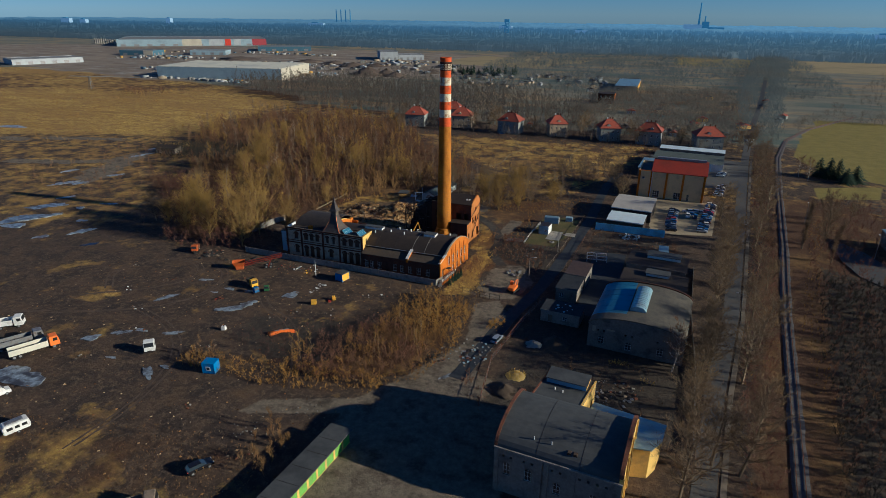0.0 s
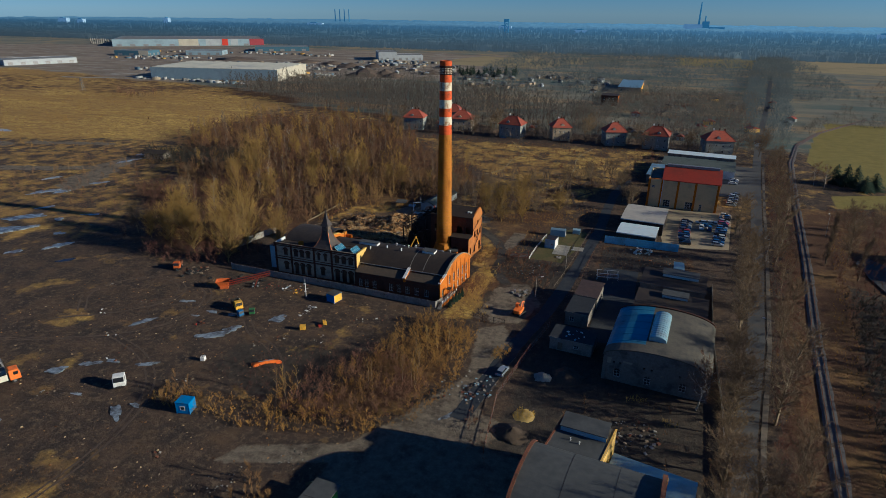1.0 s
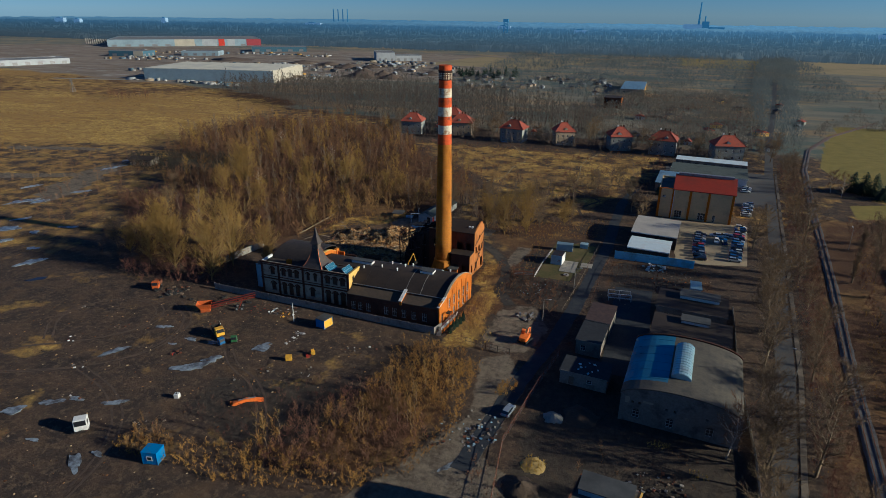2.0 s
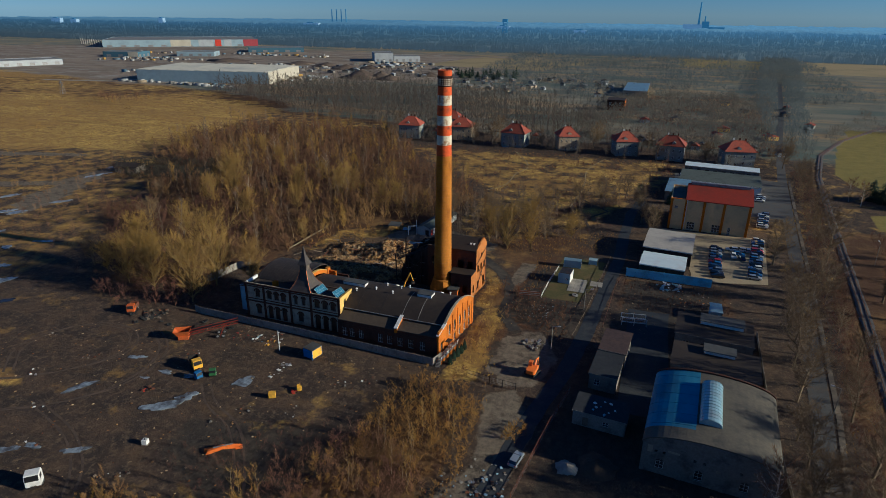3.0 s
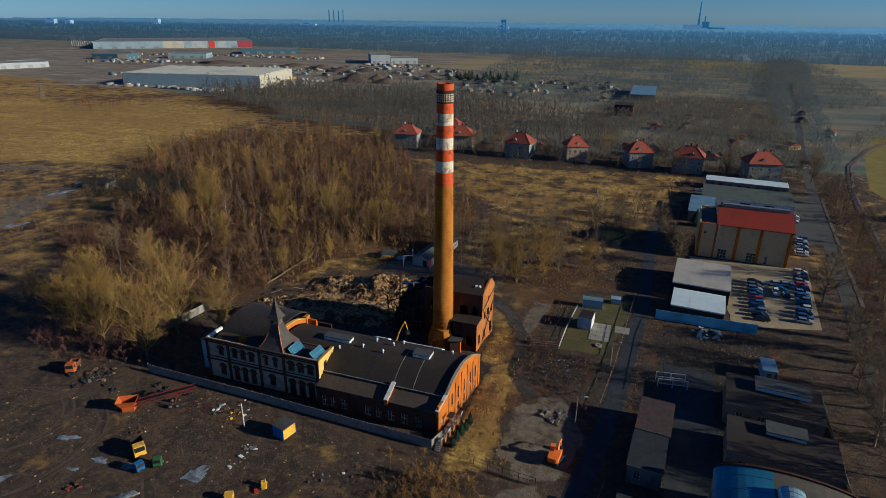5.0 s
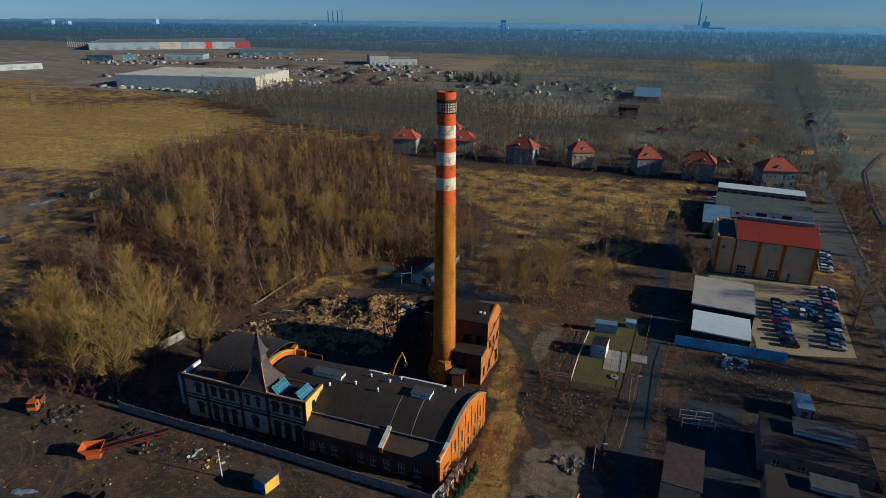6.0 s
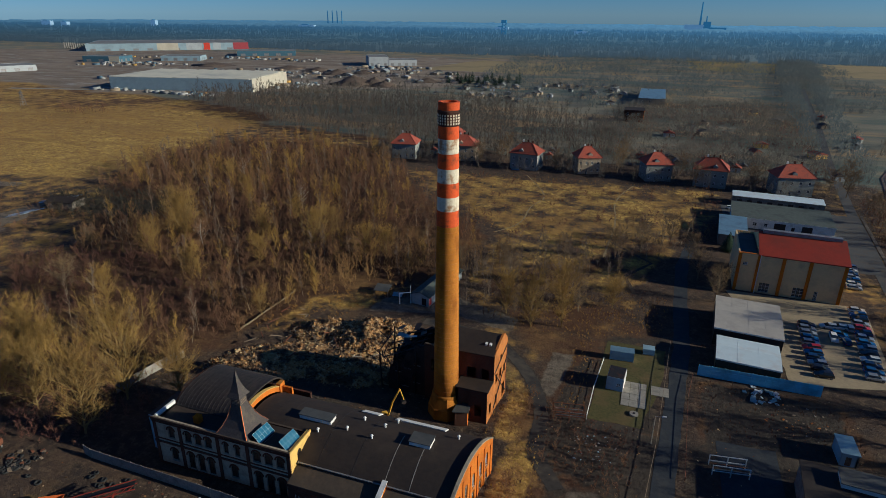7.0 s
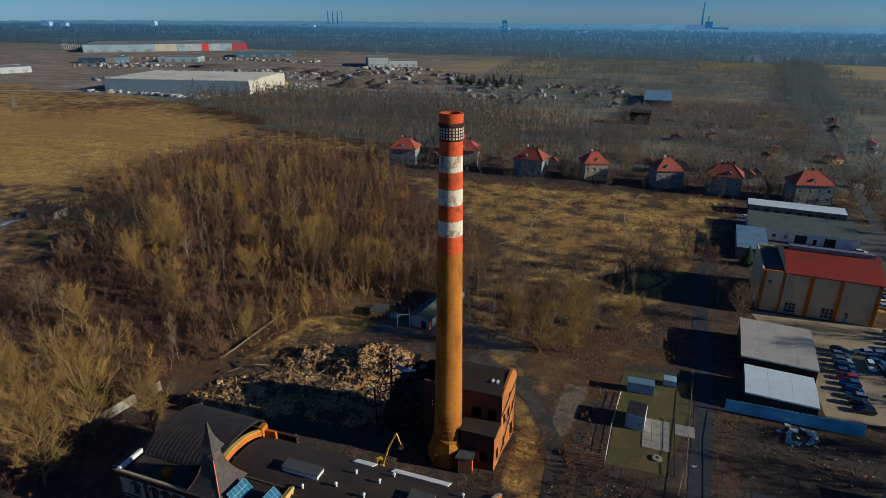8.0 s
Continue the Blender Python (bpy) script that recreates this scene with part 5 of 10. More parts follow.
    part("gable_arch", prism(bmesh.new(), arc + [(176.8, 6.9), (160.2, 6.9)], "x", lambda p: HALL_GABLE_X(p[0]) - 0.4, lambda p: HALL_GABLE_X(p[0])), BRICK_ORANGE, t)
    cap = [(y, z + 0.2) for y, z in arc] + [(y, z + 0.01) for y, z in arc[::-1]]
    part("gable_coping", prism(bmesh.new(), cap, "x", lambda p: HALL_GABLE_X(p[0]) - 0.5, lambda p: HALL_GABLE_X(p[0]) + 0.12), PLASTER_CREAM, t)
    for h in gh + [(1.2, 2.2, 1.2, 3.4, True)]:
        add_window(t, gm, h[0], h[1], h[2], h[3], 0.2, PAINT_WHITE, GLASS_DARK, (1, 3 if h[2] > 3 else 1))
    for k in range(6):
        u = 4.4 + k * 2.95
        bm = boxes((u, -0.15, 0, u + 0.45, -0.002, 6.8 + (0, 1.3, 2.1, 2.1, 1.3, 0)[k]))
        bm.transform(gm)
        part("gable_pilaster", bm, BRICK_ORANGE, t)
    # rear arched parapet
    arc2 = [(y, z + 0.05) for y, z in VAULT]
    o3 = [(y, z + 1.15) for y, z in VAULT] + arc2[::-1]
    part("arched_parapet", prism(bmesh.new(), o3, "x", -96.2, -95.6), BRICK_ORANGE, t, "orange arched fire wall above the roof")
    part("parapet_cap", prism(bmesh.new(), [(y, z + 1.3) for y, z in VAULT] + [(y, z + 1.16) for y, z in VAULT[::-1]], "x", -96.3, -95.5), PLASTER_YELLOW, t)
    part("parapet_post", boxes((-96.3, 175.3, 6.8, -95.4, 176.9, 9.6)), BRICK_ORANGE, t)
    part("parapet_post", boxes((-95.3, 176.0, 6.7, -93.2, 176.5, 8.8)), BRICK_ORANGE, t)
    return t


hall()


def roof_items():
    vz = lambda y: float(np.interp(y, [p[0] for p in VAULT], [p[1] for p in VAULT]))
    for x0, x1, y0, y1 in ((-85.9, -79.5, 167.4, 169.4), (-64.4, -60.6, 167.4, 170.0)):
        t = thing("roof_vent", "low white-sided roof light box on the hall", "roof vent", "roof vents on the hall")
        part("curb", boxes((x0, y0, vz(y0) - 0.1, x1, y1, vz(y1) + 0.75)), PAINT_WHITE, t)
        part("cover", boxes((x0 - 0.1, y0 - 0.1, vz(y1) + 0.76, x1 + 0.1, y1 + 0.1, vz(y1) + 0.9)), TAR_GREY, t)
    for x, y in ((-76.1, 167.3), (-74.5, 171.0), (-71.1, 166.8), (-70.1, 170.3), (-68.8, 173.0), (-81.0, 165.5), (-57.0, 172.3)):
        t = thing("vent_pipe", "short white vent pipe on the hall roof", "vent pipe", "vent pipes on the hall", at=pose(x, y, vz(y)))
        part("pipe", tube(bmesh.new(), (0, 0, -0.1), (0, 0, 0.65), 0.16, n=10), PAINT_WHITE, t)
        part("cowl", tube(bmesh.new(), (0, 0, 0.6), (0, 0, 0.85), 0.3, 0.12, n=10), PAINT_WHITE, t)
    for i, x in enumerate((-89.0, -83.7)):
        t = thing("solar_panel", "tilted blue solar collector on a steel frame", "solar panel", "solar panels on the flat roof", at=pose(x, 160.9, 9.7, 0, 0, -6))
        tilt = pose(0, 0, 0.85, 0, 42, 0) @ Matrix.Diagonal((0.84, 1, 1, 1))
        part("panel", boxes((-1.25, -1.9, -0.05, 1.25, 1.9, 0.02), m=tilt), PAINT_PALE_BLUE, t, "silver-blue frame")
        for r in range(5):
            for c in range(2):
                bm = boxes((-1.2 + c * 1.22, -1.84 + r * 0.75, 0.025, -1.2 + c * 1.22 + 1.15, -1.84 + r * 0.75 + 0.68, 0.04), m=tilt)
                part("cell", bm, SOLAR, t)
        bm = bmesh.new()
        for sx in (-1.1, 1.1):
            tube(bm, (sx * 0.8, 1.3, 0), (sx * 0.8, 1.3, 0.85 - sx * 0.55), 0.04, n=5)
            tube(bm, (sx * 0.8, -1.3, 0), (sx * 0.8, -1.3, 0.85 - sx * 0.55), 0.04, n=5)
            tube(bm, (sx, -1.3, 0), (sx, 1.3, 0.05), 0.04, n=5)
        part("stand", bm, STEEL_GREY, t)
    t = thing("roof_strip", "pale sheet-metal strip light along the hall's eaves", "roof light")
    part("sheet", prism(bmesh.new(), [(174.3, vz(174.3) + 0.03), (176.3, vz(176.3) + 0.03), (176.3, vz(176.3) + 0.3), (174.3, vz(174.3) + 0.25)], "x", -70.0, -60.2), PAINT_WHITE, t)
    part("sheet", prism(bmesh.new(), [(174.3, vz(174.3) + 0.03), (176.3, vz(176.3) + 0.03), (176.3, vz(176.3) + 0.3), (174.3, vz(174.3) + 0.25)], "x", -77.0, -73.4), PAINT_WHITE, t)


SOLAR = mat("solar_cell_blue", (0.05, 0.15, 0.24), (0.035, 0.12, 0.2), 1, 0.3, None, 0.25, spec=0.6, bump=0)
roof_items()


def panel_fence(name, line, height, label, material, post_mat, step=2.5, cap=True):
    """A fence of slabs between posts; every slab and post is its own part."""
    t = thing(name, label, "fence", kind="structure")
    for a_p, b_p in zip(line, line[1:]):
        d = math.dist(a_p, b_p)
        n = max(1, round(d / step))
        for k in range(n):
            p = (a_p[0] + (b_p[0] - a_p[0]) * k / n, a_p[1] + (b_p[1] - a_p[1]) * k / n)
            q = (a_p[0] + (b_p[0] - a_p[0]) * (k + 1) / n, a_p[1] + (b_p[1] - a_p[1]) * (k + 1) / n)
            m = frame_at(p, q)
            z = gz(*p)
            w = d / n
            for r in range(3):
                bm = boxes((0.09, -0.03, z + r * height / 3 + 0.01, w - 0.09, 0.03, z + (r + 1) * height / 3 - 0.012))
                bm.transform(m)
                part("slab", bm, material, t)
            bm = boxes((-0.08, -0.09, z - 0.3, 0.08, 0.09, z + height + 0.08))
            bm.transform(m)
            part("post", bm, post_mat, t)
    return t


lean = thing("blue_lean_to", "pale blue sheet-metal lean-to against the hall's end", "lean-to")
wall(lean, (-115.0, 161.0), (-111.4, 161.0), 0, 7.6, 0.12, PAINT_PALE_BLUE)
wall(lean, (-115.0, 169.0), (-115.0, 161.0), 0, 7.2, 0.12, PAINT_PALE_BLUE)
wall(lean, (-111.4, 169.0), (-115.0, 169.0), 0, 7.2, 0.12, PAINT_PALE_BLUE)
part("roof", prism(bmesh.new(), [(-115.3, 7.3), (-111.3, 7.75), (-111.3, 7.87), (-115.3, 7.42)], "y", 160.8, 169.2), RIBBED_DARK, lean)
panel_fence("concrete_fence", [(-126, 155.0), (-124, 154.6), (-94, 154.0), (-54.6, 152.6), (-53.6, 156.0)], 2.1, "grey concrete panel fence in front of the hall", CONCRETE, CONCRETE)
panel_fence("boundary_fence", [(-136, 172), (-134, 184), (-132.5, 189)], 2.3, "pale concrete panel fence at the wood's edge", SLAB_CONCRETE, CONCRETE)
WALL_BLUE = mat("weathered_blue_sheet", (0.3, 0.62, 0.78), (0.27, 0.56, 0.7), 1, 0.2, (0.15, 0.28, 0.35), 0.6, bump=0.1)
panel_fence("blue_wall", [(-14.5, 223.3), (11.0, 223.2)], 2.9, "bright blue sheet-metal wall of the car park", WALL_BLUE, WALL_BLUE, 2.8)


# ---- the ruin behind the chimney ----
def ruin():
    t = thing("ruined_boiler_house", "half-demolished sooty brick boiler house", "ruin")
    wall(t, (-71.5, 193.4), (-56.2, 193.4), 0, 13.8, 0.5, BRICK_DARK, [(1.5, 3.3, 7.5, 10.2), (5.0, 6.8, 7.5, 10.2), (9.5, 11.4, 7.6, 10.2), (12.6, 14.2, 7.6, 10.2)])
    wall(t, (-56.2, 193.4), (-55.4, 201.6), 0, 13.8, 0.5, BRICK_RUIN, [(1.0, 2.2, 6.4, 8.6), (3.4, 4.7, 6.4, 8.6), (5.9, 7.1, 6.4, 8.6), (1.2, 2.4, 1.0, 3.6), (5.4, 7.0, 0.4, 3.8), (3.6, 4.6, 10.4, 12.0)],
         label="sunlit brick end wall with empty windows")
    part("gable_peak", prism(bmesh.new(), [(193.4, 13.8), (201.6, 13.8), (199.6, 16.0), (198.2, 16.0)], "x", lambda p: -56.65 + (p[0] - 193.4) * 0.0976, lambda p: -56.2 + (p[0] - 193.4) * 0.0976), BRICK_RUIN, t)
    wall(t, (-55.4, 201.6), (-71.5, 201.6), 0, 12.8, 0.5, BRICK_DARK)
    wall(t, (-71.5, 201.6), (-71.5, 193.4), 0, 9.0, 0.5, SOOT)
    part("roof", prism(bmesh.new(), [(193.1, 13.8), (198.9, 16.0), (201.9, 14.0), (201.9, 13.75), (198.9, 15.75), (193.1, 13.55)], "x", -69.5, lambda p: -56.35 + (p[0] - 193.4) * 0.0976), TAR_ROOF, t, "dark sagging tar roof")
    for x in (-58.9, -58.0):
        bm = boxes((x, 195.4, 14.7, x + 0.5, 196.3, 15.05))
        part("roof_patch", bm, PAINT_WHITE, t)
    # lower front block
    wall(t, (-63.0, 189.2), (-56.4, 189.2), 0, 7.6, 0.4, BRICK_DARK, [(1.2, 2.6, 1.6, 4.2), (4.0, 5.4, 1.6, 4.2)])
    wall(t, (-56.4, 189.2), (-56.1, 193.4), 0, 7.6, 0.4, BRICK_RUIN, [(1.4, 2.6, 1.2, 3.8)])
    wall(t, (-63.0, 193.4), (-63.0, 189.2), 0, 7.6, 0.4, BRICK_DARK)
    part("lower_roof", boxes((-63.2, 189.0, 7.6, -56.2, 193.38, 7.85)), TAR_ROOF, t)
    bm = bmesh.new()
    for p, q in (((193.6, 1), (201, 9.5)), ((201, 1), (193.6, 9.5)), ((193.6, 9.5), (201.2, 12.6))):
        f = lambda y: -56.2 + (y - 193.4) * 0.0976 + 0.08
        tube(bm, (f(p[0]), p[0], p[1]), (f(q[0]), q[0], q[1]), 0.1, n=5)
    part("brace", bm, STEEL_DARK, t, "crossed steel braces")
    # burnt, half-fallen part: broken walls, bent steel, hanging sheets
    rng = random.Random(4)

    def broken(name, x0, x1, y0, y1, heights, mt):
        n = len(heights) - 1
        horizontal = abs(x1 - x0) > abs(y1 - y0)
        lo, hi = (x0, x1) if horizontal else (y0, y1)
        outl = [(lo, 0)] + [(hi, 0)] + [(hi + (lo - hi) * q / n + (rng.uniform(-0.25, 0.25) if 0 < q < n else 0), heights[n - q]) for q in range(n + 1)]
        if horizontal:
            part(name, prism(bmesh.new(), outl, "y", y0, y0 + 0.45), mt, t)
        else:
            part(name, prism(bmesh.new(), outl, "x", x0, x0 + 0.45), mt, t)
    broken("broken_wall", -80.5, -71.6, 194.2, 194.2, [3.5, 6.0, 5.2, 8.8, 8.2, 10.6, 10.2, 12.4, 11.8, 13.0], SOOT)
    broken("broken_wall", -80.5, -71.6, 201.2, 201.2, [6.5, 9.0, 8.4, 11.2, 12.6, 12.2, 13.4, 12.8], SOOT)
    broken("broken_wall", -80.5, -80.5, 194.4, 201.2, [3.5, 5.4, 4.6, 7.4, 6.6, 8.2, 6.5], SOOT)
    broken("broken_wall", -76.0, -76.0, 194.7, 201.1, [8.0, 9.6, 7.2, 10.0, 9.4], SOOT)
    # Openings are dark panels on the solid wall, painting their unlit depth.
    for x, z, w, h in ((-78.6, 5.0, 1.2, 1.6), (-76.4, 6.2, 1.3, 2.0), (-74.2, 7.4, 1.3, 2.0), (-74.4, 3.0, 1.4, 2.2), (-77.2, 1.6, 1.5, 2.3)):
        part("empty_opening", boxes((x, 194.17, z, x + w, 194.195, z + h)), DARK_INSIDE, t)
        part("opening_reveal", boxes((x - 0.12, 194.13, z - 0.16, x + w + 0.12, 194.19, z - 0.02)), CONCRETE, t)
    bm = bmesh.new()
    for k in range(80):
        p = Vector((rng.uniform(-83, -71.5), rng.uniform(193, 203), rng.uniform(0.5, 9)))
        q = p + Vector((rng.uniform(-3.5, 3.5), rng.uniform(-2, 2), rng.uniform(0.6, 4.5)))
        tube(bm, p, q, rng.uniform(0.05, 0.13), n=4)
    for x in (-82, -78, -74):
        for y in (194.0, 201.0):
            tube(bm, (x, y, 0), (x + rng.uniform(-0.5, 0.5), y, rng.uniform(9, 13)), 0.2, n=4)
        tube(bm, (x, 194, 10), (x, 201, 10.6), 0.16, n=4)
    for k in range(4):
        tube(bm, (-82.5 + k * 0.4, 196 + k * 1.6, 6.5 + k), (-71.6, 195 + k * 1.8, 12.6 + k * 0.4), 0.15, n=4)
    part("wrecked_frame", bm, STEEL_DARK, t, "collapsed dark steel frame")
    for k in range(9):
        x, y, z = rng.uniform(-80, -73), rng.uniform(195, 202), rng.uniform(8.5, 12.8)
        m = pose(x, y, z, rng.uniform(-25, 25), rng.uniform(-30, 30), rng.uniform(0, 180))
        part("hanging_sheet", boxes((-1.3, -0.7, 0, 1.3, 0.7, 0.05), m=m), METAL_ROOF if k % 4 == 0 else RIBBED_DARK, t, "loose bent roof sheet")
    for z, x0 in ((4.6, -80.0), (8.8, -77.4)):
        part("burnt_floor", boxes((x0, 194.7, z, -71.6, 201.2, z + 0.28)), DARK_INSIDE, t)


SOOT = brick_mat("burnt_black_brick", (0.05, 0.036, 0.03), (0.036, 0.028, 0.025), (0.05, 0.045, 0.04), (0.022, 0.019, 0.018))
ruin()


def rubble_heap(name, label, cx, cy, rx, ry, height, count, seed, material=None, turn=0.0, size=(0.15, 0.75), slabs=0):
    """A mound with several hundred broken lumps on it, in one mesh."""
    rng = np.random.default_rng(seed)
    n = 44
    V, T = [], []
    xs = np.linspace(-1, 1, n)
    gx, gy = np.meshgrid(xs, xs)
    shape = lambda u, v: np.clip(1 - u * u - v * v, 0, 1) ** 0.75 * (0.7 + 0.35 * waves(u * 9, v * 9, seed, 11) + 0.14 * waves(u * 9, v * 9, seed + 5, 3))
    c, s = math.cos(radians(turn)), math.sin(radians(turn))
    Z = shape(gx, gy) * height - 0.2 + rng.uniform(0, 0.3, gx.shape) * (gx * gx + gy * gy < 0.9)
    for u, v, z in zip(gx.ravel(), gy.ravel(), Z.ravel()):
        V.append((cx + u * rx * c - v * ry * s, cy + u * rx * s + v * ry * c, z))
    for j in range(n - 1):
        for i in range(n - 1):
            k = j * n + i
            T += [(k, k + 1, k + n + 1), (k, k + n + 1, k + n)]
    cube = np.array([(x, y, z) for z in (-1, 1) for x, y in ((-1, -1), (1, -1), (1, 1), (-1, 1))], float)
    quads = ((4, 5, 6, 7), (0, 1, 5, 4), (1, 2, 6, 5), (2, 3, 7, 6), (3, 0, 4, 7))
    for k in range(count + slabs):
        r, an = math.sqrt(rng.random()) * 1.08, rng.uniform(0, math.tau)
        u, v = r * math.cos(an), r * math.sin(an)
        z = float(shape(np.array(u), np.array(v))) * height
        sz = rng.uniform(*size) * rng.uniform(0.4, 1, 3) if k < count else rng.uniform(0.15, 0.75) * np.array([1.0, rng.uniform(0.25, 1), 0.12])
        q = Euler(rng.uniform(-0.9, 0.9, 3) * np.array([1, 1, 4])).to_matrix()
        b_i = len(V)
        for p in cube * sz * rng.uniform(0.75, 1.1, (8, 1)):
            w = q @ Vector(p)
            V.append((cx + u * rx * c - v * ry * s + w.x, cy + u * rx * s + v * ry * c + w.y, z + w.z))
        for f in quads:
            T += [(b_i + f[0], b_i + f[1], b_i + f[2]), (b_i + f[0], b_i + f[2], b_i + f[3])]
    ob = new(name, raw_mesh(name, V, T, material or RUBBLE_MAT))
    return tagged(ob, label, "rubble", kind="stuff")


rubble_heap("rubble_heap", "high heap of broken brick and pale concrete by the ruin", -93, 213.5, 12, 8.5, 4.6, 3600, 1, turn=18, size=(0.05, 0.24), slabs=1500)
rubble_heap("rubble_heap", "lower heap of brick rubble and splintered timber", -107, 212, 9, 5.5, 2.8, 1500, 7, turn=30, size=(0.06, 0.26), slabs=300)
rubble_heap("rubble_spread", "low spread of brick rubble by the hall", -105, 198, 22, 9, 1.3, 3000, 2, turn=28, size=(0.05, 0.26), slabs=360)
rubble_heap("rubble_spread", "bank of rubble and soil along the hall's rear", -92, 197, 12, 6, 1.8, 1500, 8, turn=10, size=(0.05, 0.26), slabs=200)
rubble_heap("rubble_spread", "low spread of brick rubble behind the ruin", -66, 205, 9, 3.5, 1.2, 400, 3, size=(0.1, 0.5))


def beams():
    """Splintered timbers and bent bars sticking out of the rubble."""
    rng = random.Random(61)
    for k in range(46):
        x, y = rng.uniform(-122, -86), rng.uniform(194, 220)
        m = pose(x, y, rng.uniform(0.5, 2.2) + 1.6 * max(0, 1 - math.dist((x, y), (-93, 213)) / 9), rng.uniform(-20, 20), rng.uniform(-35, 15), rng.uniform(0, 360))
        l, w = rng.uniform(1.0, 3.4), rng.uniform(0.05, 0.14)
        tagged(part("beam", boxes((-l / 2, -w, -w, l / 2, w, w * 0.7), (l / 2 - 0.3, -w * 0.5, -w * 0.8, l / 2 + 0.25, w * 0.3, w * 0.2), m=m), rng.choice((WOOD_OLD, WOOD_OLD, SLAB_CONCRETE, RUST))), "broken beam sticking out of the rubble", "beam", "beams in the rubble")


beams()


# ---- the front hall by the yard ----
def arc_profile(a0, a1, z_side, rise, n=16):
    return [(a0 + (a1 - a0) * (0.5 - 0.5 * math.cos(math.pi * k / n)), z_side + rise * math.sin(math.pi * k / n)) for k in range(n + 1)]


def front_hall():
    t = thing("front_hall", "weathered grey workshop hall with curved tar roof", "workshop")
    x0, x1, y0, y1, ez = -15.6, 5.6, 77.2, 93.6, 9.4
    holes = [(u - 0.6, u + 0.6, 4.0, 6.6, True) for u in (2.2, 6.0)] + [(u - 0.6, u + 0.6, 3.2, 5.6, True) for u in (11.0, 17.0)]
    small = [(u - 0.22, u + 0.22, 7.6, 8.05) for u in (1.6, 2.9, 5.2, 6.6, 10.0, 11.4, 14.6, 16.0, 17.5, 18.9)]
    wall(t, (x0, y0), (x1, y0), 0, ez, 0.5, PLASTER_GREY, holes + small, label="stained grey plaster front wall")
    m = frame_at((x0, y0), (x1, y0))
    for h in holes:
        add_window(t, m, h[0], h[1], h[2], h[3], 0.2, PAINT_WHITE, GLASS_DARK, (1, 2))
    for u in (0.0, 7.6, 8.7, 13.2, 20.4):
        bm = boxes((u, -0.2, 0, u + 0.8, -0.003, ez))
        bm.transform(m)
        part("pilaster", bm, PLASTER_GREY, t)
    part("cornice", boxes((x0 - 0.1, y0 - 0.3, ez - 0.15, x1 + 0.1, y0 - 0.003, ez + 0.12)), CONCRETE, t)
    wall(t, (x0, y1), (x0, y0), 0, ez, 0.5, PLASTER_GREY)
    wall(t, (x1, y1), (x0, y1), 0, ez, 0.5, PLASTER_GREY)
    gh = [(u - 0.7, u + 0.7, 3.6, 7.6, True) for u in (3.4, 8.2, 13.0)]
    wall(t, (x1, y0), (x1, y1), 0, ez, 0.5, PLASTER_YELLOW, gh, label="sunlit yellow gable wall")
    mg = frame_at((x1, y0), (x1, y1))
    for h in gh:
        add_window(t, mg, h[0], h[1], h[2], h[3], 0.2, STEEL_DARK, GLASS_DARK, (1, 3))
    for u in (0, 5.4, 10.2, 15.6):
        bm = boxes((u, -0.25, 0, u + 0.8, -0.003, ez + 1.2))
        bm.transform(mg)
        part("buttress", bm, PLASTER_YELLOW, t)
    prof = arc_profile(y0, y1, ez, 3.1)
    vault_roof(t, x0 + 0.3, x1 - 0.5, prof, 0.3, TAR_GREY, "curved_roof", "curved grey tar-felt roof")
    for lo, hi, mt in ((x0 - 0.05, x0 + 0.3, BRICK_DARK), (x1 - 0.5, x1, PLASTER_YELLOW)):
        up = 0.25 if mt == BRICK_DARK else 0.95
        part("gable_parapet", prism(bmesh.new(), [(y, z + up) for y, z in prof] + [(y1, ez - 0.02), (y0, ez - 0.02)], "x", lo, hi), mt, t)
        part("coping", prism(bmesh.new(), [(y, z + up + 0.14) for y, z in prof] + [(y, z + up + 0.01) for y, z in prof[::-1]], "x", lo - 0.1, hi + 0.1), RUST, t)
    for x, y in ((-9.4, 79.2), (-6.4, 79.2)):
        z = float(np.interp(y, [p[0] for p in prof], [p[1] for p in prof]))
        part("vent_pipe", tube(bmesh.new(), (x, y, z - 0.1), (x, y, z + 0.6), 0.09, n=8), PAINT_WHITE, t)
    for x in (-3.6, -2.6):
        part("chimney_stub", boxes((x, 78.4, 9.9, x + 0.6, 79.1, 11.4)), BRICK_DARK, t)
    for x in (-8.5, -1.2):
        vault_roof(t, x, x + 0.06, [(y, z + 0.025) for y, z in prof], 0.02, RIBBED_DARK, "roof_seam")
    # wing
    wz = 10.4
    w_sw, w_nw, w_ne, w_se = (-13.9, y1 - 0.1), (-12.9, 101.9), (-3.4, 101.9), (-4.4, y1 + 0.1)
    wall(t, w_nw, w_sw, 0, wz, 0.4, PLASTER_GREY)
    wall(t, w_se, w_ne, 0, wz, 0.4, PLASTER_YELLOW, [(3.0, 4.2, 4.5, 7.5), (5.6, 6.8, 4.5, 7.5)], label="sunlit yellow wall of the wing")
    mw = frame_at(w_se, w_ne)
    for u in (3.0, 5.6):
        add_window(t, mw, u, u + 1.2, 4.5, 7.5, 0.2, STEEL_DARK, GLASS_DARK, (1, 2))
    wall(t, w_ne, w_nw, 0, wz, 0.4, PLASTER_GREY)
    part("wing_roof", prism(bmesh.new(), [(-14.2, 88.5), (-4.7, 88.5), (-3.42, 101.88), (-12.88, 101.88)], "z", wz - 0.05, wz + 0.25), TAR_GREY, t, "flat grey tar roof of the wing")
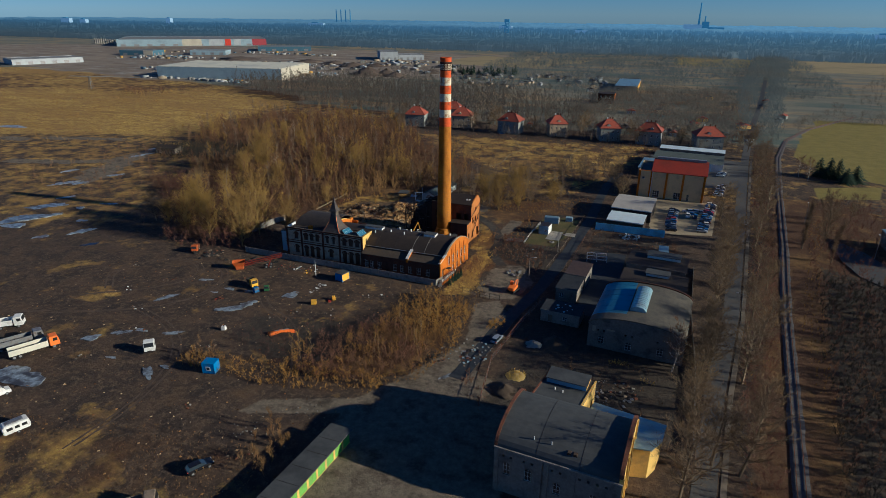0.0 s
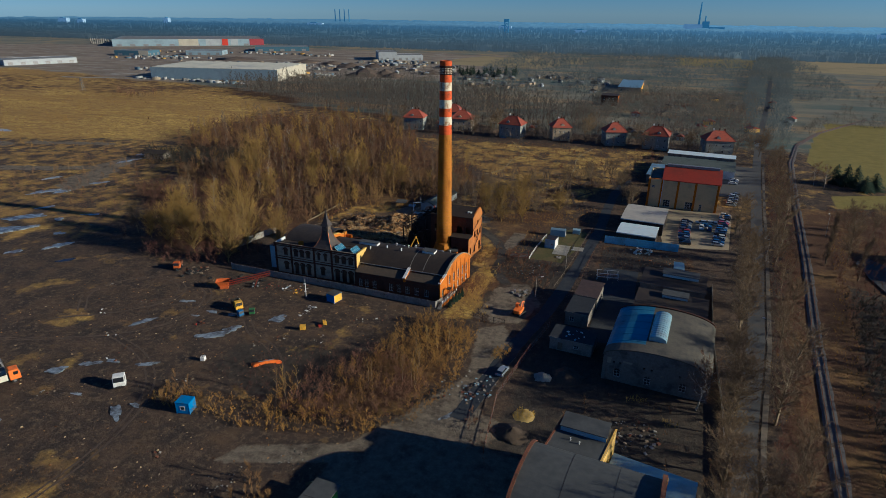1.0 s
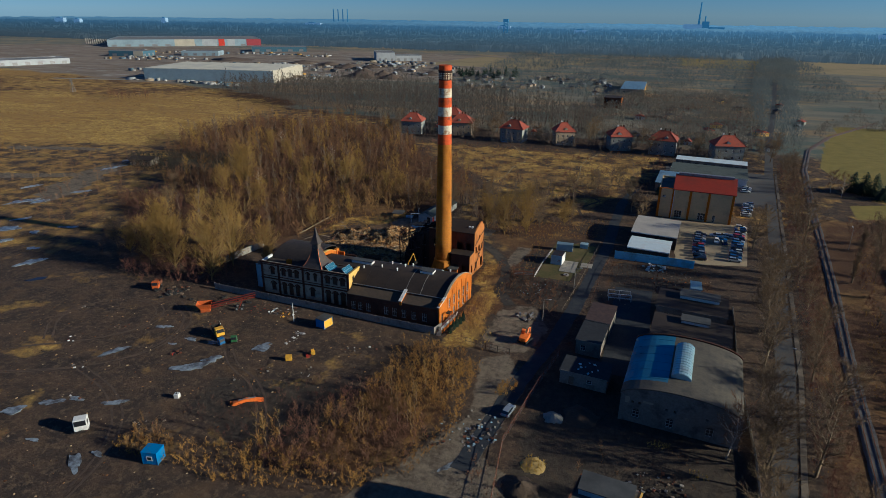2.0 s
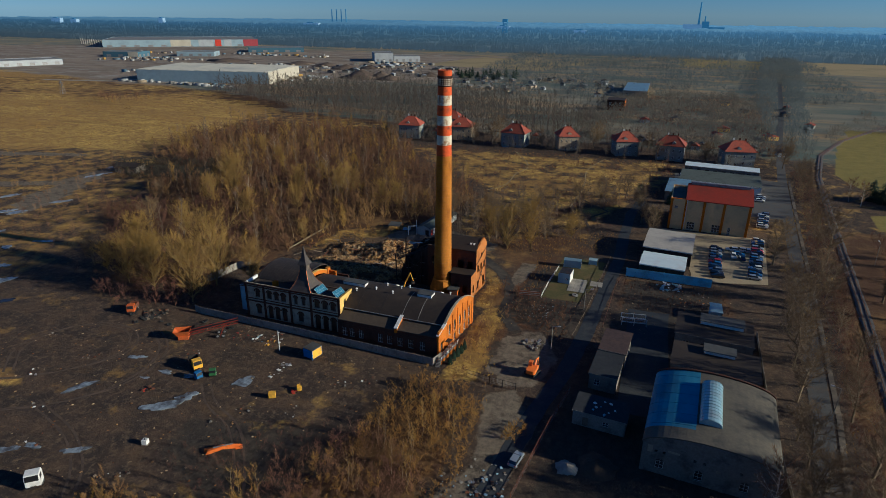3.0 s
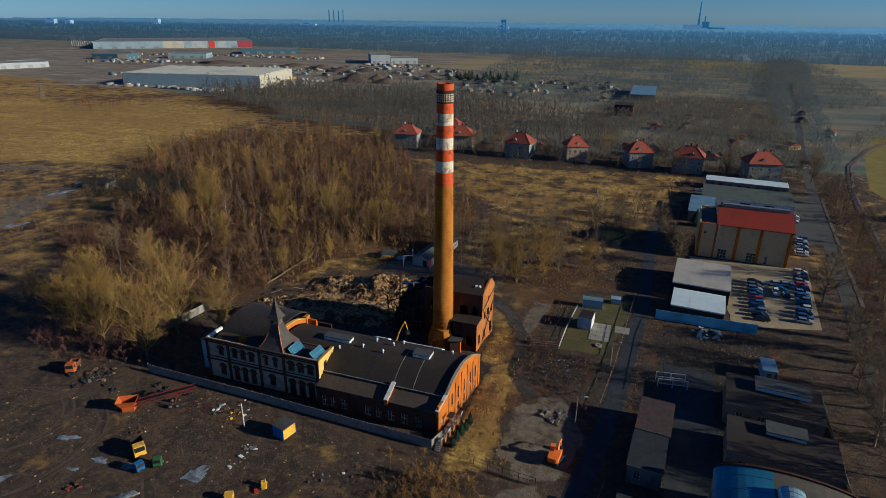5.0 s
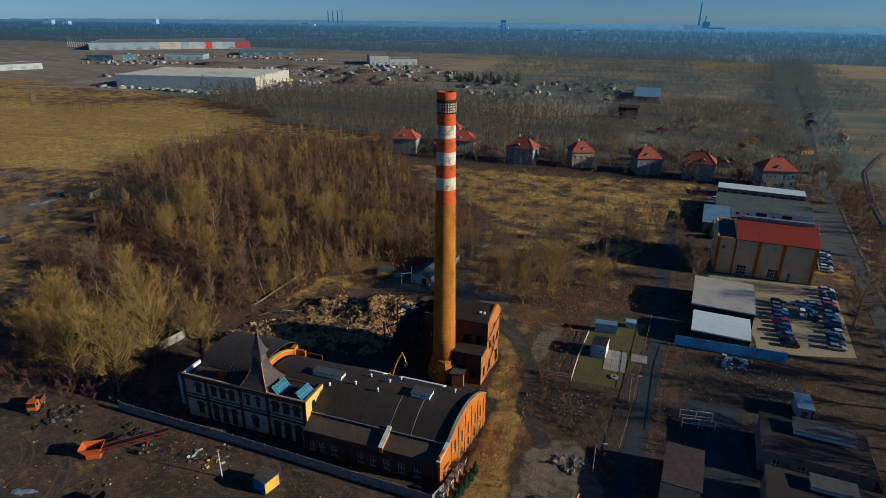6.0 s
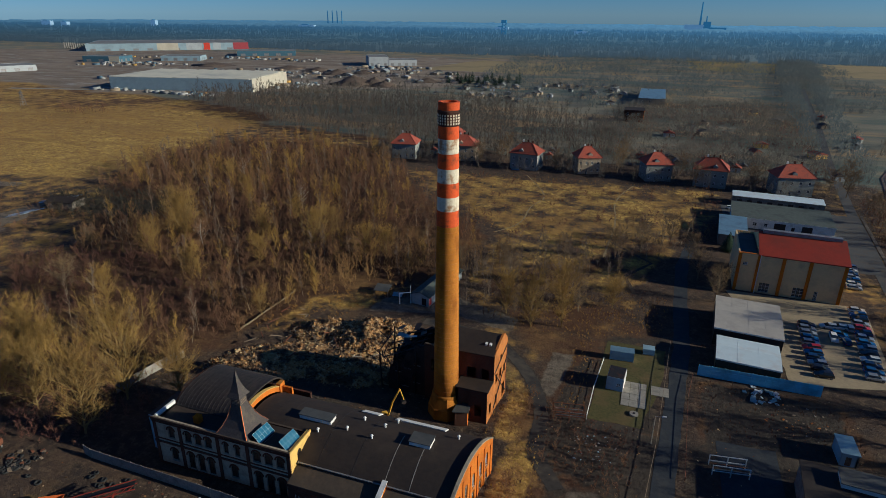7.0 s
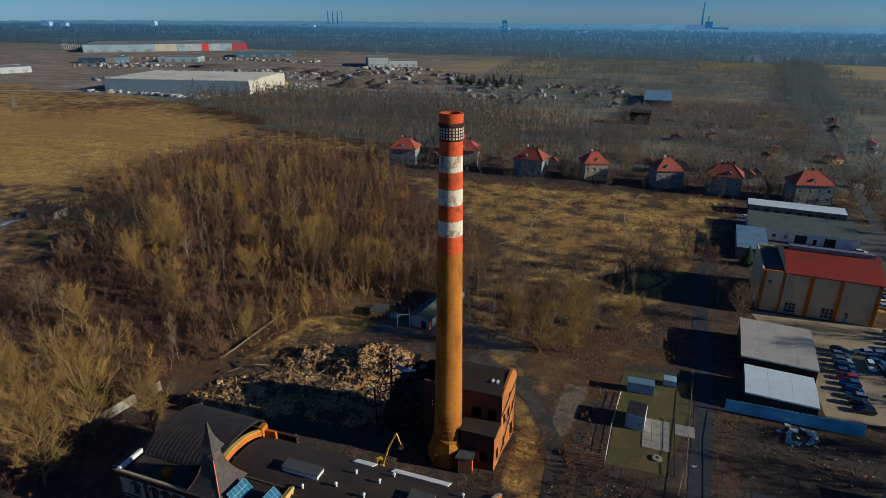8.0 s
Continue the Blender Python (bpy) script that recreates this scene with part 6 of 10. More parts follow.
    part("roof_edge", prism(bmesh.new(), [(-4.62, 92.8), (-4.28, 92.8), (-3.36, 101.9), (-3.7, 101.9)], "z", wz + 0.25, wz + 0.38), PLASTER_YELLOW, t)
    part("roof_edge", prism(bmesh.new(), [(-14.05, 91.0), (-13.75, 91.0), (-12.62, 101.9), (-12.92, 101.9)], "z", wz + 0.25, wz + 0.42), RUST, t)
    part("lantern", boxes((-12.4, 97.7, wz + 0.2, -4.6, 101.7, wz + 1.25)), PAINT_PALE_BLUE, t, "raised lantern box on the wing's roof")
    part("lantern_roof", boxes((-12.55, 97.5, wz + 1.25, -4.45, 101.85, wz + 1.4)), TAR_GREY, t)
    # Warm end face: sunlight put into the colour on the pale blue lantern.
    part("lantern_end", boxes((-4.6, 97.72, wz + 0.25, -4.57, 101.68, wz + 1.25)), PLASTER_YELLOW, t)
    for x, y in ((-8.6, 95.4), (-10.2, 95.8)):
        part("vent_pipe", tube(bmesh.new(), (x, y, wz + 0.2), (x, y, wz + 0.75), 0.12, n=8), PAINT_WHITE, t)
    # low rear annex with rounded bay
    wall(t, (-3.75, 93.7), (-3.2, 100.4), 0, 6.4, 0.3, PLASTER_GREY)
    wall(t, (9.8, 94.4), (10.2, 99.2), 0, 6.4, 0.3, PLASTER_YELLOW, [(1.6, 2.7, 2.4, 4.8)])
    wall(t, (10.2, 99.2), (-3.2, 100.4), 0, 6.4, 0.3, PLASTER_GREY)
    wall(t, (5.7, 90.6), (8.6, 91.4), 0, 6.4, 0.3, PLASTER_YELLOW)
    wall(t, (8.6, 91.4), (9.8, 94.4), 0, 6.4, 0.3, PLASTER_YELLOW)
    part("annex_roof", prism(bmesh.new(), [(-4.0, 93.62), (5.62, 93.62), (5.62, 90.3), (8.8, 91.0), (10.2, 94.2), (10.5, 99.4), (-3.3, 100.7)], "z", 6.4, 6.65), METAL_ROOF, t, "flat grey sheet roof of the annex")
    part("roof_hatch", boxes((-3.2, 94.6, 6.65, -1.4, 95.1, 6.8)), PAINT_WHITE, t)


front_hall()


def garages():
    t = thing("garage_row", "row of lock-up garages with leaf-green doors", "garages")
    p = [(-49.6, 80.6), (-45.4, 80.4), (-47.3, 56.0), (-51.8, 56.0)]
    n = 9
    L = math.dist(p[2], p[1])
    step = L / n
    holes = [(k * step + 0.25, (k + 1) * step - 0.25, 0.05, 2.3) for k in range(n)]
    wall(t, p[2], p[1], 0, 2.75, 0.25, PLASTER_YELLOW, holes)
    m = frame_at(p[2], p[1])
    for k, h in enumerate(holes):
        d_mat = PAINT_GREEN
        for s in (0, 1):
            w = (h[1] - h[0]) / 2
            bm = boxes((h[0] + s * w + 0.015, 0.06, 0.06, h[0] + (s + 1) * w - 0.015, 0.12, 2.29))
            for j in range(3):
                box(bm, h[0] + s * w + 0.1, 0.03, 0.3 + j * 0.68, h[0] + (s + 1) * w - 0.1, 0.062, 0.38 + j * 0.68)
            bm.transform(m)
            part("door_leaf", bm, d_mat, t)
    wall(t, p[1], p[0], 0, 2.75, 0.25, PLASTER_GREY)
    wall(t, p[0], p[3], 0, 2.6, 0.25, PLASTER_GREY)
    wall(t, p[3], p[2], 0, 2.7, 0.25, PLASTER_GREY)
    bm = prism(bmesh.new(), [(p[0][0] - 0.2, p[0][1] + 0.25), (p[3][0] - 0.2, p[3][1] - 0.25), (p[2][0] + 0.45, p[2][1] - 0.25), (p[1][0] + 0.45, p[1][1] + 0.25)], "z", 2.75, 2.95)
    part("roof", bm, TAR_GREY, t, "flat dull grey-green felt roof")
    for k in range(1, 6):
        y = 56 + k * 4.1
        part("roof_seam", boxes((-51.6 + (y - 56) * 0.088, y, 2.952, -47.1 + (y - 56) * 0.08, y + 0.1, 2.975)), RIBBED_DARK, t)


garages()


# ---- the workshops by the road ----
def arched_workshop():
    t = thing("arched_workshop", "old grey workshop with low arched roof and curved skylight", "workshop")
    x0, x1, y0, y1, ez = -6.0, 16.6, 133.2, 157.0, 6.3
    holes = [(2.6, 4.0, 1.2, 3.4, True), (9.2, 10.6, 0.9, 3.1, True), (16.6, 18.0, 1.2, 3.4, True)] + [(u - 0.25, u + 0.25, 4.6, 5.1) for u in (2.4, 3.8, 9.0, 10.6, 16.5)]
    wall(t, (x0, y0), (x1, y0), 0, ez, 0.5, PLASTER_GREY, holes, label="peeling grey plaster gable wall")
    m = frame_at((x0, y0), (x1, y0))
    for h in holes[:3]:
        add_window(t, m, h[0], h[1], h[2], h[3], 0.2, PAINT_WHITE, GLASS_DARK, (1, 2))
    for u in (0.0, 6.4, 13.6, 21.8):
        bm = boxes((u, -0.16, 0, u + 0.8, -0.003, ez))
        bm.transform(m)
        part("pilaster", bm, PLASTER_GREY, t)
    for u, v, w, h in ((0.9, 4.4, 0.9, 1.5), (4.4, 5.2, 2.2, 0.45), (12.6, 3.6, 0.7, 0.6)):
        bm = boxes((u, -0.02, v, u + w, -0.004, v + h))
        bm.transform(m)
        part("plaster_patch", bm, PLASTER_CREAM, t)
    wall(t, (x0, y1), (x0, y0), 0, ez, 0.5, PLASTER_GREY, [(3 + 4 * k, 4.6 + 4 * k, 1.4, 3.8) for k in range(5)])
    ml = frame_at((x0, y1), (x0, y0))
    for k in range(5):
        add_window(t, ml, 3 + 4 * k, 4.6 + 4 * k, 1.4, 3.8, 0.2, STEEL_DARK, GLASS_DARK, (2, 2))
    wall(t, (x1, y0), (x1, y1), 0, ez, 0.5, PLASTER_GREY)
    wall(t, (x1, y1), (x0, y1), 0, ez, 0.5, PLASTER_GREY)
    full = arc_profile(x0 - 0.2, x1 + 0.2, ez, 3.0, 24)
    part("gable_fill", prism(bmesh.new(), [(x, z - 0.02) for x, z in full] + [(x1, ez), (x0, ez)], "y", y0, y0 + 0.5), PLASTER_GREY, t)
    part("gable_fill", prism(bmesh.new(), [(x, z + 0.3) for x, z in full] + [(x1, ez), (x0, ez)], "y", y1 - 0.4, y1 + 0.05), BRICK_DARK, t)

    def shell(sel, material, name, label, lift=0.0, ya=y0 - 0.3, yb=y1 - 0.4):
        pts = [(x, z + lift) for x, z in sel]
        return part(name, prism(bmesh.new(), pts + [(x, z - 0.22) for x, z in pts[::-1]], "y", ya, yb), material, t, label)
    left = [p for p in full if p[0] <= 3.2]
    right = [p for p in full if p[0] >= left[-1][0] - 0.001]
    shell(left, WORKSHOP_SHEET, "sheet_roof", "galvanised sheet side of the roof", ya=y0 + 3.2)
    shell(left, MOSS_ROOF, "felt_roof", "", ya=y0 - 0.3, yb=y0 + 3.19)
    shell(right, MOSS_ROOF, "felt_roof", "mossy brown felt side of the roof")
    for k in range(6):
        y = y0 + 4.2 + k * 3.4
        shell([(x, z) for x, z in left], WORKSHOP_SHEET, "roof_seam", "", 0.05, y, y + 0.1)
    sk = arc_profile(2.7, 6.6, 9.35, 1.15, 10)
    part("skylight", prism(bmesh.new(), sk + [(6.6, 8.6), (2.7, 8.6)], "y", 138.6, 152.4), SKYLIGHT, t, "barrel skylight of pale ribbed sheet")
    for k in range(14):
        y = 138.7 + k * 1.04
        part("skylight_rib", prism(bmesh.new(), [(x, z + 0.06) for x, z in sk] + [(x, z + 0.01) for x, z in sk[::-1]], "y", y, y + 0.12), METAL_ROOF, t)


SKYLIGHT = mat("pale_ribbed_glass_sheet", (0.36, 0.52, 0.58), (0.3, 0.45, 0.51), 1.2, 0.3, (0.3, 0.34, 0.36), 0.3, metal=0.3, bump=0.1)
arched_workshop()


SHED_WHITE = mat("dirty_white_render", (0.5, 0.52, 0.48), (0.42, 0.44, 0.41), 1.5, 0.2, (0.28, 0.28, 0.25), 0.9, bump=0.1)
ROOF_GREEN = mat("grey_green_felt", (0.1, 0.115, 0.1), (0.075, 0.088, 0.078), 1.0, 0.2, (0.055, 0.062, 0.055), 0.85, bump=0.1)
# Near-black felt: the shadow on the store roofs is put into the colour.
TAR_DARK = mat("shaded_tar_felt", (0.03, 0.032, 0.036), (0.022, 0.024, 0.028), 1.0, 0.2, (0.05, 0.05, 0.052), 0.8, bump=0.15)
ROOF_RUSTY = mat("dark_rust_brown_roofing", (0.07, 0.045, 0.04), (0.05, 0.034, 0.032), 1.2, 0.2, (0.09, 0.055, 0.04), 0.8)


def shed(name, label, x0, y0, x1, y1, z_front, z_back, wall_mat, roof_mat, holes=(), monitor=None, category="shed", over=0.2, door_mat=None, sunlit_right_mat=None, doors=True):
    """A shed with a slightly pitched flat roof, its openings in the front wall, and a raised monitor if asked for."""
    t = thing(name, label, category)
    zt = min(z_front, z_back)
    wall(t, (x0, y0), (x1, y0), 0, zt, 0.3, wall_mat, holes)
    m = frame_at((x0, y0), (x1, y0))
    for h in holes:
        if h[2] < 0.3:
            bm = boxes((h[0] + 0.03, 0.1, h[2] + 0.02, h[1] - 0.03, 0.16, h[3] - 0.03))
            bm.transform(m)
            part("door", bm, door_mat or WOOD_OLD, t)
        else:
            add_window(t, m, h[0], h[1], h[2], h[3], 0.12, PAINT_WHITE, GLASS, (1, 1))
    # A given east wall material puts sunlight into that wall's colour.
    wall(t, (x1, y0), (x1, y1), 0, zt, 0.3, sunlit_right_mat or wall_mat)
    wall(t, (x1, y1), (x0, y1), 0, zt, 0.3, wall_mat)
    wall(t, (x0, y1), (x0, y0), 0, zt, 0.3, wall_mat)
    o = over
    part("roof", prism(bmesh.new(), [(y0 - o, z_front), (y1 + o, z_back), (y1 + o, z_back + 0.18), (y0 - o, z_front + 0.18)], "x", x0 - o, x1 + o), roof_mat, t)
    part("eaves_board", boxes((x0 - o, y0 - o - 0.05, zt - 0.12, x1 + o, y0 - o - 0.002, z_front + 0.2)), wall_mat, t)
    if monitor:
        a0, b0, a1, b1, mz = monitor
        part("monitor", boxes((a0, b0, min(z_front, z_back) + 0.1, a1, b1, mz)), PAINT_WHITE, t, "raised roof monitor")
        part("monitor_roof", prism(bmesh.new(), [(b0 - 0.3, mz), (b1 + 0.3, mz + 0.25), (b1 + 0.3, mz + 0.4), (b0 - 0.3, mz + 0.15)], "x", a0 - 0.2, a1 + 0.2), TAR_GREY, t)
    return t


shed("monitor_workshop", "dark flat-roofed workshop with raised roof monitor", -0.5, 180.2, 17.2, 191.6, 4.8, 5.1, PLASTER_GREY, TAR_ROOF, [(2, 3.4, 1.2, 3.2), (6, 7.4, 1.2, 3.2), (10, 12.6, 0.1, 3.2)], (5.0, 187.0, 15.0, 190.6, 6.1), "workshop")
shed("monitor_workshop", "dark flat-roofed workshop beside the arched hall", -1.6, 164.6, 16.8, 175.4, 4.8, 5.1, PLASTER_GREY, TAR_ROOF, [(2, 3.4, 1.2, 3.2), (6, 7.4, 1.2, 3.2), (12, 14.6, 0.1, 3.2)], (5.0, 172.0, 11.6, 174.8, 6.0), "workshop")
shed("low_store", "low pale-walled store with cluttered dark flat roof", -20.3, 142.2, -9.8, 148.6, 3.3, 3.4, CONCRETE, TAR_DARK, [(2.0, 3.2, 0.1, 2.2), (6.0, 7.2, 1.2, 2.2)])
shed("long_store", "long dark store with felt roof", -18.6, 156.2, -12.6, 166.4, 3.9, 4.0, PLASTER_GREY, TAR_DARK, [(1.2, 2.4, 1.2, 2.6)])
shed("long_store", "long store with dark rust-brown roof", -17.6, 166.8, -11.4, 177.4, 4.2, 4.3, PLASTER_GREY, ROOF_RUSTY, [(1.2, 2.4, 1.2, 2.6)])
shed("site_hut", "pale blue-white hut with dark sunken roof", -34.3, 210.3, -30.6, 215.4, 3.1, 3.1, PAINT_PALE_BLUE, STEEL_DARK, [(2.3, 3.1, 1.3, 1.9)], category="hut", over=-0.1, sunlit_right_mat=PAINT_WHITE)
shed("rear_annex", "white-walled low workshop with wide dark green-grey roof", 3.0, 341.0, 39.0, 361.0, 4.0, 4.8, PAINT_WHITE, ROOF_GREEN, [(3, 4.4, 1.4, 2.6), (8, 9.4, 1.4, 2.6), (12, 13.2, 1.4, 2.6), (15.5, 19.5, 0.1, 3.2), (21.5, 22.7, 0.1, 2.3), (25, 28.6, 0.1, 3.2)], category="workshop", door_mat=STEEL_DARK)
shed("white_roof_store", "store with pale ribbed sheet roof", -3.0, 317.4, 6.6, 342.0, 4.0, 4.2, PLASTER_GREY, METAL_ROOF, [(2, 4, 0.1, 2.6)], category="store")
shed("long_rear_store", "long dark store with white ribbed roof", 6.4, 372.4, 42.0, 380.6, 4.0, 4.4, PLASTER_GREY, WHITE_SHEET, [(2 + 4 * k, 4 + 4 * k, 0.1, 2.8) for k in range(8)], category="store", door_mat=STEEL_DARK)
shed("kiosk", "small bluish cabin among the workshops", 9.2, 200.2, 12.0, 205.6, 2.8, 2.9, PAINT_PALE_BLUE, METAL_ROOF, [(0.8, 1.8, 0.1, 2.1)], category="cabin")


def long_shed():
    """A long gabled shed with a gate frame at its corner."""
    t = thing("white_shed", "long white shed with grey-green pitched roof behind the rubble", "shed", at=pose(-91.6, 235.0, 0, 0, 0, -8))
    w, l, e, r = 5.8, 22.0, 2.9, 4.1
    wall(t, (0, 0), (w, 0), 0, e, 0.25, SHED_WHITE, [(3.4, 5.0, 0.05, 2.3)], label="off-white gable wall")
    part("door", boxes((3.44, 0.1, 0.06, 4.96, 0.16, 2.26)), STEEL_DARK, t)
    wall(t, (w, 0), (w, l), 0, e, 0.25, SHED_WHITE)
    part("red_panel", boxes((w + 0.004, 0.3, 0.3, w + 0.05, 1.6, 2.5)), PAINT_RED, t)
    wall(t, (w, l), (0, l), 0, e, 0.25, SHED_WHITE)
    wall(t, (0, l), (0, 0), 0, e, 0.25, SHED_WHITE)
    for y in (0.0, l - 0.25):
        part("gable", prism(bmesh.new(), [(0, e), (w, e), (w / 2, r - 0.1)], "y", y, y + 0.25), SHED_WHITE, t)
    part("roof", prism(bmesh.new(), [(-0.4, e - 0.1), (w / 2, r), (w + 0.4, e - 0.1), (w + 0.4, e + 0.06), (w / 2, r + 0.16), (-0.4, e + 0.06)], "y", -0.3, l + 0.3), ROOF_GREEN, t, "grey-green felt roof")
    for k in range(5):
        y = 1.5 + k * 4.4
        part("roof_seam", prism(bmesh.new(), [(-0.42, e + 0.07), (w / 2, r + 0.17), (w + 0.42, e + 0.07), (w + 0.42, e + 0.1), (w / 2, r + 0.2), (-0.42, e + 0.1)], "y", y, y + 0.08), ROOF_GREEN, t)
    g = thing("gate_frame", "white-painted steel gate frame beside the shed", "gate", at=pose(-94.6, 233.2, 0, 0, 0, 30))
    for x in (0.0, 3.2):
        part("post", boxes((x, -0.12, -0.1, x + 0.24, 0.12, 3.3)), PAINT_WHITE, g)
    part("crossbar", boxes((-0.06, -0.1, 3.3, 3.5, 0.1, 3.5)), PAINT_WHITE, g)
    part("mast", tube(bmesh.new(), (3.3, 0.3, 0), (3.3, 0.3, 5.4), 0.07, n=6), PAINT_WHITE, g)
    c = thing("carport", "low dark lean-to with a pale sheet roof", "shelter", at=pose(-104, 235.5, 0, 0, 0, 10))
    part("roof", prism(bmesh.new(), [(0, 1.7), (4.5, 1.5), (4.5, 1.6), (0, 1.8)], "y", 0, 5), TAR_GREY, c)
    part("loose_sheet", boxes((5.7, 0.2, 0.25, 8.6, 2.4, 0.33), m=pose(0, 0, 0, 8, 0, 0)), METAL_ROOF, c, "pale sheet lying beside it")
    for x in (0.2, 5.2):
        for y in (0.3, 4.6):
            part("post", boxes((x * 0.8, y, 0, x * 0.8 + 0.16, y + 0.16, 1.55)), WOOD_OLD, c)


long_shed()
shed("tall_store", "dark brick house among the bare trees", -53, 586, -38, 600, 9, 9.5, BRICK_DARK, TAR_ROOF, [(2, 3.5, 5, 7), (6, 7.5, 5, 7), (10, 11.5, 5, 7)], category="house", sunlit_right_mat=BRICK_ORANGE)
shed("yellow_block", "long low block with sunlit yellow end", -46, 690, -22, 770, 6, 6.4, PLASTER_GREY, METAL_ROOF, [(3, 5, 2, 4), (10, 12, 2, 4)], category="building", sunlit_right_mat=PAINT_YELLOW)


def container(name, label, m, l, w, h, side, end, roof, window=True):
    """A site cabin: frame, ribbed sides, roof, a window."""
    t = thing(name, label, "site cabin", at=m)
    part("body", boxes((-l / 2 + 0.06, -w / 2 + 0.06, 0.12, l / 2 - 0.06, w / 2 - 0.06, h - 0.06)), side, t)
    part("end_panel", boxes((l / 2 - 0.058, -w / 2 + 0.12, 0.2, l / 2 - 0.03, w / 2 - 0.12, h - 0.14)), end, t)
    for x in (-l / 2, l / 2 - 0.12):
        for y in (-w / 2, w / 2 - 0.12):
            part("corner_post", boxes((x, y, 0, x + 0.12, y + 0.12, h)), side, t)
    part("roof", boxes((-l / 2 - 0.04, -w / 2 - 0.04, h, l / 2 + 0.04, w / 2 + 0.04, h + 0.1)), roof, t)
    n = int(l / 0.35)
    for k in range(n):
        x = -l / 2 + 0.2 + k * (l - 0.4) / n
        part("rib", boxes((x, -w / 2 + 0.02, 0.2, x + 0.14, -w / 2 + 0.058, h - 0.15)), side, t)
    if window:
        win = part("window", boxes((-0.55, -w / 2 - 0.03, 1.0, 0.55, -w / 2 + 0.015, 1.95)), PAINT_WHITE, t)
        part("pane", boxes((-0.38, -w / 2 - 0.04, 1.15, 0.38, -w / 2 - 0.032, 1.8)), GLASS, win)
    return t


container("site_cabin", "blue and yellow steel site cabin near the fence", pose(-83.6, 146.6, gz(-83.6, 146.6), 0, 0, -14), 3.0, 3.3, 2.5, PAINT_BLUE, PAINT_YELLOW, TAR_GREY, False)
container("site_cabin", "bright blue site cabin with white-framed window", pose(-87.0, 90.6, gz(-87, 90.6), 0, 0, 12), 3.0, 2.5, 2.7, PAINT_BLUE, PAINT_BLUE, PAINT_BLUE)
container("store_container", "weathered grey-blue steel container on the lawn", pose(-31.8, 224.6, 0, 0, 0, 3), 5.6, 2.4, 2.5, PAINT_PALE_BLUE, PAINT_WHITE, METAL_ROOF, False)
container("tank_box", "small blue steel box on the lawn", pose(-25.6, 229.4, 0, 0, 0, 2), 2.7, 2.2, 1.6, PAINT_PALE_BLUE, PAINT_PALE_BLUE, PAINT_PALE_BLUE, False)


def tent_hall(name, label, x0, y0, x1, y1, zf, zb, roof_mat, seams, clip=False):
    t = thing(name, label, "storage hall")
    for p, q in (((x0, y0), (x1, y0)), ((x1, y0), (x1, y1)), ((x1, y1), (x0, y1)), ((x0, y1), (x0, y0))):
        wall(t, p, q, 0, min(zf, zb) - 0.02, 0.1, STEEL_DARK)
    outl = [(y0 - 0.15, zf), ((y0 + y1) / 2, max(zf, zb) + 0.35), (y1 + 0.15, zb), (y1 + 0.15, zb - 0.12), ((y0 + y1) / 2, max(zf, zb) + 0.2), (y0 - 0.15, zf - 0.12)]
    part("roof", prism(bmesh.new(), outl, "x", x0 - 0.15, x1 + 0.15), roof_mat, t)
    for k in range(1, seams):
        x = x0 + (x1 - x0) * k / seams
        o2 = [(y, z + 0.016) for y, z in outl[:3]] + [(y, z + 0.003) for y, z in outl[:3][::-1]]
        part("seam", prism(bmesh.new(), o2, "x", x, x + 0.14), roof_mat, t)
    part("fascia", boxes((x0 - 0.15, y0 - 0.19, zf - 0.35, x1 + 0.15, y0 - 0.152, zf + 0.02)), PAINT_WHITE, t)
    return t


tent_hall("storage_tent", "white-roofed storage hall behind the blue wall", -10.4, 225.4, 3.2, 236.8, 3.9, 4.1, WHITE_SHEET, 3)
tent_hall("storage_tent", "large storage hall with weathered cream roof", -9.6, 239.2, 6.0, 258.6, 4.9, 5.2, TENT_BEIGE, 4)


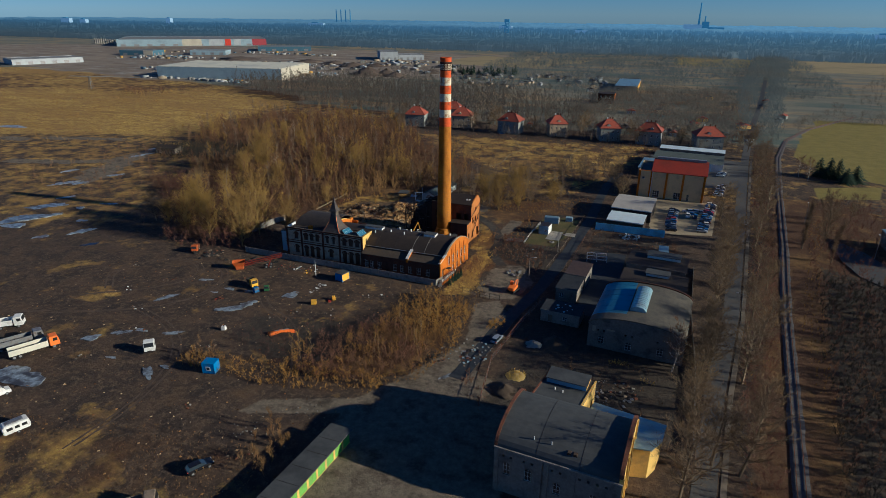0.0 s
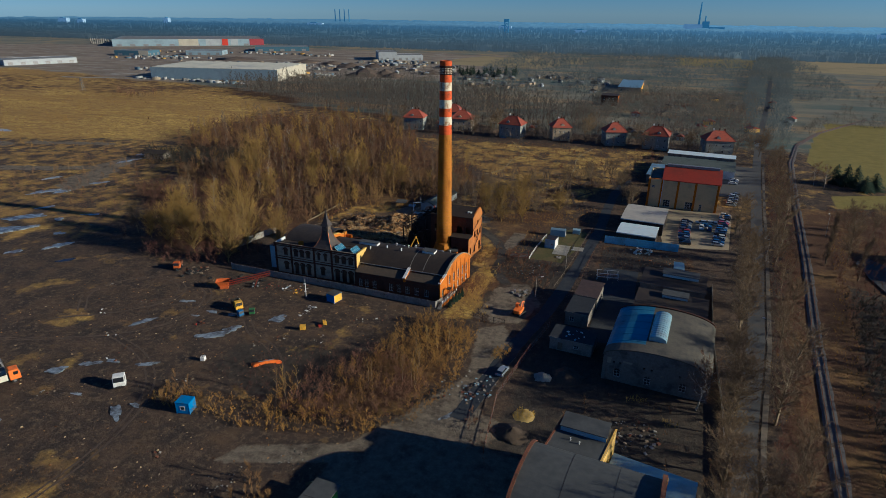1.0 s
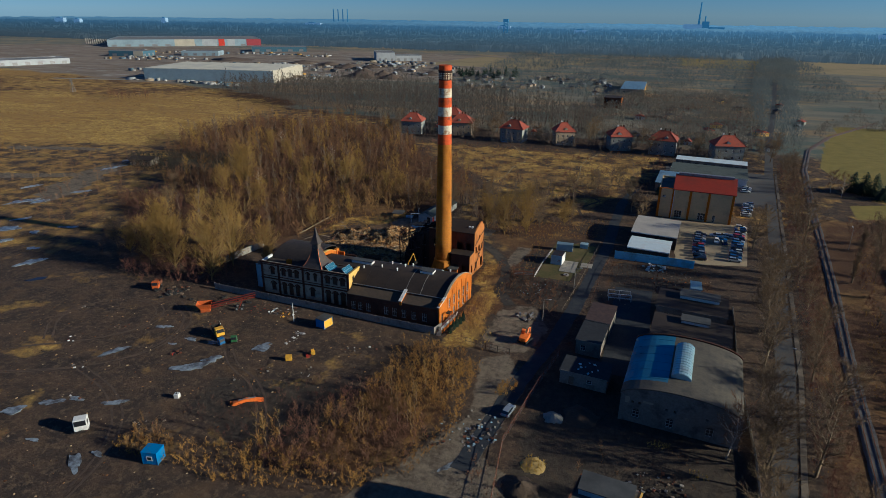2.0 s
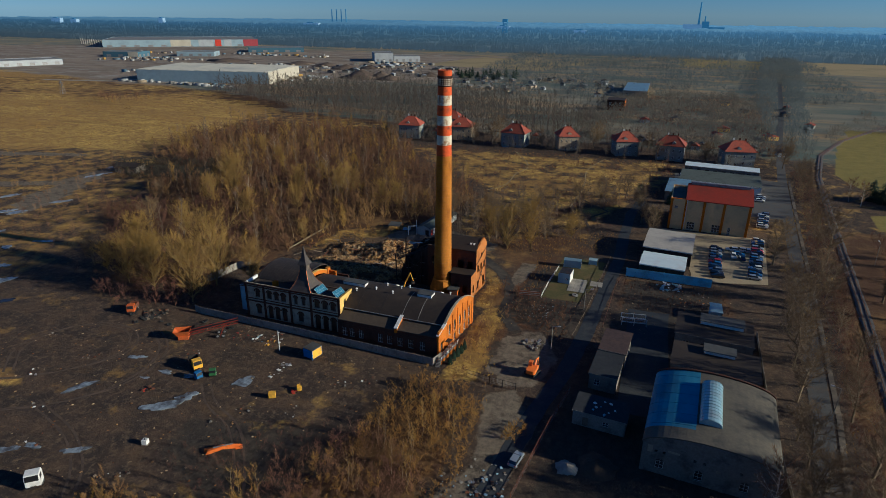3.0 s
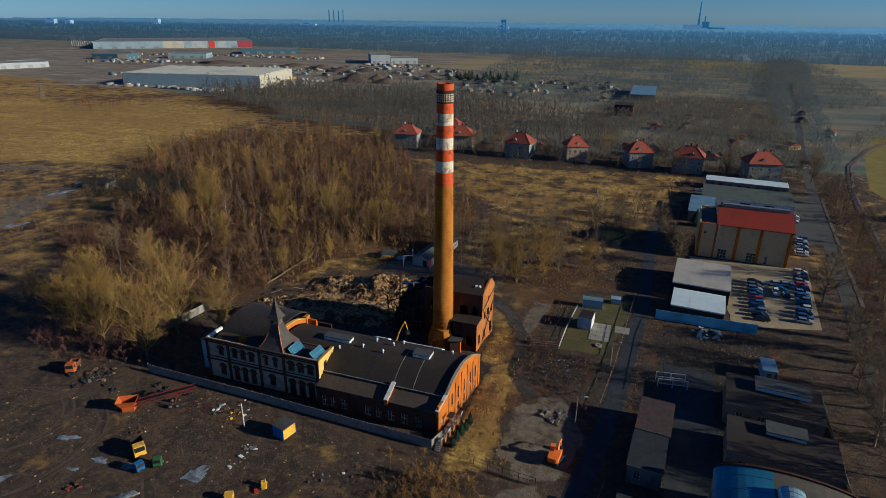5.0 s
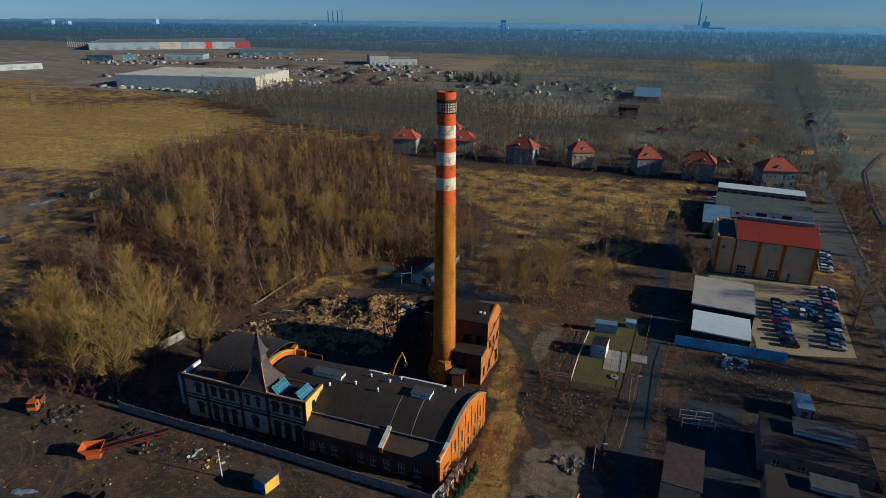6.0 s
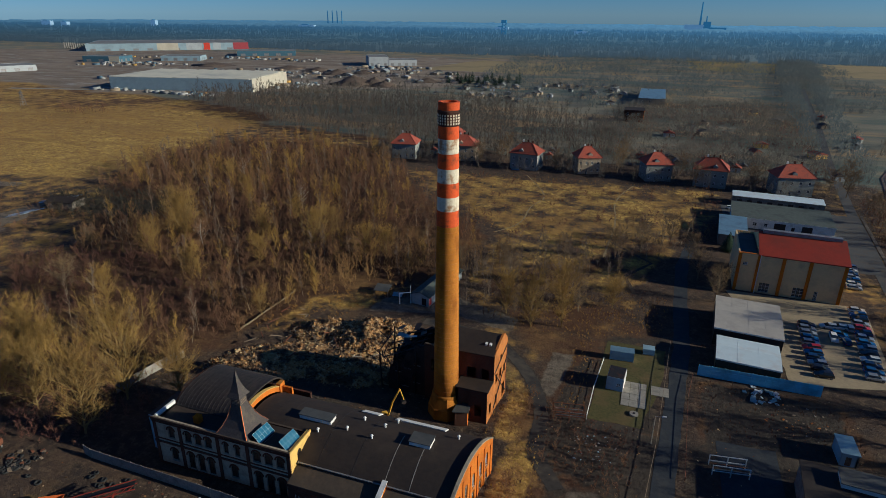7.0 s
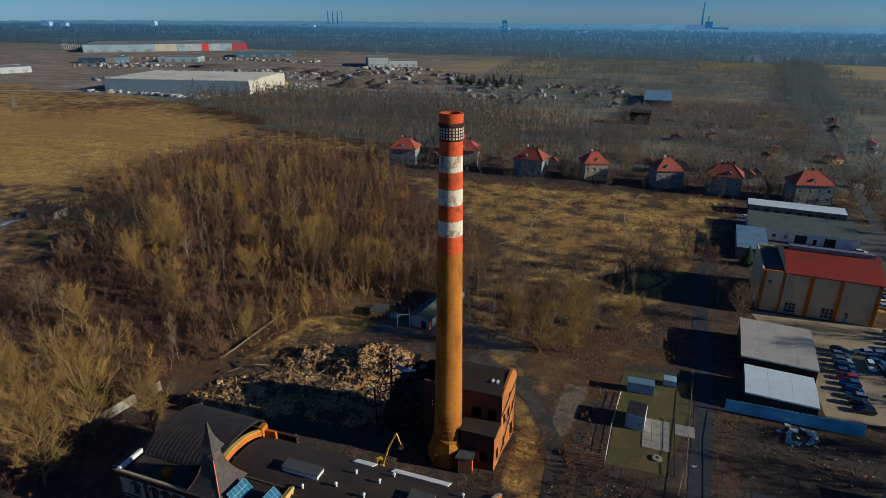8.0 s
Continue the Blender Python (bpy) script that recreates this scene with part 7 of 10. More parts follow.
def red_roof_hall():
    t = thing("red_roof_hall", "beige industrial hall with rust-red sheet roof", "industrial hall")
    x0, xm, x1, y0, y1, ez = -2.0, 3.4, 26.6, 277.0, 299.0, 12.2
    holes = [(7.0, 9.8, 0.4, 3.4), (16.0, 19.0, 0.4, 3.4), (21.6, 22.6, 0.1, 3.0), (1.6, 2.8, 8.4, 9.4)]
    wall(t, (x0, y0), (x1, y0), 0, ez, 0.4, RENDER_BEIGE, holes, label="beige rendered front wall")
    m = frame_at((x0, y0), (x1, y0))
    for h in holes:
        add_window(t, m, h[0], h[1], h[2], h[3], 0.2, PAINT_WHITE, GLASS, (2, 2))
    for u in (0.0, 5.2, 11.8, 18.8, 27.6):
        bm = boxes((u, -0.35, 0, u + 0.9, -0.003, ez))
        bm.transform(m)
        part("pier", bm, BRICK_ORANGE, t, "brown brick pier")
    wall(t, (x1, y0), (x1, y1), 0, ez, 0.4, RENDER_BEIGE)
    wall(t, (x1, y1), (x0, y1), 0, ez, 0.4, RENDER_BEIGE)
    wall(t, (x0, y1), (x0, y0), 0, ez, 0.4, RENDER_BEIGE)
    ridge = 288.0
    part("red_roof", prism(bmesh.new(), [(y0 - 0.4, ez + 0.1), (ridge, 16.2), (y1 + 0.4, ez + 0.1), (y1 + 0.4, ez - 0.2), (ridge, 15.9), (y0 - 0.4, ez - 0.2)], "x", xm, x1 + 0.4), SHEET_RED, t, "rust-red sheet metal roof")
    for k in range(30):
        x = xm + 0.3 + k * 0.78
        part("standing_seam", prism(bmesh.new(), [(y0 - 0.4, ez + 0.112), (ridge - 0.4, 16.07), (ridge - 0.4, 16.0), (y0 - 0.4, ez + 0.05)], "x", x, x + 0.05), SHEET_RED, t)
    part("ridge_vent", boxes((xm + 1.2, ridge - 0.9, 15.7, x1 - 0.8, ridge + 0.9, 16.9)), STEEL_GREY, t, "dark ridge ventilator")
    for xs in (xm + 0.02, x1 - 0.42):
        part("gable", prism(bmesh.new(), [(y0, ez), (ridge, 15.9), (y1, ez)], "x", xs, xs + 0.4), RENDER_BEIGE, t)
    part("flat_roof", boxes((x0 + 0.4, y0 + 0.4, ez - 0.8, xm, y1 - 0.4, ez - 0.6)), TAR_GREY, t)
    part("downpipe", tube(bmesh.new(), (4.0, y0 - 0.45, 0), (4.0, y0 - 0.45, ez), 0.12, n=8), PAINT_WHITE, t)
    part("wall_coping", boxes((x0 - 0.1, y0 - 0.1, ez + 0.002, xm - 0.02, y0 + 0.5, ez + 0.15)), BRICK_ORANGE, t)


red_roof_hall()


# ---- the row of houses ----
def house(x, y, turn, w, d, eave, apex, wall_mat, seed, label, roof_mat=None):
    """A two-storey house with a hipped roof, windows on all sides, and chimneys."""
    rng = random.Random(seed)
    t = thing("house", label, "house", "houses along the meadow", at=pose(x, y, 0, 0, 0, turn))
    cs = [(-w / 2, -d / 2), (w / 2, -d / 2), (w / 2, d / 2), (-w / 2, d / 2)]
    for k in range(4):
        p, q = cs[k], cs[(k + 1) % 4]
        L = math.dist(p, q)
        n = 4 if k % 2 == 0 else 3
        holes = []
        for z in (1.4, 5.2):
            for i in range(n):
                u = L * (i + 0.5) / n
                holes.append((u - 0.55, u + 0.55, z, z + 1.6))
        if k == 0:
            holes[1] = (L * 1.5 / n - 0.5, L * 1.5 / n + 0.5, 0.05, 2.3)
        wall(t, p, q, 0, eave, 0.3, wall_mat, holes)
        for h in holes:
            add_window(t, frame_at(p, q), *h, 0.1, PAINT_WHITE, GLASS, (1, 0), sill=False, w=0.1)
    o, rl = 0.7, max(w - d, 0) / 2 + 1.2
    bm = bmesh.new()
    lo = [bm.verts.new((sx * (w / 2 + o), sy * (d / 2 + o), eave)) for sx, sy in ((-1, -1), (1, -1), (1, 1), (-1, 1))]
    l2 = [bm.verts.new((v.co.x, v.co.y, eave - 0.2)) for v in lo]
    r = [bm.verts.new((-rl, 0, apex)), bm.verts.new((rl, 0, apex))]
    for f in ((lo[0], lo[1], r[1], r[0]), (lo[1], lo[2], r[1]), (lo[2], lo[3], r[0], r[1]), (lo[3], lo[0], r[0])):
        bm.faces.new(f)
    for k in range(4):
        bm.faces.new((l2[k], l2[(k + 1) % 4], lo[(k + 1) % 4], lo[k]))
    bm.faces.new(l2[::-1])
    bmesh.ops.recalc_face_normals(bm, faces=bm.faces)
    roof = part("roof", bm, roof_mat or TILE_RED, t, "red tiled hipped roof")
    ridge_bm = bmesh.new()
    tube(ridge_bm, (-rl, 0, apex), (rl, 0, apex), 0.16, n=6)
    part("ridge_tiles", ridge_bm, TILE_RED, roof)
    for sx, sy, sgn in ((-1, -1, -1), (1, -1, 1), (1, 1, 1), (-1, 1, -1)):
        part("hip_tiles", tube(bmesh.new(), (sx * (w / 2 + o), sy * (d / 2 + o), eave), (sgn * rl, 0, apex), 0.14, n=6), TILE_RED, roof)
    for k in range(3):
        cx = -rl + 0.2 + k * rl
        part("chimney_stack", boxes((cx - 0.35, 0.5 - 0.35, apex - 1.6, cx + 0.35, 0.5 + 0.35, apex + 1.1 + rng.uniform(-0.2, 0.3))), BRICK_DARK if k else PAINT_WHITE, t)
    dx = rng.uniform(-2, 2)
    part("dormer", prism(bmesh.new(), [(dx - 1.1, eave + 0.6), (dx + 1.1, eave + 0.6), (dx + 1.1, eave + 1.6), (dx, eave + 2.4), (dx - 1.1, eave + 1.6)], "y", -d / 2 + 0.6, -d / 2 + 4.0), wall_mat, t)
    return t


HOUSE_GREY = mat("grey_house_render", (0.27, 0.28, 0.25), (0.22, 0.23, 0.21), 1.5, 0.2, (0.16, 0.16, 0.145), 0.9, bump=0.1)
HOUSE_TAN = mat("tan_house_render", (0.38, 0.3, 0.2), (0.32, 0.26, 0.18), 1.5, 0.2, (0.22, 0.18, 0.13), 0.9, bump=0.1)
for i, (x, y, turn, w, d) in enumerate(((-166, 410, 8, 14, 12), (-133, 418, 10, 15, 13), (-94, 409, -6, 15, 12), (-62, 411, 22, 12, 11), (-27, 409, 18, 13, 12), (-1, 406, -5, 15, 12), (34, 404, 12, 16, 12), (-149, 446, 8, 13, 12))):
    house(x, y, turn, w, d, 8.8, 13.8, HOUSE_TAN if i in (1, 3) else HOUSE_GREY, i, "two-storey grey house with red hipped roof" if i not in (1, 3) else "two-storey tan house with orange-red hipped roof")


# ---- far works and warehouses ----
def warehouse(name, label, x, y, turn, w, d, h, wall_mat, roof_mat, ribs=0, bays=0, stripes=(), lit_end_mat=None):
    t = thing(name, label, "warehouse", at=pose(x, y, 0, 0, 0, turn))
    for p, q in (((0, 0), (w, 0)), ((w, 0), (w, d)), ((w, d), (0, d)), ((0, d), (0, 0))):
        L = math.dist(p, q)
        holes = [(L * (k + 0.3) / bays, L * (k + 0.7) / bays, 0.3, 4.5) for k in range(bays)] if bays else ()
        wall(t, p, q, 0, h, 0.4, lit_end_mat if lit_end_mat and p == (w, 0) else wall_mat, holes)
        for hh in holes:
            bm = boxes((hh[0] + 0.05, 0.1, 0.3, hh[1] - 0.05, 0.2, 4.45))
            bm.transform(frame_at(p, q))
            part("dock_door", bm, STEEL_GREY, t)
    part("roof", boxes((0.4, 0.4, h - 0.8, w - 0.4, d - 0.4, h - 0.35)), roof_mat, t)
    for k in range(ribs):
        y0 = d * (k + 0.5) / ribs
        xa, xb = 2 + (w - 4) * k / ribs, 2 + (w - 4) * (k + 0.92) / ribs
        part("roof_light", prism(bmesh.new(), [(xa, h - 0.35), (xb, h - 0.35), (xb, h + 0.1), (xa, h + 0.9)], "y", 1.0, d - 1.0), roof_mat, t)
    for u0, u1, mt in stripes:
        part("coloured_panel", boxes((w * u0, -0.25, 0.5, w * u1, -0.01, h + 0.2)), mt, t)
    return t


BAND_PINK = mat("dull_crimson_panel", (0.3, 0.05, 0.06), (0.26, 0.045, 0.055), 0.3, 0.2, None, 0.7, bump=0)
# White warehouse: sun and shade are coloured in, cream east end, blue-grey front.
WALL_CREAM = mat("cream_wall_panel", (0.47, 0.43, 0.33), (0.42, 0.38, 0.3), 0.3, 0.2, (0.36, 0.33, 0.26), 0.7, bump=0)
WALL_COOL = mat("pale_blue_grey_panel", (0.28, 0.36, 0.41), (0.25, 0.325, 0.37), 0.3, 0.2, (0.2, 0.255, 0.29), 0.6, bump=0)
SITE_WHITE = mat("dull_white_panel", (0.38, 0.4, 0.41), (0.34, 0.355, 0.365), 0.3, 0.2, (0.28, 0.29, 0.3), 0.7, bump=0)
TEAL_DULL = mat("dull_teal_panel", (0.07, 0.14, 0.19), (0.06, 0.12, 0.17), 0.3, 0.2, None, 0.7, bump=0)
ROOF_DULL = mat("dull_grey_roof_membrane", (0.2, 0.2, 0.195), (0.16, 0.16, 0.16), 0.1, 0.3, (0.26, 0.25, 0.23), 0.9, bump=0)
ROOF_CREAM = mat("cream_roof_membrane", (0.64, 0.6, 0.47), (0.56, 0.53, 0.42), 0.1, 0.3, (0.42, 0.41, 0.36), 0.7, bump=0)
warehouse("white_warehouse", "large new pale warehouse with cream roof", -592, 598, 12, 162, 98, 13, WALL_COOL, ROOF_CREAM, 9, 0, lit_end_mat=WALL_CREAM)
warehouse("distant_warehouse", "white stepped warehouse on the building site", -470, 985, 30, 32, 60, 14, SITE_WHITE, ROOF_DULL, 0, 3)
warehouse("distant_warehouse", "lower white wing of the building site warehouse", -442, 1001, 32, 46, 44, 9, SITE_WHITE, ROOF_DULL, 0, 4)
warehouse("distant_warehouse", "very long grey warehouse with red and white end bays", -1180, 1085, 40, 330, 190, 15, WALL_COOL, ROOF_DULL, 0, 12, ((0.42, 0.55, WALL_CREAM), (0.6, 0.7, SITE_WHITE), (0.71, 0.75, PAINT_RED), (0.77, 0.82, SITE_WHITE), (0.9, 1.0, BAND_PINK)))
warehouse("distant_warehouse", "low dark blue warehouse far off", -945, 872, 15, 64, 40, 9, TEAL_DULL, ROOF_DULL, 0, 3, ((0.72, 1.0, WALL_CREAM),))
warehouse("distant_warehouse", "low blue-grey warehouse far off", -845, 940, 24, 66, 40, 8, WALL_COOL, ROOF_DULL, 0, 4)
warehouse("distant_warehouse", "dark teal warehouse far off", -805, 1095, 32, 110, 60, 9, TEAL_DULL, ROOF_DULL, 0, 5)
warehouse("distant_warehouse", "white low warehouse at the field's far edge", -905, 640, 66, 96, 50, 8, SITE_WHITE, ROOF_DULL, 0, 6)
for k in range(16):
    x, y = -1330 + k * 10.5, 1160 - k * 3.2
    t = thing("concrete_column", "bare concrete column of an unfinished hall", "column", "columns of the unfinished hall", at=pose(x, y, 0))
    part("column", boxes((-0.9, -0.9, 0, 0.9, 0.9, 13)), CONCRETE, t)


def street_building():
    t = thing("street_building", "grey plastered house with flat roof beyond the railway", "building")
    x0, y0, x1, y1, h = 86, 221, 103, 246, 5.4
    holes = [(2 + 4 * k, 3.4 + 4 * k, z, z + 1.4) for k in range(6) for z in (0.9, 3.2)]
    wall(t, (x0, y1), (x0, y0), 0, h, 0.4, PLASTER_GREY, holes)
    m = frame_at((x0, y1), (x0, y0))
    for hh in holes:
        add_window(t, m, *hh, 0.15, PAINT_WHITE, GLASS, (1, 1))
    wall(t, (x0, y0), (x1, y0), 0, h, 0.4, PLASTER_GREY)
    wall(t, (x1, y0), (x1, y1), 0, h, 0.4, PLASTER_GREY)
    wall(t, (x1, y1), (x0, y1), 0, h, 0.4, PLASTER_GREY)
    part("roof", boxes((x0 - 0.3, y0 - 0.3, h, x1 + 0.3, y1 + 0.3, h + 0.3)), METAL_ROOF, t)
    part("attic", boxes((x0 + 4, y0 + 5, h + 0.3, x0 + 10, y0 + 12, h + 1.6)), TAR_GREY, t)


street_building()


def swing(name, turn):
    """Turns buildings with this name about their middle, to stand square to the lane."""
    for ob in [o for o in scene.objects if o.parent is None and o.name.split(".")[0] == name and o.children]:
        pts = [v.co for c in ob.children if c.type == "MESH" for v in c.data.vertices]
        mx, my = sum(p.x for p in pts) / len(pts), sum(p.y for p in pts) / len(pts)
        ob.matrix_basis = pose(mx, my, 0, 0, 0, turn) @ Matrix.Translation((-mx, -my, 0))


for nm in ("front_hall", "arched_workshop", "monitor_workshop", "low_store", "long_store", "storage_tent", "rear_annex", "white_roof_store", "long_rear_store", "site_hut"):
    swing(nm, -5)
swing("red_roof_hall", -3)


# ---- single trees ----
def tree_master(seed, height, limbs, twigs, sub, spread, r0, label, bark=None, crown=None, first=0.22, twig_w=0.06, twig_len=1.5, up=0.7, wild=0.6):
    wv, wt, tv, tt = grow(seed, height, limbs, twigs, sub, spread, r0, first, twig_len, twig_w, up=up, wild=wild)
    t = thing("tree", label, "tree", "bare trees")
    a_o = new("trunk", raw_mesh("trunk", wv, wt, bark or BARK))
    b_o = new("crown", raw_mesh("crown", tv, tt, crown or TWIG))
    for o in (a_o, b_o):
        o.parent = t
    return t


road_trees = [tree_master(101, 14, 26, 3300, 9, 0.46, 0.34, "tall bare roadside tree with spreading crown", twig_w=0.045, twig_len=1.5),
              tree_master(102, 12, 24, 3100, 9, 0.5, 0.3, "wide bare roadside tree with forked limbs", twig_w=0.045, twig_len=1.5),
              tree_master(103, 15.5, 26, 3300, 9, 0.38, 0.34, "tall bare roadside tree with upright limbs", twig_w=0.045, twig_len=1.5),
              tree_master(104, 10, 22, 1500, 8, 0.5, 0.24, "bare tree with pale brown twigs", BARK, TWIG, twig_w=0.05)]
birch = tree_master(105, 12, 18, 1100, 6, 0.32, 0.18, "slender pale-barked birch with reddish twigs", BIRCH, TWIG_WOOD, twig_w=0.06)
yellow_tree = tree_master(106, 13, 34, 5200, 14, 0.56, 0.2, "broad bare tree with yellow-green twigs", STEM_OLIVE, TWIG_OLIVE, up=1.15, twig_w=0.036, twig_len=1.5, first=0.06, wild=0.5)
poplar = tree_master(107, 15, 32, 1800, 6, 0.16, 0.3, "narrow upright bare poplar", BARK, TWIG, up=2.4, first=0.08, twig_w=0.07)

rng_t = random.Random(9)
ROW = []
for k in range(22):
    y = 86 + k * 7.4 + 5.0 * max(0, k - 18) + rng_t.uniform(-1.5, 1.5)
    x = float(np.interp(y, [p[1] for p in ROAD_MID], [p[0] for p in ROAD_MID])) - rng_t.uniform(3.0, 5.0)
    if not 222 < y < 292 and not (k < 12 and k % 3 == 1):
        ROW.append((x, y))
for k in range(17):
    y = 96 + k * 18 + rng_t.uniform(-5, 5)
    x = float(np.interp(y, [p[1] for p in ROAD_MID], [p[0] for p in ROAD_MID])) + rng_t.uniform(5.0, 9.5)
    ROW.append((x, y))
ROW += [(21.5, 131), (20.5, 98)]
YELLOW = [(-162, 178), (-172, 168), (-205, 262), (-196, 300), (-150, 280), (-112, 262), (-128, 214)]
BIG_YELLOW = [(-186, 250, 1.5), (-138, 262, 1.15), (-56, 233, 1.0), (-48, 235.5, 1.15), (-64, 238, 0.8), (-36, 252, 0.7), (-131, 159.5, 1.45), (-147, 162, 1.25), (-132, 171, 1.4), (-158, 163, 1.1), (-160, 172, 1.2), (-122, 176, 1.0), (-160, 262, 0.9), (-197, 261, 0.95), (-140, 275, 0.90), (-150, 244, 0.80), (-225, 326, 0.80), (-188, 236, 0.85), (-119, 261, 0.80), (-163, 287, 0.75), (-172, 203, 0.90), (-159, 223, 0.80)]
PLAIN = [(-66, 252), (-58, 262), (-48, 262), (-54, 280), (-38, 290), (-72, 270), (-20, 312), (-30, 300), (-90, 262), (-84, 256), (-14, 300), (-12, 280), (-8, 266), (-62, 240), (-45, 246), (-34, 262),
         (-182, 424), (-150, 432), (-112, 420), (-110, 430), (-78, 410), (-46, 416), (-44, 430), (-14, 424), (20, 420), (54, 416), (58, 404), (-8, 398), (-120, 404), (-176, 402), (18, 400), (62, 425),
         (70, 250), (74, 262), (66, 236), (82, 270), (-180, 170), (-190, 205), (-215, 236)]
BIRCHES = [(13.5, 128.5), (76, 345), (79, 338), (-178, 250), (-168, 300), (-220, 330)]
used = set()


def plant(master, x, y, low=0.8, high=1.2):
    s = rng_t.uniform(low, high)
    m = pose(x, y, gz(x, y), 0, 0, rng_t.uniform(0, 360))
    ob = master if master not in used else copy_thing(master, m)
    used.add(master)
    ob.matrix_basis = m @ Matrix.Diagonal((s, s, s * rng_t.uniform(0.9, 1.1), 1))


for k, (x, y) in enumerate(ROW):
    plant(road_trees[rng_t.randrange(4)], x, y, 0.75, 1.15)
for x, y in YELLOW:
    plant(yellow_tree, x, y, 0.6, 1.0)
for x, y, s in BIG_YELLOW:
    plant(yellow_tree, x, y, s * 0.95, s * 1.05)
for x, y in PLAIN:
    plant(road_trees[rng_t.randrange(4)], x, y, 0.6, 1.05)
plant(road_trees[0], 31.8, 250.4, 1.0, 1.1)
for x, y in BIRCHES:
    plant(birch, x, y)
for x, y in ((65, 219), (58, 230)):
    plant(poplar, x, y, 0.9, 1.1)


def conifer(x, y, h, r, seed):
    rng = np.random.default_rng(seed)
    t = thing("conifer", "dark green evergreen conifer", "tree", "conifers", at=pose(x, y, 0))
    part("trunk", tube(bmesh.new(), (0, 0, -0.2), (0, 0, h * 0.9), 0.2, 0.04, n=6), BARK, t)
    V, T = [], []
    for k in range(420):
        f = rng.uniform(0.06, 1.0)
        an = rng.uniform(0, math.tau)
        rr = r * min(1.0, 1.5 * (1.04 - f)) * (0.6 + 0.4 * min(1, f * 4)) * rng.uniform(0.45, 1.1)
        c = np.array([math.cos(an), math.sin(an), -0.35])
        s = np.array([-math.sin(an), math.cos(an), 0])
        p = np.array([0, 0, f * h])
        w = 0.16 + 0.3 * (1 - f)
        b_i = len(V)
        V += [p, p + c * rr + s * w, p + c * rr * 1.2 + np.array([0, 0, 0.1]), p + c * rr - s * w]
        T.append((b_i, b_i + 1, b_i + 2, b_i + 3))
    o = new("crown", raw_mesh("crown", V, T, CONIFER))
    o.parent = t


for k, (x, y, h, r) in enumerate(((86.4, 351.5, 10, 4.4), (90, 348, 11, 4.6), (94, 347, 11, 4.4), (96, 339, 8, 4.4), (101, 343, 9, 5.2), (-0.5, 312, 7, 2.4))):
    conifer(x, y, h, r, k)
for k in range(5):
    conifer(-50.9 + k * 0.3, 154.6 + k * 1.9, 2.6 + 0.4 * (k % 3), 0.55, 50 + k)
for k in range(16):
    conifer(-268 + (k % 8) * 11 + rng_t.uniform(-4, 4), 800 + (k // 8) * 26 + rng_t.uniform(-6, 6), rng_t.uniform(9, 14), 4.5, 20 + k)

# scattered scrub
def clear_of(spots):
    return keep_off(spots, 4.5, 3.6, 3.4)


def clumped(spots, seed, size, least=-0.02):
    X, Y = spots
    k = waves(X, Y, seed, size) > least
    return X[k], Y[k]


YARD_EDGE = [(-120, 40), (-56, 40), (-54, 62), (-62, 74), (-92, 70), (-126, 60)]
LANE_EDGE = [(-52, 184), (-38, 180), (-26, 172), (-26, 196), (-38, 197), (-50, 204)]
planted("yard_scrub", "low brown scrub along the yard's edge", "shrubs", scatter(YARD_EDGE, 0.95, 21), tuft_kinds, TWIG_EDGE, 0.3, 0.8, 21)
planted("yard_shrubs", "loose brown shrubs on the yard's grassy edge", "shrubs", joined_spots(scatter([(-61, 66), (-55, 66), (-55, 78), (-64, 82)], 2.2, 61), scatter([(-128, 44), (-112, 44), (-110, 62), (-124, 62)], 3.4, 62), scatter([(-97, 92), (-91, 90), (-90, 96), (-97, 98)], 1.6, 63)), brush_kinds, TWIG_EDGE, 0.5, 1.2, 61)
planted("lane_scrub", "brown weeds and brambles beside the lane", "shrubs", joined_spots(clear_of(scatter(LANE_EDGE, 2.2, 22)), scatter([(-54, 150), (-46, 148), (-41, 176), (-50, 178)], 2.4, 23),
        scatter([(-30, 96), (-22, 98), (-25, 112), (-32, 112)], 2.2, 24), scatter([(-20, 110), (18, 104), (16, 132), (-4, 131)], 5.0, 25)), low_kinds + shrub_kinds[:1], TWIG_WOOD, 0.5, 1.1, 22)
planted("meadow_tussocks", "dry tussocks over the meadow", "grass", scatter(MEADOW, 1.9, 26), tuft_kinds, BRUSH_GOLD, 0.4, 1.1, 26)
planted("meadow_weeds", "brown weed stalks over the meadow", "grass", thinned(scatter(MEADOW, 2.6, 46), 73, 24), tuft_kinds + low_kinds[:1], TWIG_REDDISH, 0.8, 1.8, 46)
planted("field_tussocks", "dry tussocks along the near edge of the field", "grass", thinned(scatter([(-300, 330), (-310, 420), (-330, 500), (-460, 540), (-560, 430), (-420, 250), (-320, 240)], 5.5, 47), 74, 40), tuft_kinds, BRUSH_GOLD, 1.0, 2.4, 47)
planted("thicket_edge", "low dry weeds round the thicket", "shrubs", joined_spots(scatter([(-98, 90), (-72, 90), (-50, 95), (-41, 104), (-37, 118), (-37, 124), (-44, 110), (-54, 102), (-76, 99), (-98, 96)], 1.0, 27), scatter([(-60, 120), (-38, 122), (-38, 150), (-62, 150)], 1.6, 28)), tuft_kinds + low_kinds[1:], BRUSH_GOLD, 0.4, 1.2, 27)
planted("west_scrub", "scattered brown scrub west of the yard", "shrubs", scatter([(-300, 190), (-200, 175), (-165, 150), (-190, 205), (-232, 250), (-268, 290), (-305, 330)], 5.6, 28), shrub_kinds + low_kinds, TWIG_WOOD, 0.6, 1.2, 28)
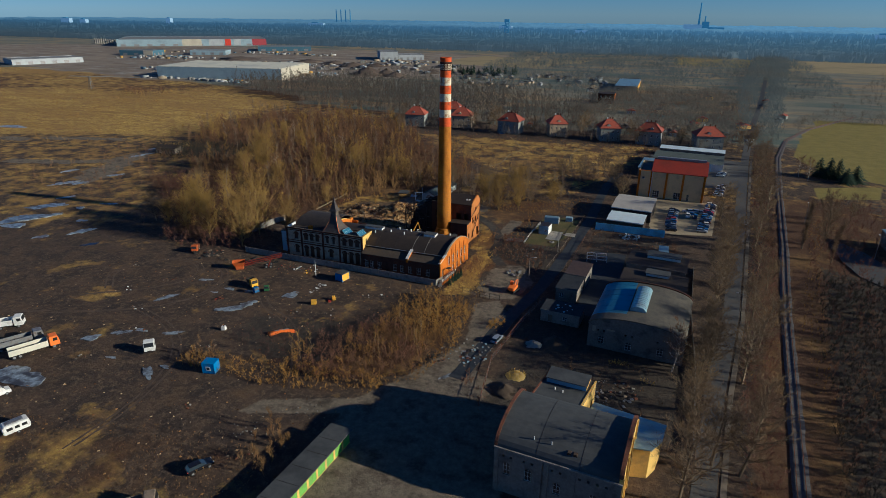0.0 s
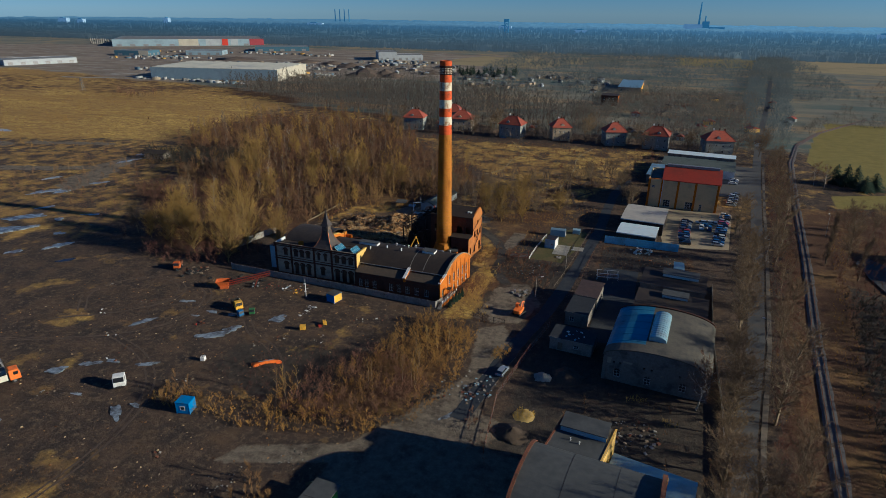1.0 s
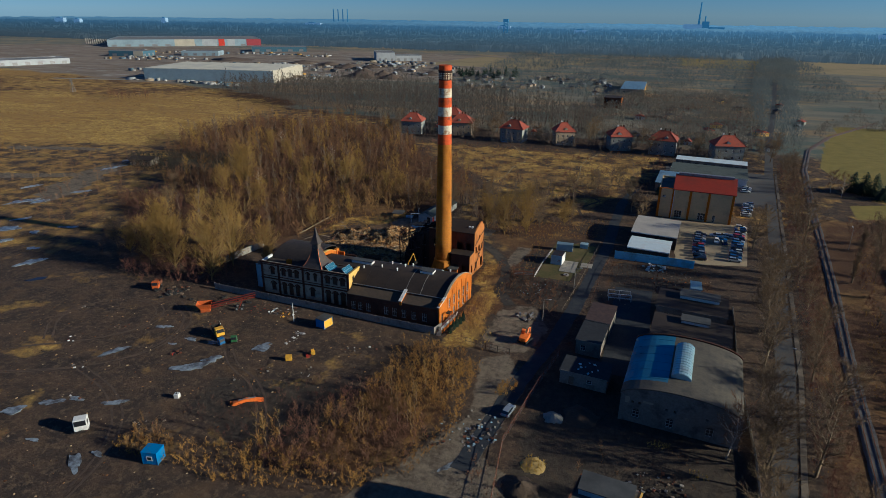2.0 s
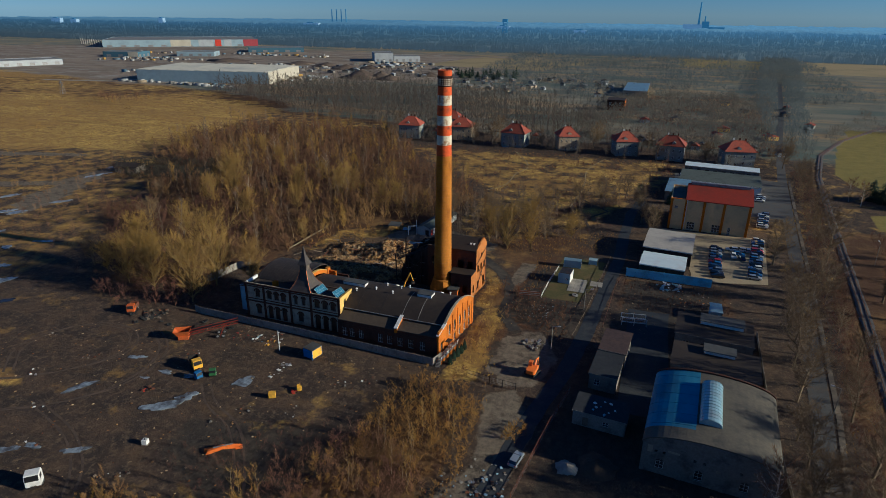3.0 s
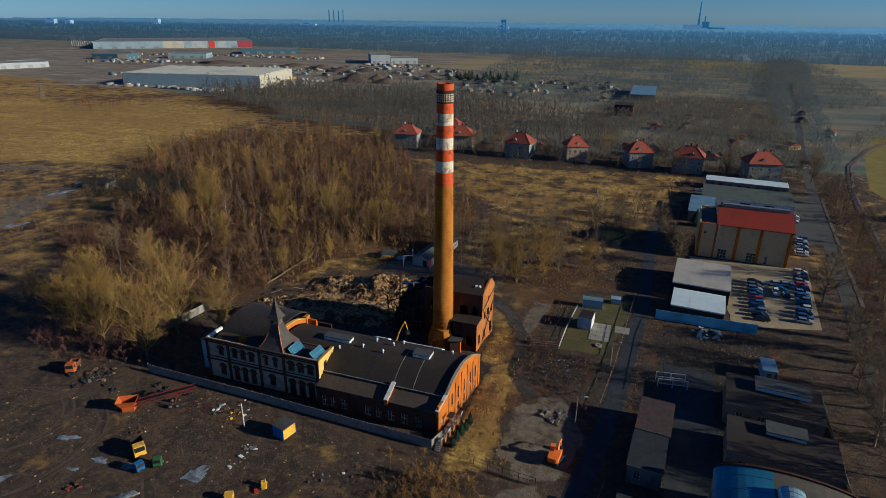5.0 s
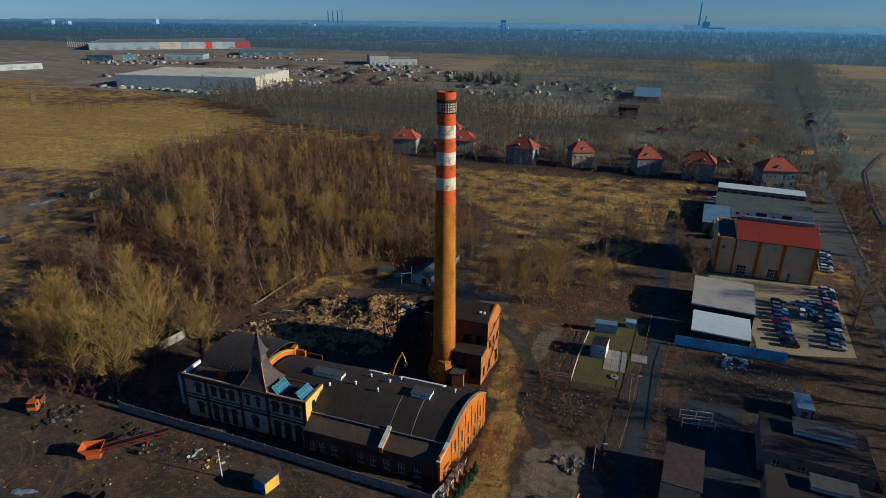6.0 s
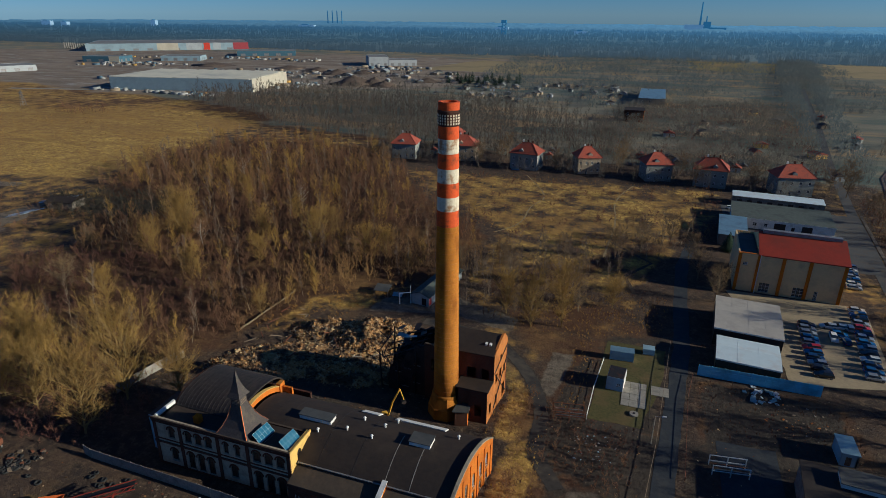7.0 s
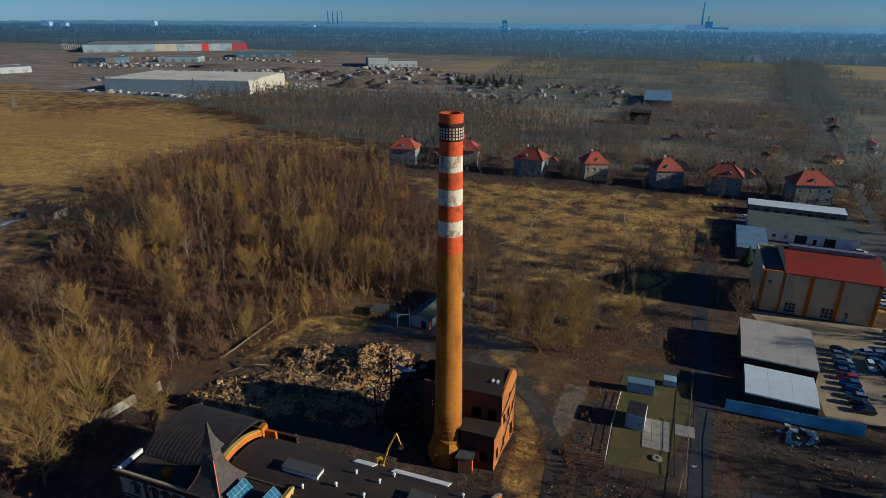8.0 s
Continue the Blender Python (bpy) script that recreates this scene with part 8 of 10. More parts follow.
def far_brush(name, label, category, spots, height, slivers, seed, material, width=0.34):
    """Many far bare trees, each a stem and a loose crown of twig slivers."""
    rng = np.random.default_rng(seed)
    X, Y = spots
    n = len(X)
    V = np.zeros((n, slivers, 3, 3))
    h_tree = height * rng.uniform(0.45, 1.15, n)
    for k in range(slivers):
        an, rise, out = rng.uniform(0, math.tau, n), rng.uniform(0.25, 0.85, n), np.sqrt(rng.uniform(0, 1, n))
        r = h_tree * 0.36 * out * np.sin(math.pi * np.clip(rise, 0.1, 0.9))
        low = np.stack([X + r * np.cos(an), Y + r * np.sin(an), h_tree * rise], 1)
        span = np.stack([np.cos(an) * 0.35 + rng.normal(size=n) * 0.3, np.sin(an) * 0.35 + rng.normal(size=n) * 0.3, rng.uniform(0.5, 1.1, n)], 1) * (h_tree * rng.uniform(0.12, 0.3, n))[:, None]
        if k == 0:
            low, span = np.stack([X, Y, -0.2 + 0 * X], 1), np.stack([0 * X, 0 * X, h_tree * 0.8], 1)
        face, w = rng.uniform(0, math.pi, n), width * rng.uniform(0.6, 1.5, n)
        side = np.stack([np.cos(face) * w, np.sin(face) * w, 0 * w], 1)
        V[:, k, 0], V[:, k, 1], V[:, k, 2] = low - side / 2, low + side / 2, low + span
    V = V.reshape(-1, 3)
    return tagged(new(name, raw_mesh(name, V, np.arange(len(V)).reshape(-1, 3), material)), label, category, kind="stuff")


HOUSE_BELT = [(-190, 396), (70, 396), (80, 470), (-60, 470), (-190, 436)]
far_brush("garden_shrubs", "bare shrubs in the gardens of the houses", "shrubs", keep_off(scatter(HOUSE_BELT, 5, 29)), 4.5, 20, 29, TWIG_GREY, 0.16)
far_brush("garden_trees", "bare trees standing between the houses", "woodland", clumped(keep_off(scatter(HOUSE_BELT, 8, 129)), 9, 40, -0.1), 10, 46, 129, TWIG_BACK, 0.16)
FAR_MIX = [(-180, 650), (-60, 650), (20, 720), (150, 700), (200, 760), (240, 1340), (-300, 1340), (-260, 900)]

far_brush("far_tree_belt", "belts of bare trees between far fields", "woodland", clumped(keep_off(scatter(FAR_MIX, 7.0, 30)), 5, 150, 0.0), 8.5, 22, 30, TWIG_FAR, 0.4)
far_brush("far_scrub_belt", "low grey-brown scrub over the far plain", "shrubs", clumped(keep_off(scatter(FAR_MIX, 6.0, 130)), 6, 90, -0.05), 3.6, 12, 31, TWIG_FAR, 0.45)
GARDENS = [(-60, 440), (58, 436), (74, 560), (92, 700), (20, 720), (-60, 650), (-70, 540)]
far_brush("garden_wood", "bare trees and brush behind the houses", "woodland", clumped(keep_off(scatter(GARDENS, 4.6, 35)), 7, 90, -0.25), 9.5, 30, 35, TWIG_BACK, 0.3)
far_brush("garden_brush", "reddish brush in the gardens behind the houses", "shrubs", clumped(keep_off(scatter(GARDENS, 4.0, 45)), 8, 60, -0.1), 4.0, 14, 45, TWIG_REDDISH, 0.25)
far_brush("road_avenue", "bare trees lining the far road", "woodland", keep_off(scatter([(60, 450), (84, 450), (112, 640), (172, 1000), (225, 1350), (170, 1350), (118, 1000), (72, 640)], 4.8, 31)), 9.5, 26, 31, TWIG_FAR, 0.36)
far_brush("right_far_scrub", "scrub and hedges beyond the railway", "shrubs", keep_off(joined_spots(scatter([(130, 150), (124, 325), (260, 395), (330, 300), (260, 150)], 6, 32), scatter([(104, 494), (120, 540), (300, 560), (306, 574), (115, 556), (96, 500)], 4.5, 48),
        scatter([(262, 400), (302, 556), (314, 552), (274, 396)], 4.5, 49), thinned(scatter([(130, 575), (310, 585), (460, 900), (250, 900), (180, 720)], 7, 50), 77, 90), thinned(scatter([(240, 900), (460, 900), (640, 1040), (300, 1040)], 9, 68), 78, 120))), 7.0, 20, 32, TWIG_BACK, 0.35)
far_brush("site_scrub", "low scrub round the far building sites", "shrubs", scatter([(-420, 640), (-240, 640), (-260, 900), (-420, 900)], 13, 33), 6, 18, 33, TWIG_BACK, 0.4)
planted("field_hedge", "clump of bare scrub in the dry field", "shrubs", scatter([(-520, 462), (-470, 446), (-448, 462), (-476, 486)], 6, 34), far_kinds[3:], TWIG_WOOD, 0.5, 0.9, 34)

# The hollow's shade is put into this scrub's dark colour.
planted("hollow_scrub", "dense scrub by the barn, coloured dark for the hollow's shade", "shrubs", scatter(HOLLOW, 2.2, 136), bush_kinds, SCRUB_DARK, 0.7, 1.4, 136)
planted("house_trees", "bare garden trees and brush between the houses", "woodland", scatter([(-190, 396), (-60, 394), (50, 390), (56, 400), (50, 424), (-60, 428), (-190, 430)], 7.5, 138), wood_kinds[:4], TWIG_BACK, 0.4, 0.8, 138, stems=STEM_BROWN)
planted("gable_bushes", "brown leafless bushes along the gable wall", "shrubs", scatter([(-50.4, 161), (-47.2, 160), (-45.8, 174), (-49, 176)], 1.3, 137), shrub_kinds + low_kinds, TWIG_WOOD, 0.6, 1.1, 137)
planted("gable_weeds", "golden weeds and dry grass by the gable", "grass", scatter([(-51, 152), (-46, 150), (-40, 152), (-40, 158), (-44, 164), (-43.6, 176), (-45, 189), (-51, 183)], 0.9, 37), tuft_kinds, BRUSH_YELLOW, 0.35, 0.9, 37)
planted("straw_clump", "clump of straw-coloured weeds on the yard", "grass", scatter([(-33.5, 133), (-30, 132.5), (-28.5, 139), (-31.5, 139.5)], 0.8, 38), low_kinds, BRUSH_GOLD, 0.5, 1.1, 38)
planted("ruin_weeds", "brown weeds round the fallen walls", "shrubs", scatter([(-126, 206), (-118, 204), (-100, 230), (-86, 244), (-100, 246), (-122, 230)], 2.2, 39), low_kinds, BRUSH_GOLD, 0.4, 1.1, 39)
planted("back_scrub", "brown scrub and saplings behind the ruin", "shrubs", keep_off(scatter([(-84, 236), (-56, 240), (-32, 258), (-14, 300), (-16, 318), (-44, 290), (-86, 296)], 4.2, 40)), shrub_kinds + low_kinds, TWIG_GREY, 0.6, 1.3, 40)

planted("yellow_weeds", "flat patches of bright dry grass in the works yard", "grass", joined_spots(scatter([(-22.5, 112), (-18.5, 112), (-18, 115.6), (-22, 116)], 0.4, 64), scatter([(-1, 126), (4, 126.4), (3.6, 129), (-0.6, 128.6)], 0.45, 65), scatter([(6.6, 120.2), (10.4, 120.6), (10, 122.4), (6.8, 122.2)], 0.5, 66)), tuft_kinds, BRUSH_YELLOW, 0.4, 0.8, 64)
planted("fence_scrub", "brown scrub and weeds under the yellow trees", "shrubs", scatter([(-166, 154), (-150, 151), (-128, 155), (-125, 176), (-137, 180), (-166, 176)], 2.1, 67), shrub_kinds + low_kinds * 2, TWIG_REDDISH, 0.5, 1.3, 67)
planted("rough_grass", "rough golden grass behind the ruin and beside the cinder track", "grass", joined_spots(scatter([(-58, 228), (-40, 232), (-22, 240), (-20, 262), (-40, 258), (-80, 244)], 1.3, 81), scatter([(-56, 185), (-49, 186), (-49, 204), (-55, 208)], 0.9, 82), scatter([(-44, 199), (-38, 198), (-38, 230), (-43, 232)], 1.2, 83)), tuft_kinds, BRUSH_GOLD, 0.4, 1.2, 81)
planted("works_weeds", "brown weeds over the works yard", "grass", joined_spots(scatter([(-14, 200), (16, 200), (14, 221), (-15, 221)], 1.5, 84), scatter([(-45, 183), (-28, 178), (-27, 196), (-45, 199)], 1.1, 85), scatter([(-70, 232), (-40, 236), (-20, 262), (-30, 286), (-80, 262)], 2.0, 86)), tuft_kinds, TWIG_DIP, 0.5, 1.4, 84)


# ---- vehicles ----
CONVEYOR_RED = mat("dull_dark_red_paint", (0.24, 0.03, 0.015), (0.18, 0.026, 0.015), 3, 0.2, (0.1, 0.04, 0.025), 0.7, bump=0.1)
HOPPER_ORANGE = mat("rusty_orange_paint", (0.52, 0.11, 0.012), (0.42, 0.09, 0.012), 3, 0.2, (0.2, 0.07, 0.03), 0.7, bump=0.1)
CAR_PAINTS = {"white": PAINT_WHITE, "dark blue": mat("car_dark_blue", (0.02, 0.05, 0.13), (0.018, 0.045, 0.12), 2, 0.3, None, 0.25, spec=0.6, bump=0),
              "silver": mat("car_silver", (0.42, 0.45, 0.48), (0.4, 0.43, 0.46), 2, 0.3, None, 0.3, metal=0.5, bump=0),
              "red": mat("car_red", (0.4, 0.02, 0.02), (0.36, 0.02, 0.02), 2, 0.3, None, 0.3, spec=0.6, bump=0),
              "black": mat("car_black", (0.012, 0.012, 0.014), (0.015, 0.015, 0.017), 2, 0.3, None, 0.2, spec=0.6, bump=0),
              "blue": mat("car_mid_blue", (0.04, 0.14, 0.32), (0.035, 0.12, 0.29), 2, 0.3, None, 0.25, spec=0.6, bump=0)}


def wheel(parent, x, y, r=0.32, w=0.22):
    tyre = part("wheel", tube(bmesh.new(), (x, y - w / 2, r), (x, y + w / 2, r), r, n=12), RUBBER, parent)
    part("rim", tube(bmesh.new(), (x, y - w / 2 - 0.01, r), (x, y + w / 2 + 0.01, r), r * 0.6, n=10), STEEL_GREY, tyre)


def car_master(colour, kind="hatchback"):
    t = thing("car", f"parked {colour} car on the paved car park", "car", "parked cars")
    paint = CAR_PAINTS[colour]
    L = 4.3 if kind == "hatchback" else 4.7
    h = L / 2
    side = [(-h, 0.35), (-h, 0.75), (-h + 0.15, 0.95), (h - 1.25, 0.98), (h - 0.2, 0.8), (h, 0.6), (h, 0.32)]
    bm = prism(bmesh.new(), side, "y", -0.86, 0.86)
    bmesh.ops.bevel(bm, geom=[e for e in bm.edges], offset=0.06, segments=1, affect="EDGES")
    part("body", bm, paint, t, smooth=False)
    cab = bmesh.new()
    lo = [cab.verts.new(p) for p in ((-h + 0.12, -0.78, 0.95), (h - 1.15, -0.78, 0.96), (h - 1.15, 0.78, 0.96), (-h + 0.12, 0.78, 0.95))]
    hi = [cab.verts.new(p) for p in ((-h + 0.5, -0.62, 1.44), (h - 2.0, -0.62, 1.46), (h - 2.0, 0.62, 1.46), (-h + 0.5, 0.62, 1.44))]
    for k in range(4):
        cab.faces.new((lo[k], lo[(k + 1) % 4], hi[(k + 1) % 4], hi[k]))
    cab.faces.new(hi)
    cab.faces.new(lo[::-1])
    part("window_glass", cab, GLASS, t, "dark car glass")
    part("roof", boxes((-h + 0.48, -0.64, 1.445, h - 1.98, 0.64, 1.5)), paint, t)
    for x in (-h + 0.75, h - 0.85):
        for y in (-0.8, 0.8):
            wheel(t, x, y)
    for y in (-0.62, 0.62):
        part("headlight", boxes((h - 0.06, y - 0.16, 0.6, h + 0.015, y + 0.16, 0.74)), PAINT_WHITE, t)
        part("tail_light", boxes((-h - 0.015, y - 0.14, 0.72, -h + 0.04, y + 0.14, 0.88)), PAINT_RED, t)
    return t


masters = {}
rng_c = random.Random(5)
CAR_SPOTS = [("dark blue", 14.6, 258.6), ("silver", 14.2, 256.2), ("silver", 14.0, 253.4), ("blue", 13.8, 250.6), ("silver", 13.5, 248.0), ("red", 13.3, 245.4),
             ("blue", 13.2, 242.8), ("dark blue", 13.1, 240.2), ("silver", 13.1, 237.6), ("black", 13.2, 235.0), ("black", 13.3, 232.5)]
CAR_SPOTS += [("white", 20.0, 259.4), ("white", 22.6, 259.8), ("blue", 21.6, 255.4), ("white", 19.8, 252.8), ("dark blue", 22.4, 252.0), ("silver", 25.2, 260.2)]
CAR_SPOTS += [(("silver", "blue", "dark blue", "white", "black", "silver", "blue", "silver", "dark blue", "red", "silver", "black", "blue", "white")[k], 24.4 + k * 0.42, 235.0 + k * 2.9) for k in range(14)]
CAR_SPOTS += [(("silver", "white", "blue", "silver", "dark blue", "white", "silver")[k], 33.5 + k * 0.5, 290 + k * 3.0) for k in range(7)]
CAR_SPOTS += [("white", 37.5, 330), ("silver", 38.2, 333.4), ("white", 38.8, 336.8), ("white", 5.6, 366), ("white", 8.2, 366.4), ("dark blue", 12.6, 366), ("silver", 16.4, 366.2)]
for k, (colour, x, y) in enumerate(CAR_SPOTS):
    turn = 90 * (13 < k < 17) + rng_c.uniform(-4, 4) + (180 if rng_c.random() < 0.4 else 0)
    m = pose(x, y, 0.04, 0, 0, turn)
    if colour not in masters:
        masters[colour] = car_master(colour)
        masters[colour].matrix_basis = m
    else:
        copy_thing(masters[colour], m)
estate = copy_thing(masters["black"], pose(-67.6, 64.2, gz(-67.6, 64.2), 0, 0, 62))
tagged(estate, "black estate car parked on bare soil", "car", "cars on the yard")
estate.scale = (1.12, 1.08, 1.12)
small_car = copy_thing(masters["silver"], pose(-28.6, 127.6, 0.04, 0, 0, 80))
tagged(small_car, "small silver car on the dusty yard", "car", "cars on the yard")
garden_car = copy_thing(masters["dark blue"], pose(-98, 400, 0, 0, 0, 10))
tagged(garden_car, "dark blue car beside the houses", "car", "cars on the yard")


def lorry(name, label, m, cab_mat, bed_mat, length, tipper=True, bed=True):
    """A lorry: chassis, cab with windscreen, open bed, wheels."""
    t = thing(name, label, "lorry", "lorries on the yard", at=m)
    part("chassis", boxes((-length / 2, -0.5, 0.7, length / 2, 0.5, 1.0)), STEEL_DARK, t)
    h = length / 2
    bm = prism(bmesh.new(), [(h - 2.1, 0.75), (h, 0.75), (h, 1.9), (h - 0.25, 3.1), (h - 2.0, 3.2), (h - 2.1, 3.0)], "y", -1.2, 1.2)
    bmesh.ops.bevel(bm, geom=list(bm.edges), offset=0.08, segments=1, affect="EDGES")
    cab = part("cab", bm, cab_mat, t)
    part("windscreen", prism(bmesh.new(), [(h + 0.02, 1.95), (h - 0.2, 2.95), (h - 0.24, 2.95), (h - 0.02, 1.95)], "y", -1.05, 1.05), GLASS_DARK, cab)
    for y in (-1.215, 1.2):
        part("side_window", boxes((h - 1.3, y, 1.95, h - 0.4, y + 0.015, 2.75)), GLASS_DARK, cab)
    part("bumper", boxes((h - 0.05, -1.2, 0.5, h + 0.12, 1.2, 0.85)), STEEL_DARK, t)
    if bed:
        x0, x1 = -h, h - 2.4
        for d in ((x0, -1.25, 1.05, x1, 1.25, 1.2), (x0, -1.25, 1.2, x1, -1.17, 2.5), (x0, 1.17, 1.2, x1, 1.25, 2.5), (x0, -1.17, 1.2, x0 + 0.08, 1.17, 2.5), (x1 - 0.08, -1.17, 1.2, x1, 1.17, 2.7)):
            part("bed_panel", boxes(d), bed_mat, t)
        n = int((x1 - x0) / 0.9)
        for k in range(n):
            x = x0 + 0.4 + k * 0.9
            for y in (-1.31, 1.252):
                part("bed_rib", boxes((x, y, 1.2, x + 0.1, y + 0.058, 2.45)), bed_mat, t)
        part("load", boxes((x0 + 0.1, -1.15, 1.21, x1 - 0.1, 1.15, 1.5)), LANE_MAT, t)
    for x in ([h - 1.3, -h + 0.9, -h + 2.1] if length > 6 else [h - 1.1, -h + 0.8]):
        for y in (-0.95, 0.95):
            wheel(t, x, y, 0.5, 0.34)
    return t


DULL_GREEN = mat("dull_green_paint", (0.05, 0.15, 0.05), (0.04, 0.12, 0.04), 3, 0.2, (0.05, 0.07, 0.04), 0.6, bump=0.1)
lorry("tipper_lorry", "cream tipper lorry with bright orange cab", pose(-133.0, 82.6, gz(-133, 82.6), 0, 0, 62), PAINT_ORANGE, ROOF_CREAM, 10.5)
lorry("tipper_trailer", "grey open tipper lorry parked beside another", pose(-139.0, 83.5, gz(-139, 83.5), 0, 0, 60), STEEL_GREY, STEEL_GREY, 10.0)
lorry("lorry", "white lorry with grey canvas box", pose(-150.0, 89.2, gz(-150, 89.2), 0, 0, 40), PAINT_WHITE, PAINT_WHITE, 6.0)
lorry("lorry_cab", "derelict white lorry cab on bare soil", pose(-107.0, 92.6, gz(-107, 92.6), 0, 0, -50), PAINT_WHITE, PAINT_WHITE, 2.6, bed=False)
lorry("lorry", "yellow and green lorry among the puddles", pose(-106.6, 132.6, gz(-106.6, 132.6), 0, 0, -35) @ Matrix.Scale(0.85, 4), PAINT_YELLOW, STEEL_DARK, 5.2)
lorry("tractor_unit", "small blue lorry cab beside the yellow lorry", pose(-102.8, 128.9, gz(-102.8, 128.9), 0, 0, -20) @ Matrix.Scale(0.62, 4), CAR_PAINTS["blue"], CAR_PAINTS["blue"], 2.6, bed=False)
lorry("tractor_unit", "small green dumper cab on a patch of sand", pose(-100.6, 131.2, gz(-100.6, 131.2), 0, 0, -60) @ Matrix.Scale(0.6, 4), DULL_GREEN, STEEL_DARK, 3.2, bed=False)
lorry("tipper_trailer", "open brown timber-sided lorry", pose(-70.2, 52.5, gz(-70.2, 52.5), 0, 0, 40), WOOD_OLD, WOOD_OLD, 6.5)


def caravan(m):
    t = thing("caravan", "white caravan standing on rough grass", "caravan", at=m)
    bm = prism(bmesh.new(), [(-2.3, 0.5), (2.2, 0.5), (2.4, 1.4), (2.1, 2.4), (-2.1, 2.45), (-2.35, 1.8)], "y", -1.1, 1.1)
    bmesh.ops.bevel(bm, geom=list(bm.edges), offset=0.12, segments=2, affect="EDGES")
    part("body", bm, PAINT_WHITE, t)
    for x0, x1 in ((-1.7, -0.7), (-0.3, 0.5), (0.9, 1.8)):
        for y in (-1.125, 1.105):
            part("window", boxes((x0, y, 1.3, x1, y + 0.02, 1.9)), GLASS_DARK, t)
    part("roof_rail", boxes((-1.6, -0.6, 2.46, 1.4, 0.6, 2.56)), STEEL_GREY, t)
    for y in (-0.95, 0.95):
        wheel(t, 0.1, y, 0.33)
    part("drawbar", boxes((2.3, -0.06, 0.45, 3.4, 0.06, 0.55)), STEEL_DARK, t)


caravan(pose(-108.9, 60.2, gz(-108.9, 60.2), 0, 0, 68))
van = thing("van", "white delivery van at the yard's edge", "van", at=pose(-123.5, 66.6, gz(-123.5, 66.6), 0, 0, 70))
bm = prism(bmesh.new(), [(-2.5, 0.4), (2.5, 0.4), (2.5, 1.1), (1.6, 1.3), (1.0, 2.2), (-2.5, 2.3)], "y", -0.95, 0.95)
bmesh.ops.bevel(bm, geom=list(bm.edges), offset=0.08, segments=1, affect="EDGES")
part("body", bm, PAINT_WHITE, van)
part("windscreen", prism(bmesh.new(), [(1.63, 1.33), (1.06, 2.15), (1.03, 2.13), (1.6, 1.31)], "y", -0.82, 0.82), GLASS_DARK, van)
for x in (-1.6, 1.6):
    for y in (-0.85, 0.85):
        wheel(van, x, y, 0.34)


def excavator(name, label, m, paint, swing=0, reach=((0.6, 1.6), (2.6, 4.4), (5.2, 3.2), (5.4, 0.8)), small=1.0):
    """A tracked excavator: two tracks, upper works, cab, boom, stick and bucket."""
    t = thing(name, label, "excavator", at=m @ Matrix.Scale(small, 4))
    for y in (-1.05, 1.05):
        bm = prism(bmesh.new(), [(-1.7, 0.25), (-1.4, 0.0), (1.4, 0.0), (1.7, 0.25), (1.7, 0.55), (1.4, 0.8), (-1.4, 0.8), (-1.7, 0.55)], "y", y - 0.28, y + 0.28)
        part("track", bm, RUBBER, t)
    part("undercarriage", boxes((-0.9, -0.8, 0.35, 0.9, 0.8, 0.9)), STEEL_DARK, t)
    bm = prism(bmesh.new(), [(-1.9, -1.1), (1.2, -1.1), (1.2, 1.1), (-1.9, 1.1), (-2.2, 0.7), (-2.2, -0.7)], "z", 0.95, 1.9)
    bmesh.ops.bevel(bm, geom=list(bm.edges), offset=0.08, segments=1, affect="EDGES")
    bm.transform(pose(0, 0, 0, 0, 0, swing))
    part("upper_body", bm, paint, t)
    bm = prism(bmesh.new(), [(0.0, 1.85), (1.3, 1.85), (1.25, 2.4), (1.0, 2.95), (0.0, 2.95)], "y", 0.15, 1.05)
    bm.transform(pose(0, 0, 0, 0, 0, swing))
    cab = part("cab", bm, paint, t)
    for y in (0.13, 1.055):
        bm = boxes((0.15, y, 2.05, 1.05, y + 0.015, 2.8))
        bm.transform(pose(0, 0, 0, 0, 0, swing))
        part("cab_window", bm, GLASS_DARK, cab)
    for (a_p, b_p), nm, r in zip(zip(reach, reach[1:]), ("boom", "stick", "linkage"), (0.26, 0.2, 0.12)):
        bm = tube(bmesh.new(), (a_p[0], -0.3, a_p[1]), (b_p[0], -0.3, b_p[1]), r, r * 0.8, n=4)
        bm.transform(pose(0, 0, 0, 0, 0, swing))
        part(nm, bm, paint, t)
    x, z = reach[-1]
    bm = prism(bmesh.new(), [(x - 0.5, z), (x + 0.3, z + 0.1), (x + 0.4, z - 0.5), (x, z - 0.8), (x - 0.6, z - 0.6)], "y", -0.75, 0.15)
    bm.transform(pose(0, 0, 0, 0, 0, swing))
    part("bucket", bm, STEEL_DARK, t)
    return t


excavator("excavator", "orange excavator parked on the concrete apron", pose(-31.6, 157.6, 0.06, 0, 0, 70), PAINT_ORANGE, 15, ((0.6, 1.5), (1.7, 2.9), (3.6, 2.3), (3.3, 0.8)))
excavator("excavator", "yellow excavator working behind the hall", pose(-76.0, 181.5, 0, 0, 0, 30), PAINT_YELLOW, 10, ((0.6, 1.6), (2.0, 5.6), (3.6, 8.4), (4.4, 5.6)))
excavator("mini_excavator", "small yellow excavator beside red tools", pose(-79.0, 133.2, gz(-79, 133.2), 0, 0, 120), PAINT_YELLOW, 0, ((0.6, 1.4), (1.4, 2.8), (2.4, 2.0), (2.6, 0.8)), 0.45)


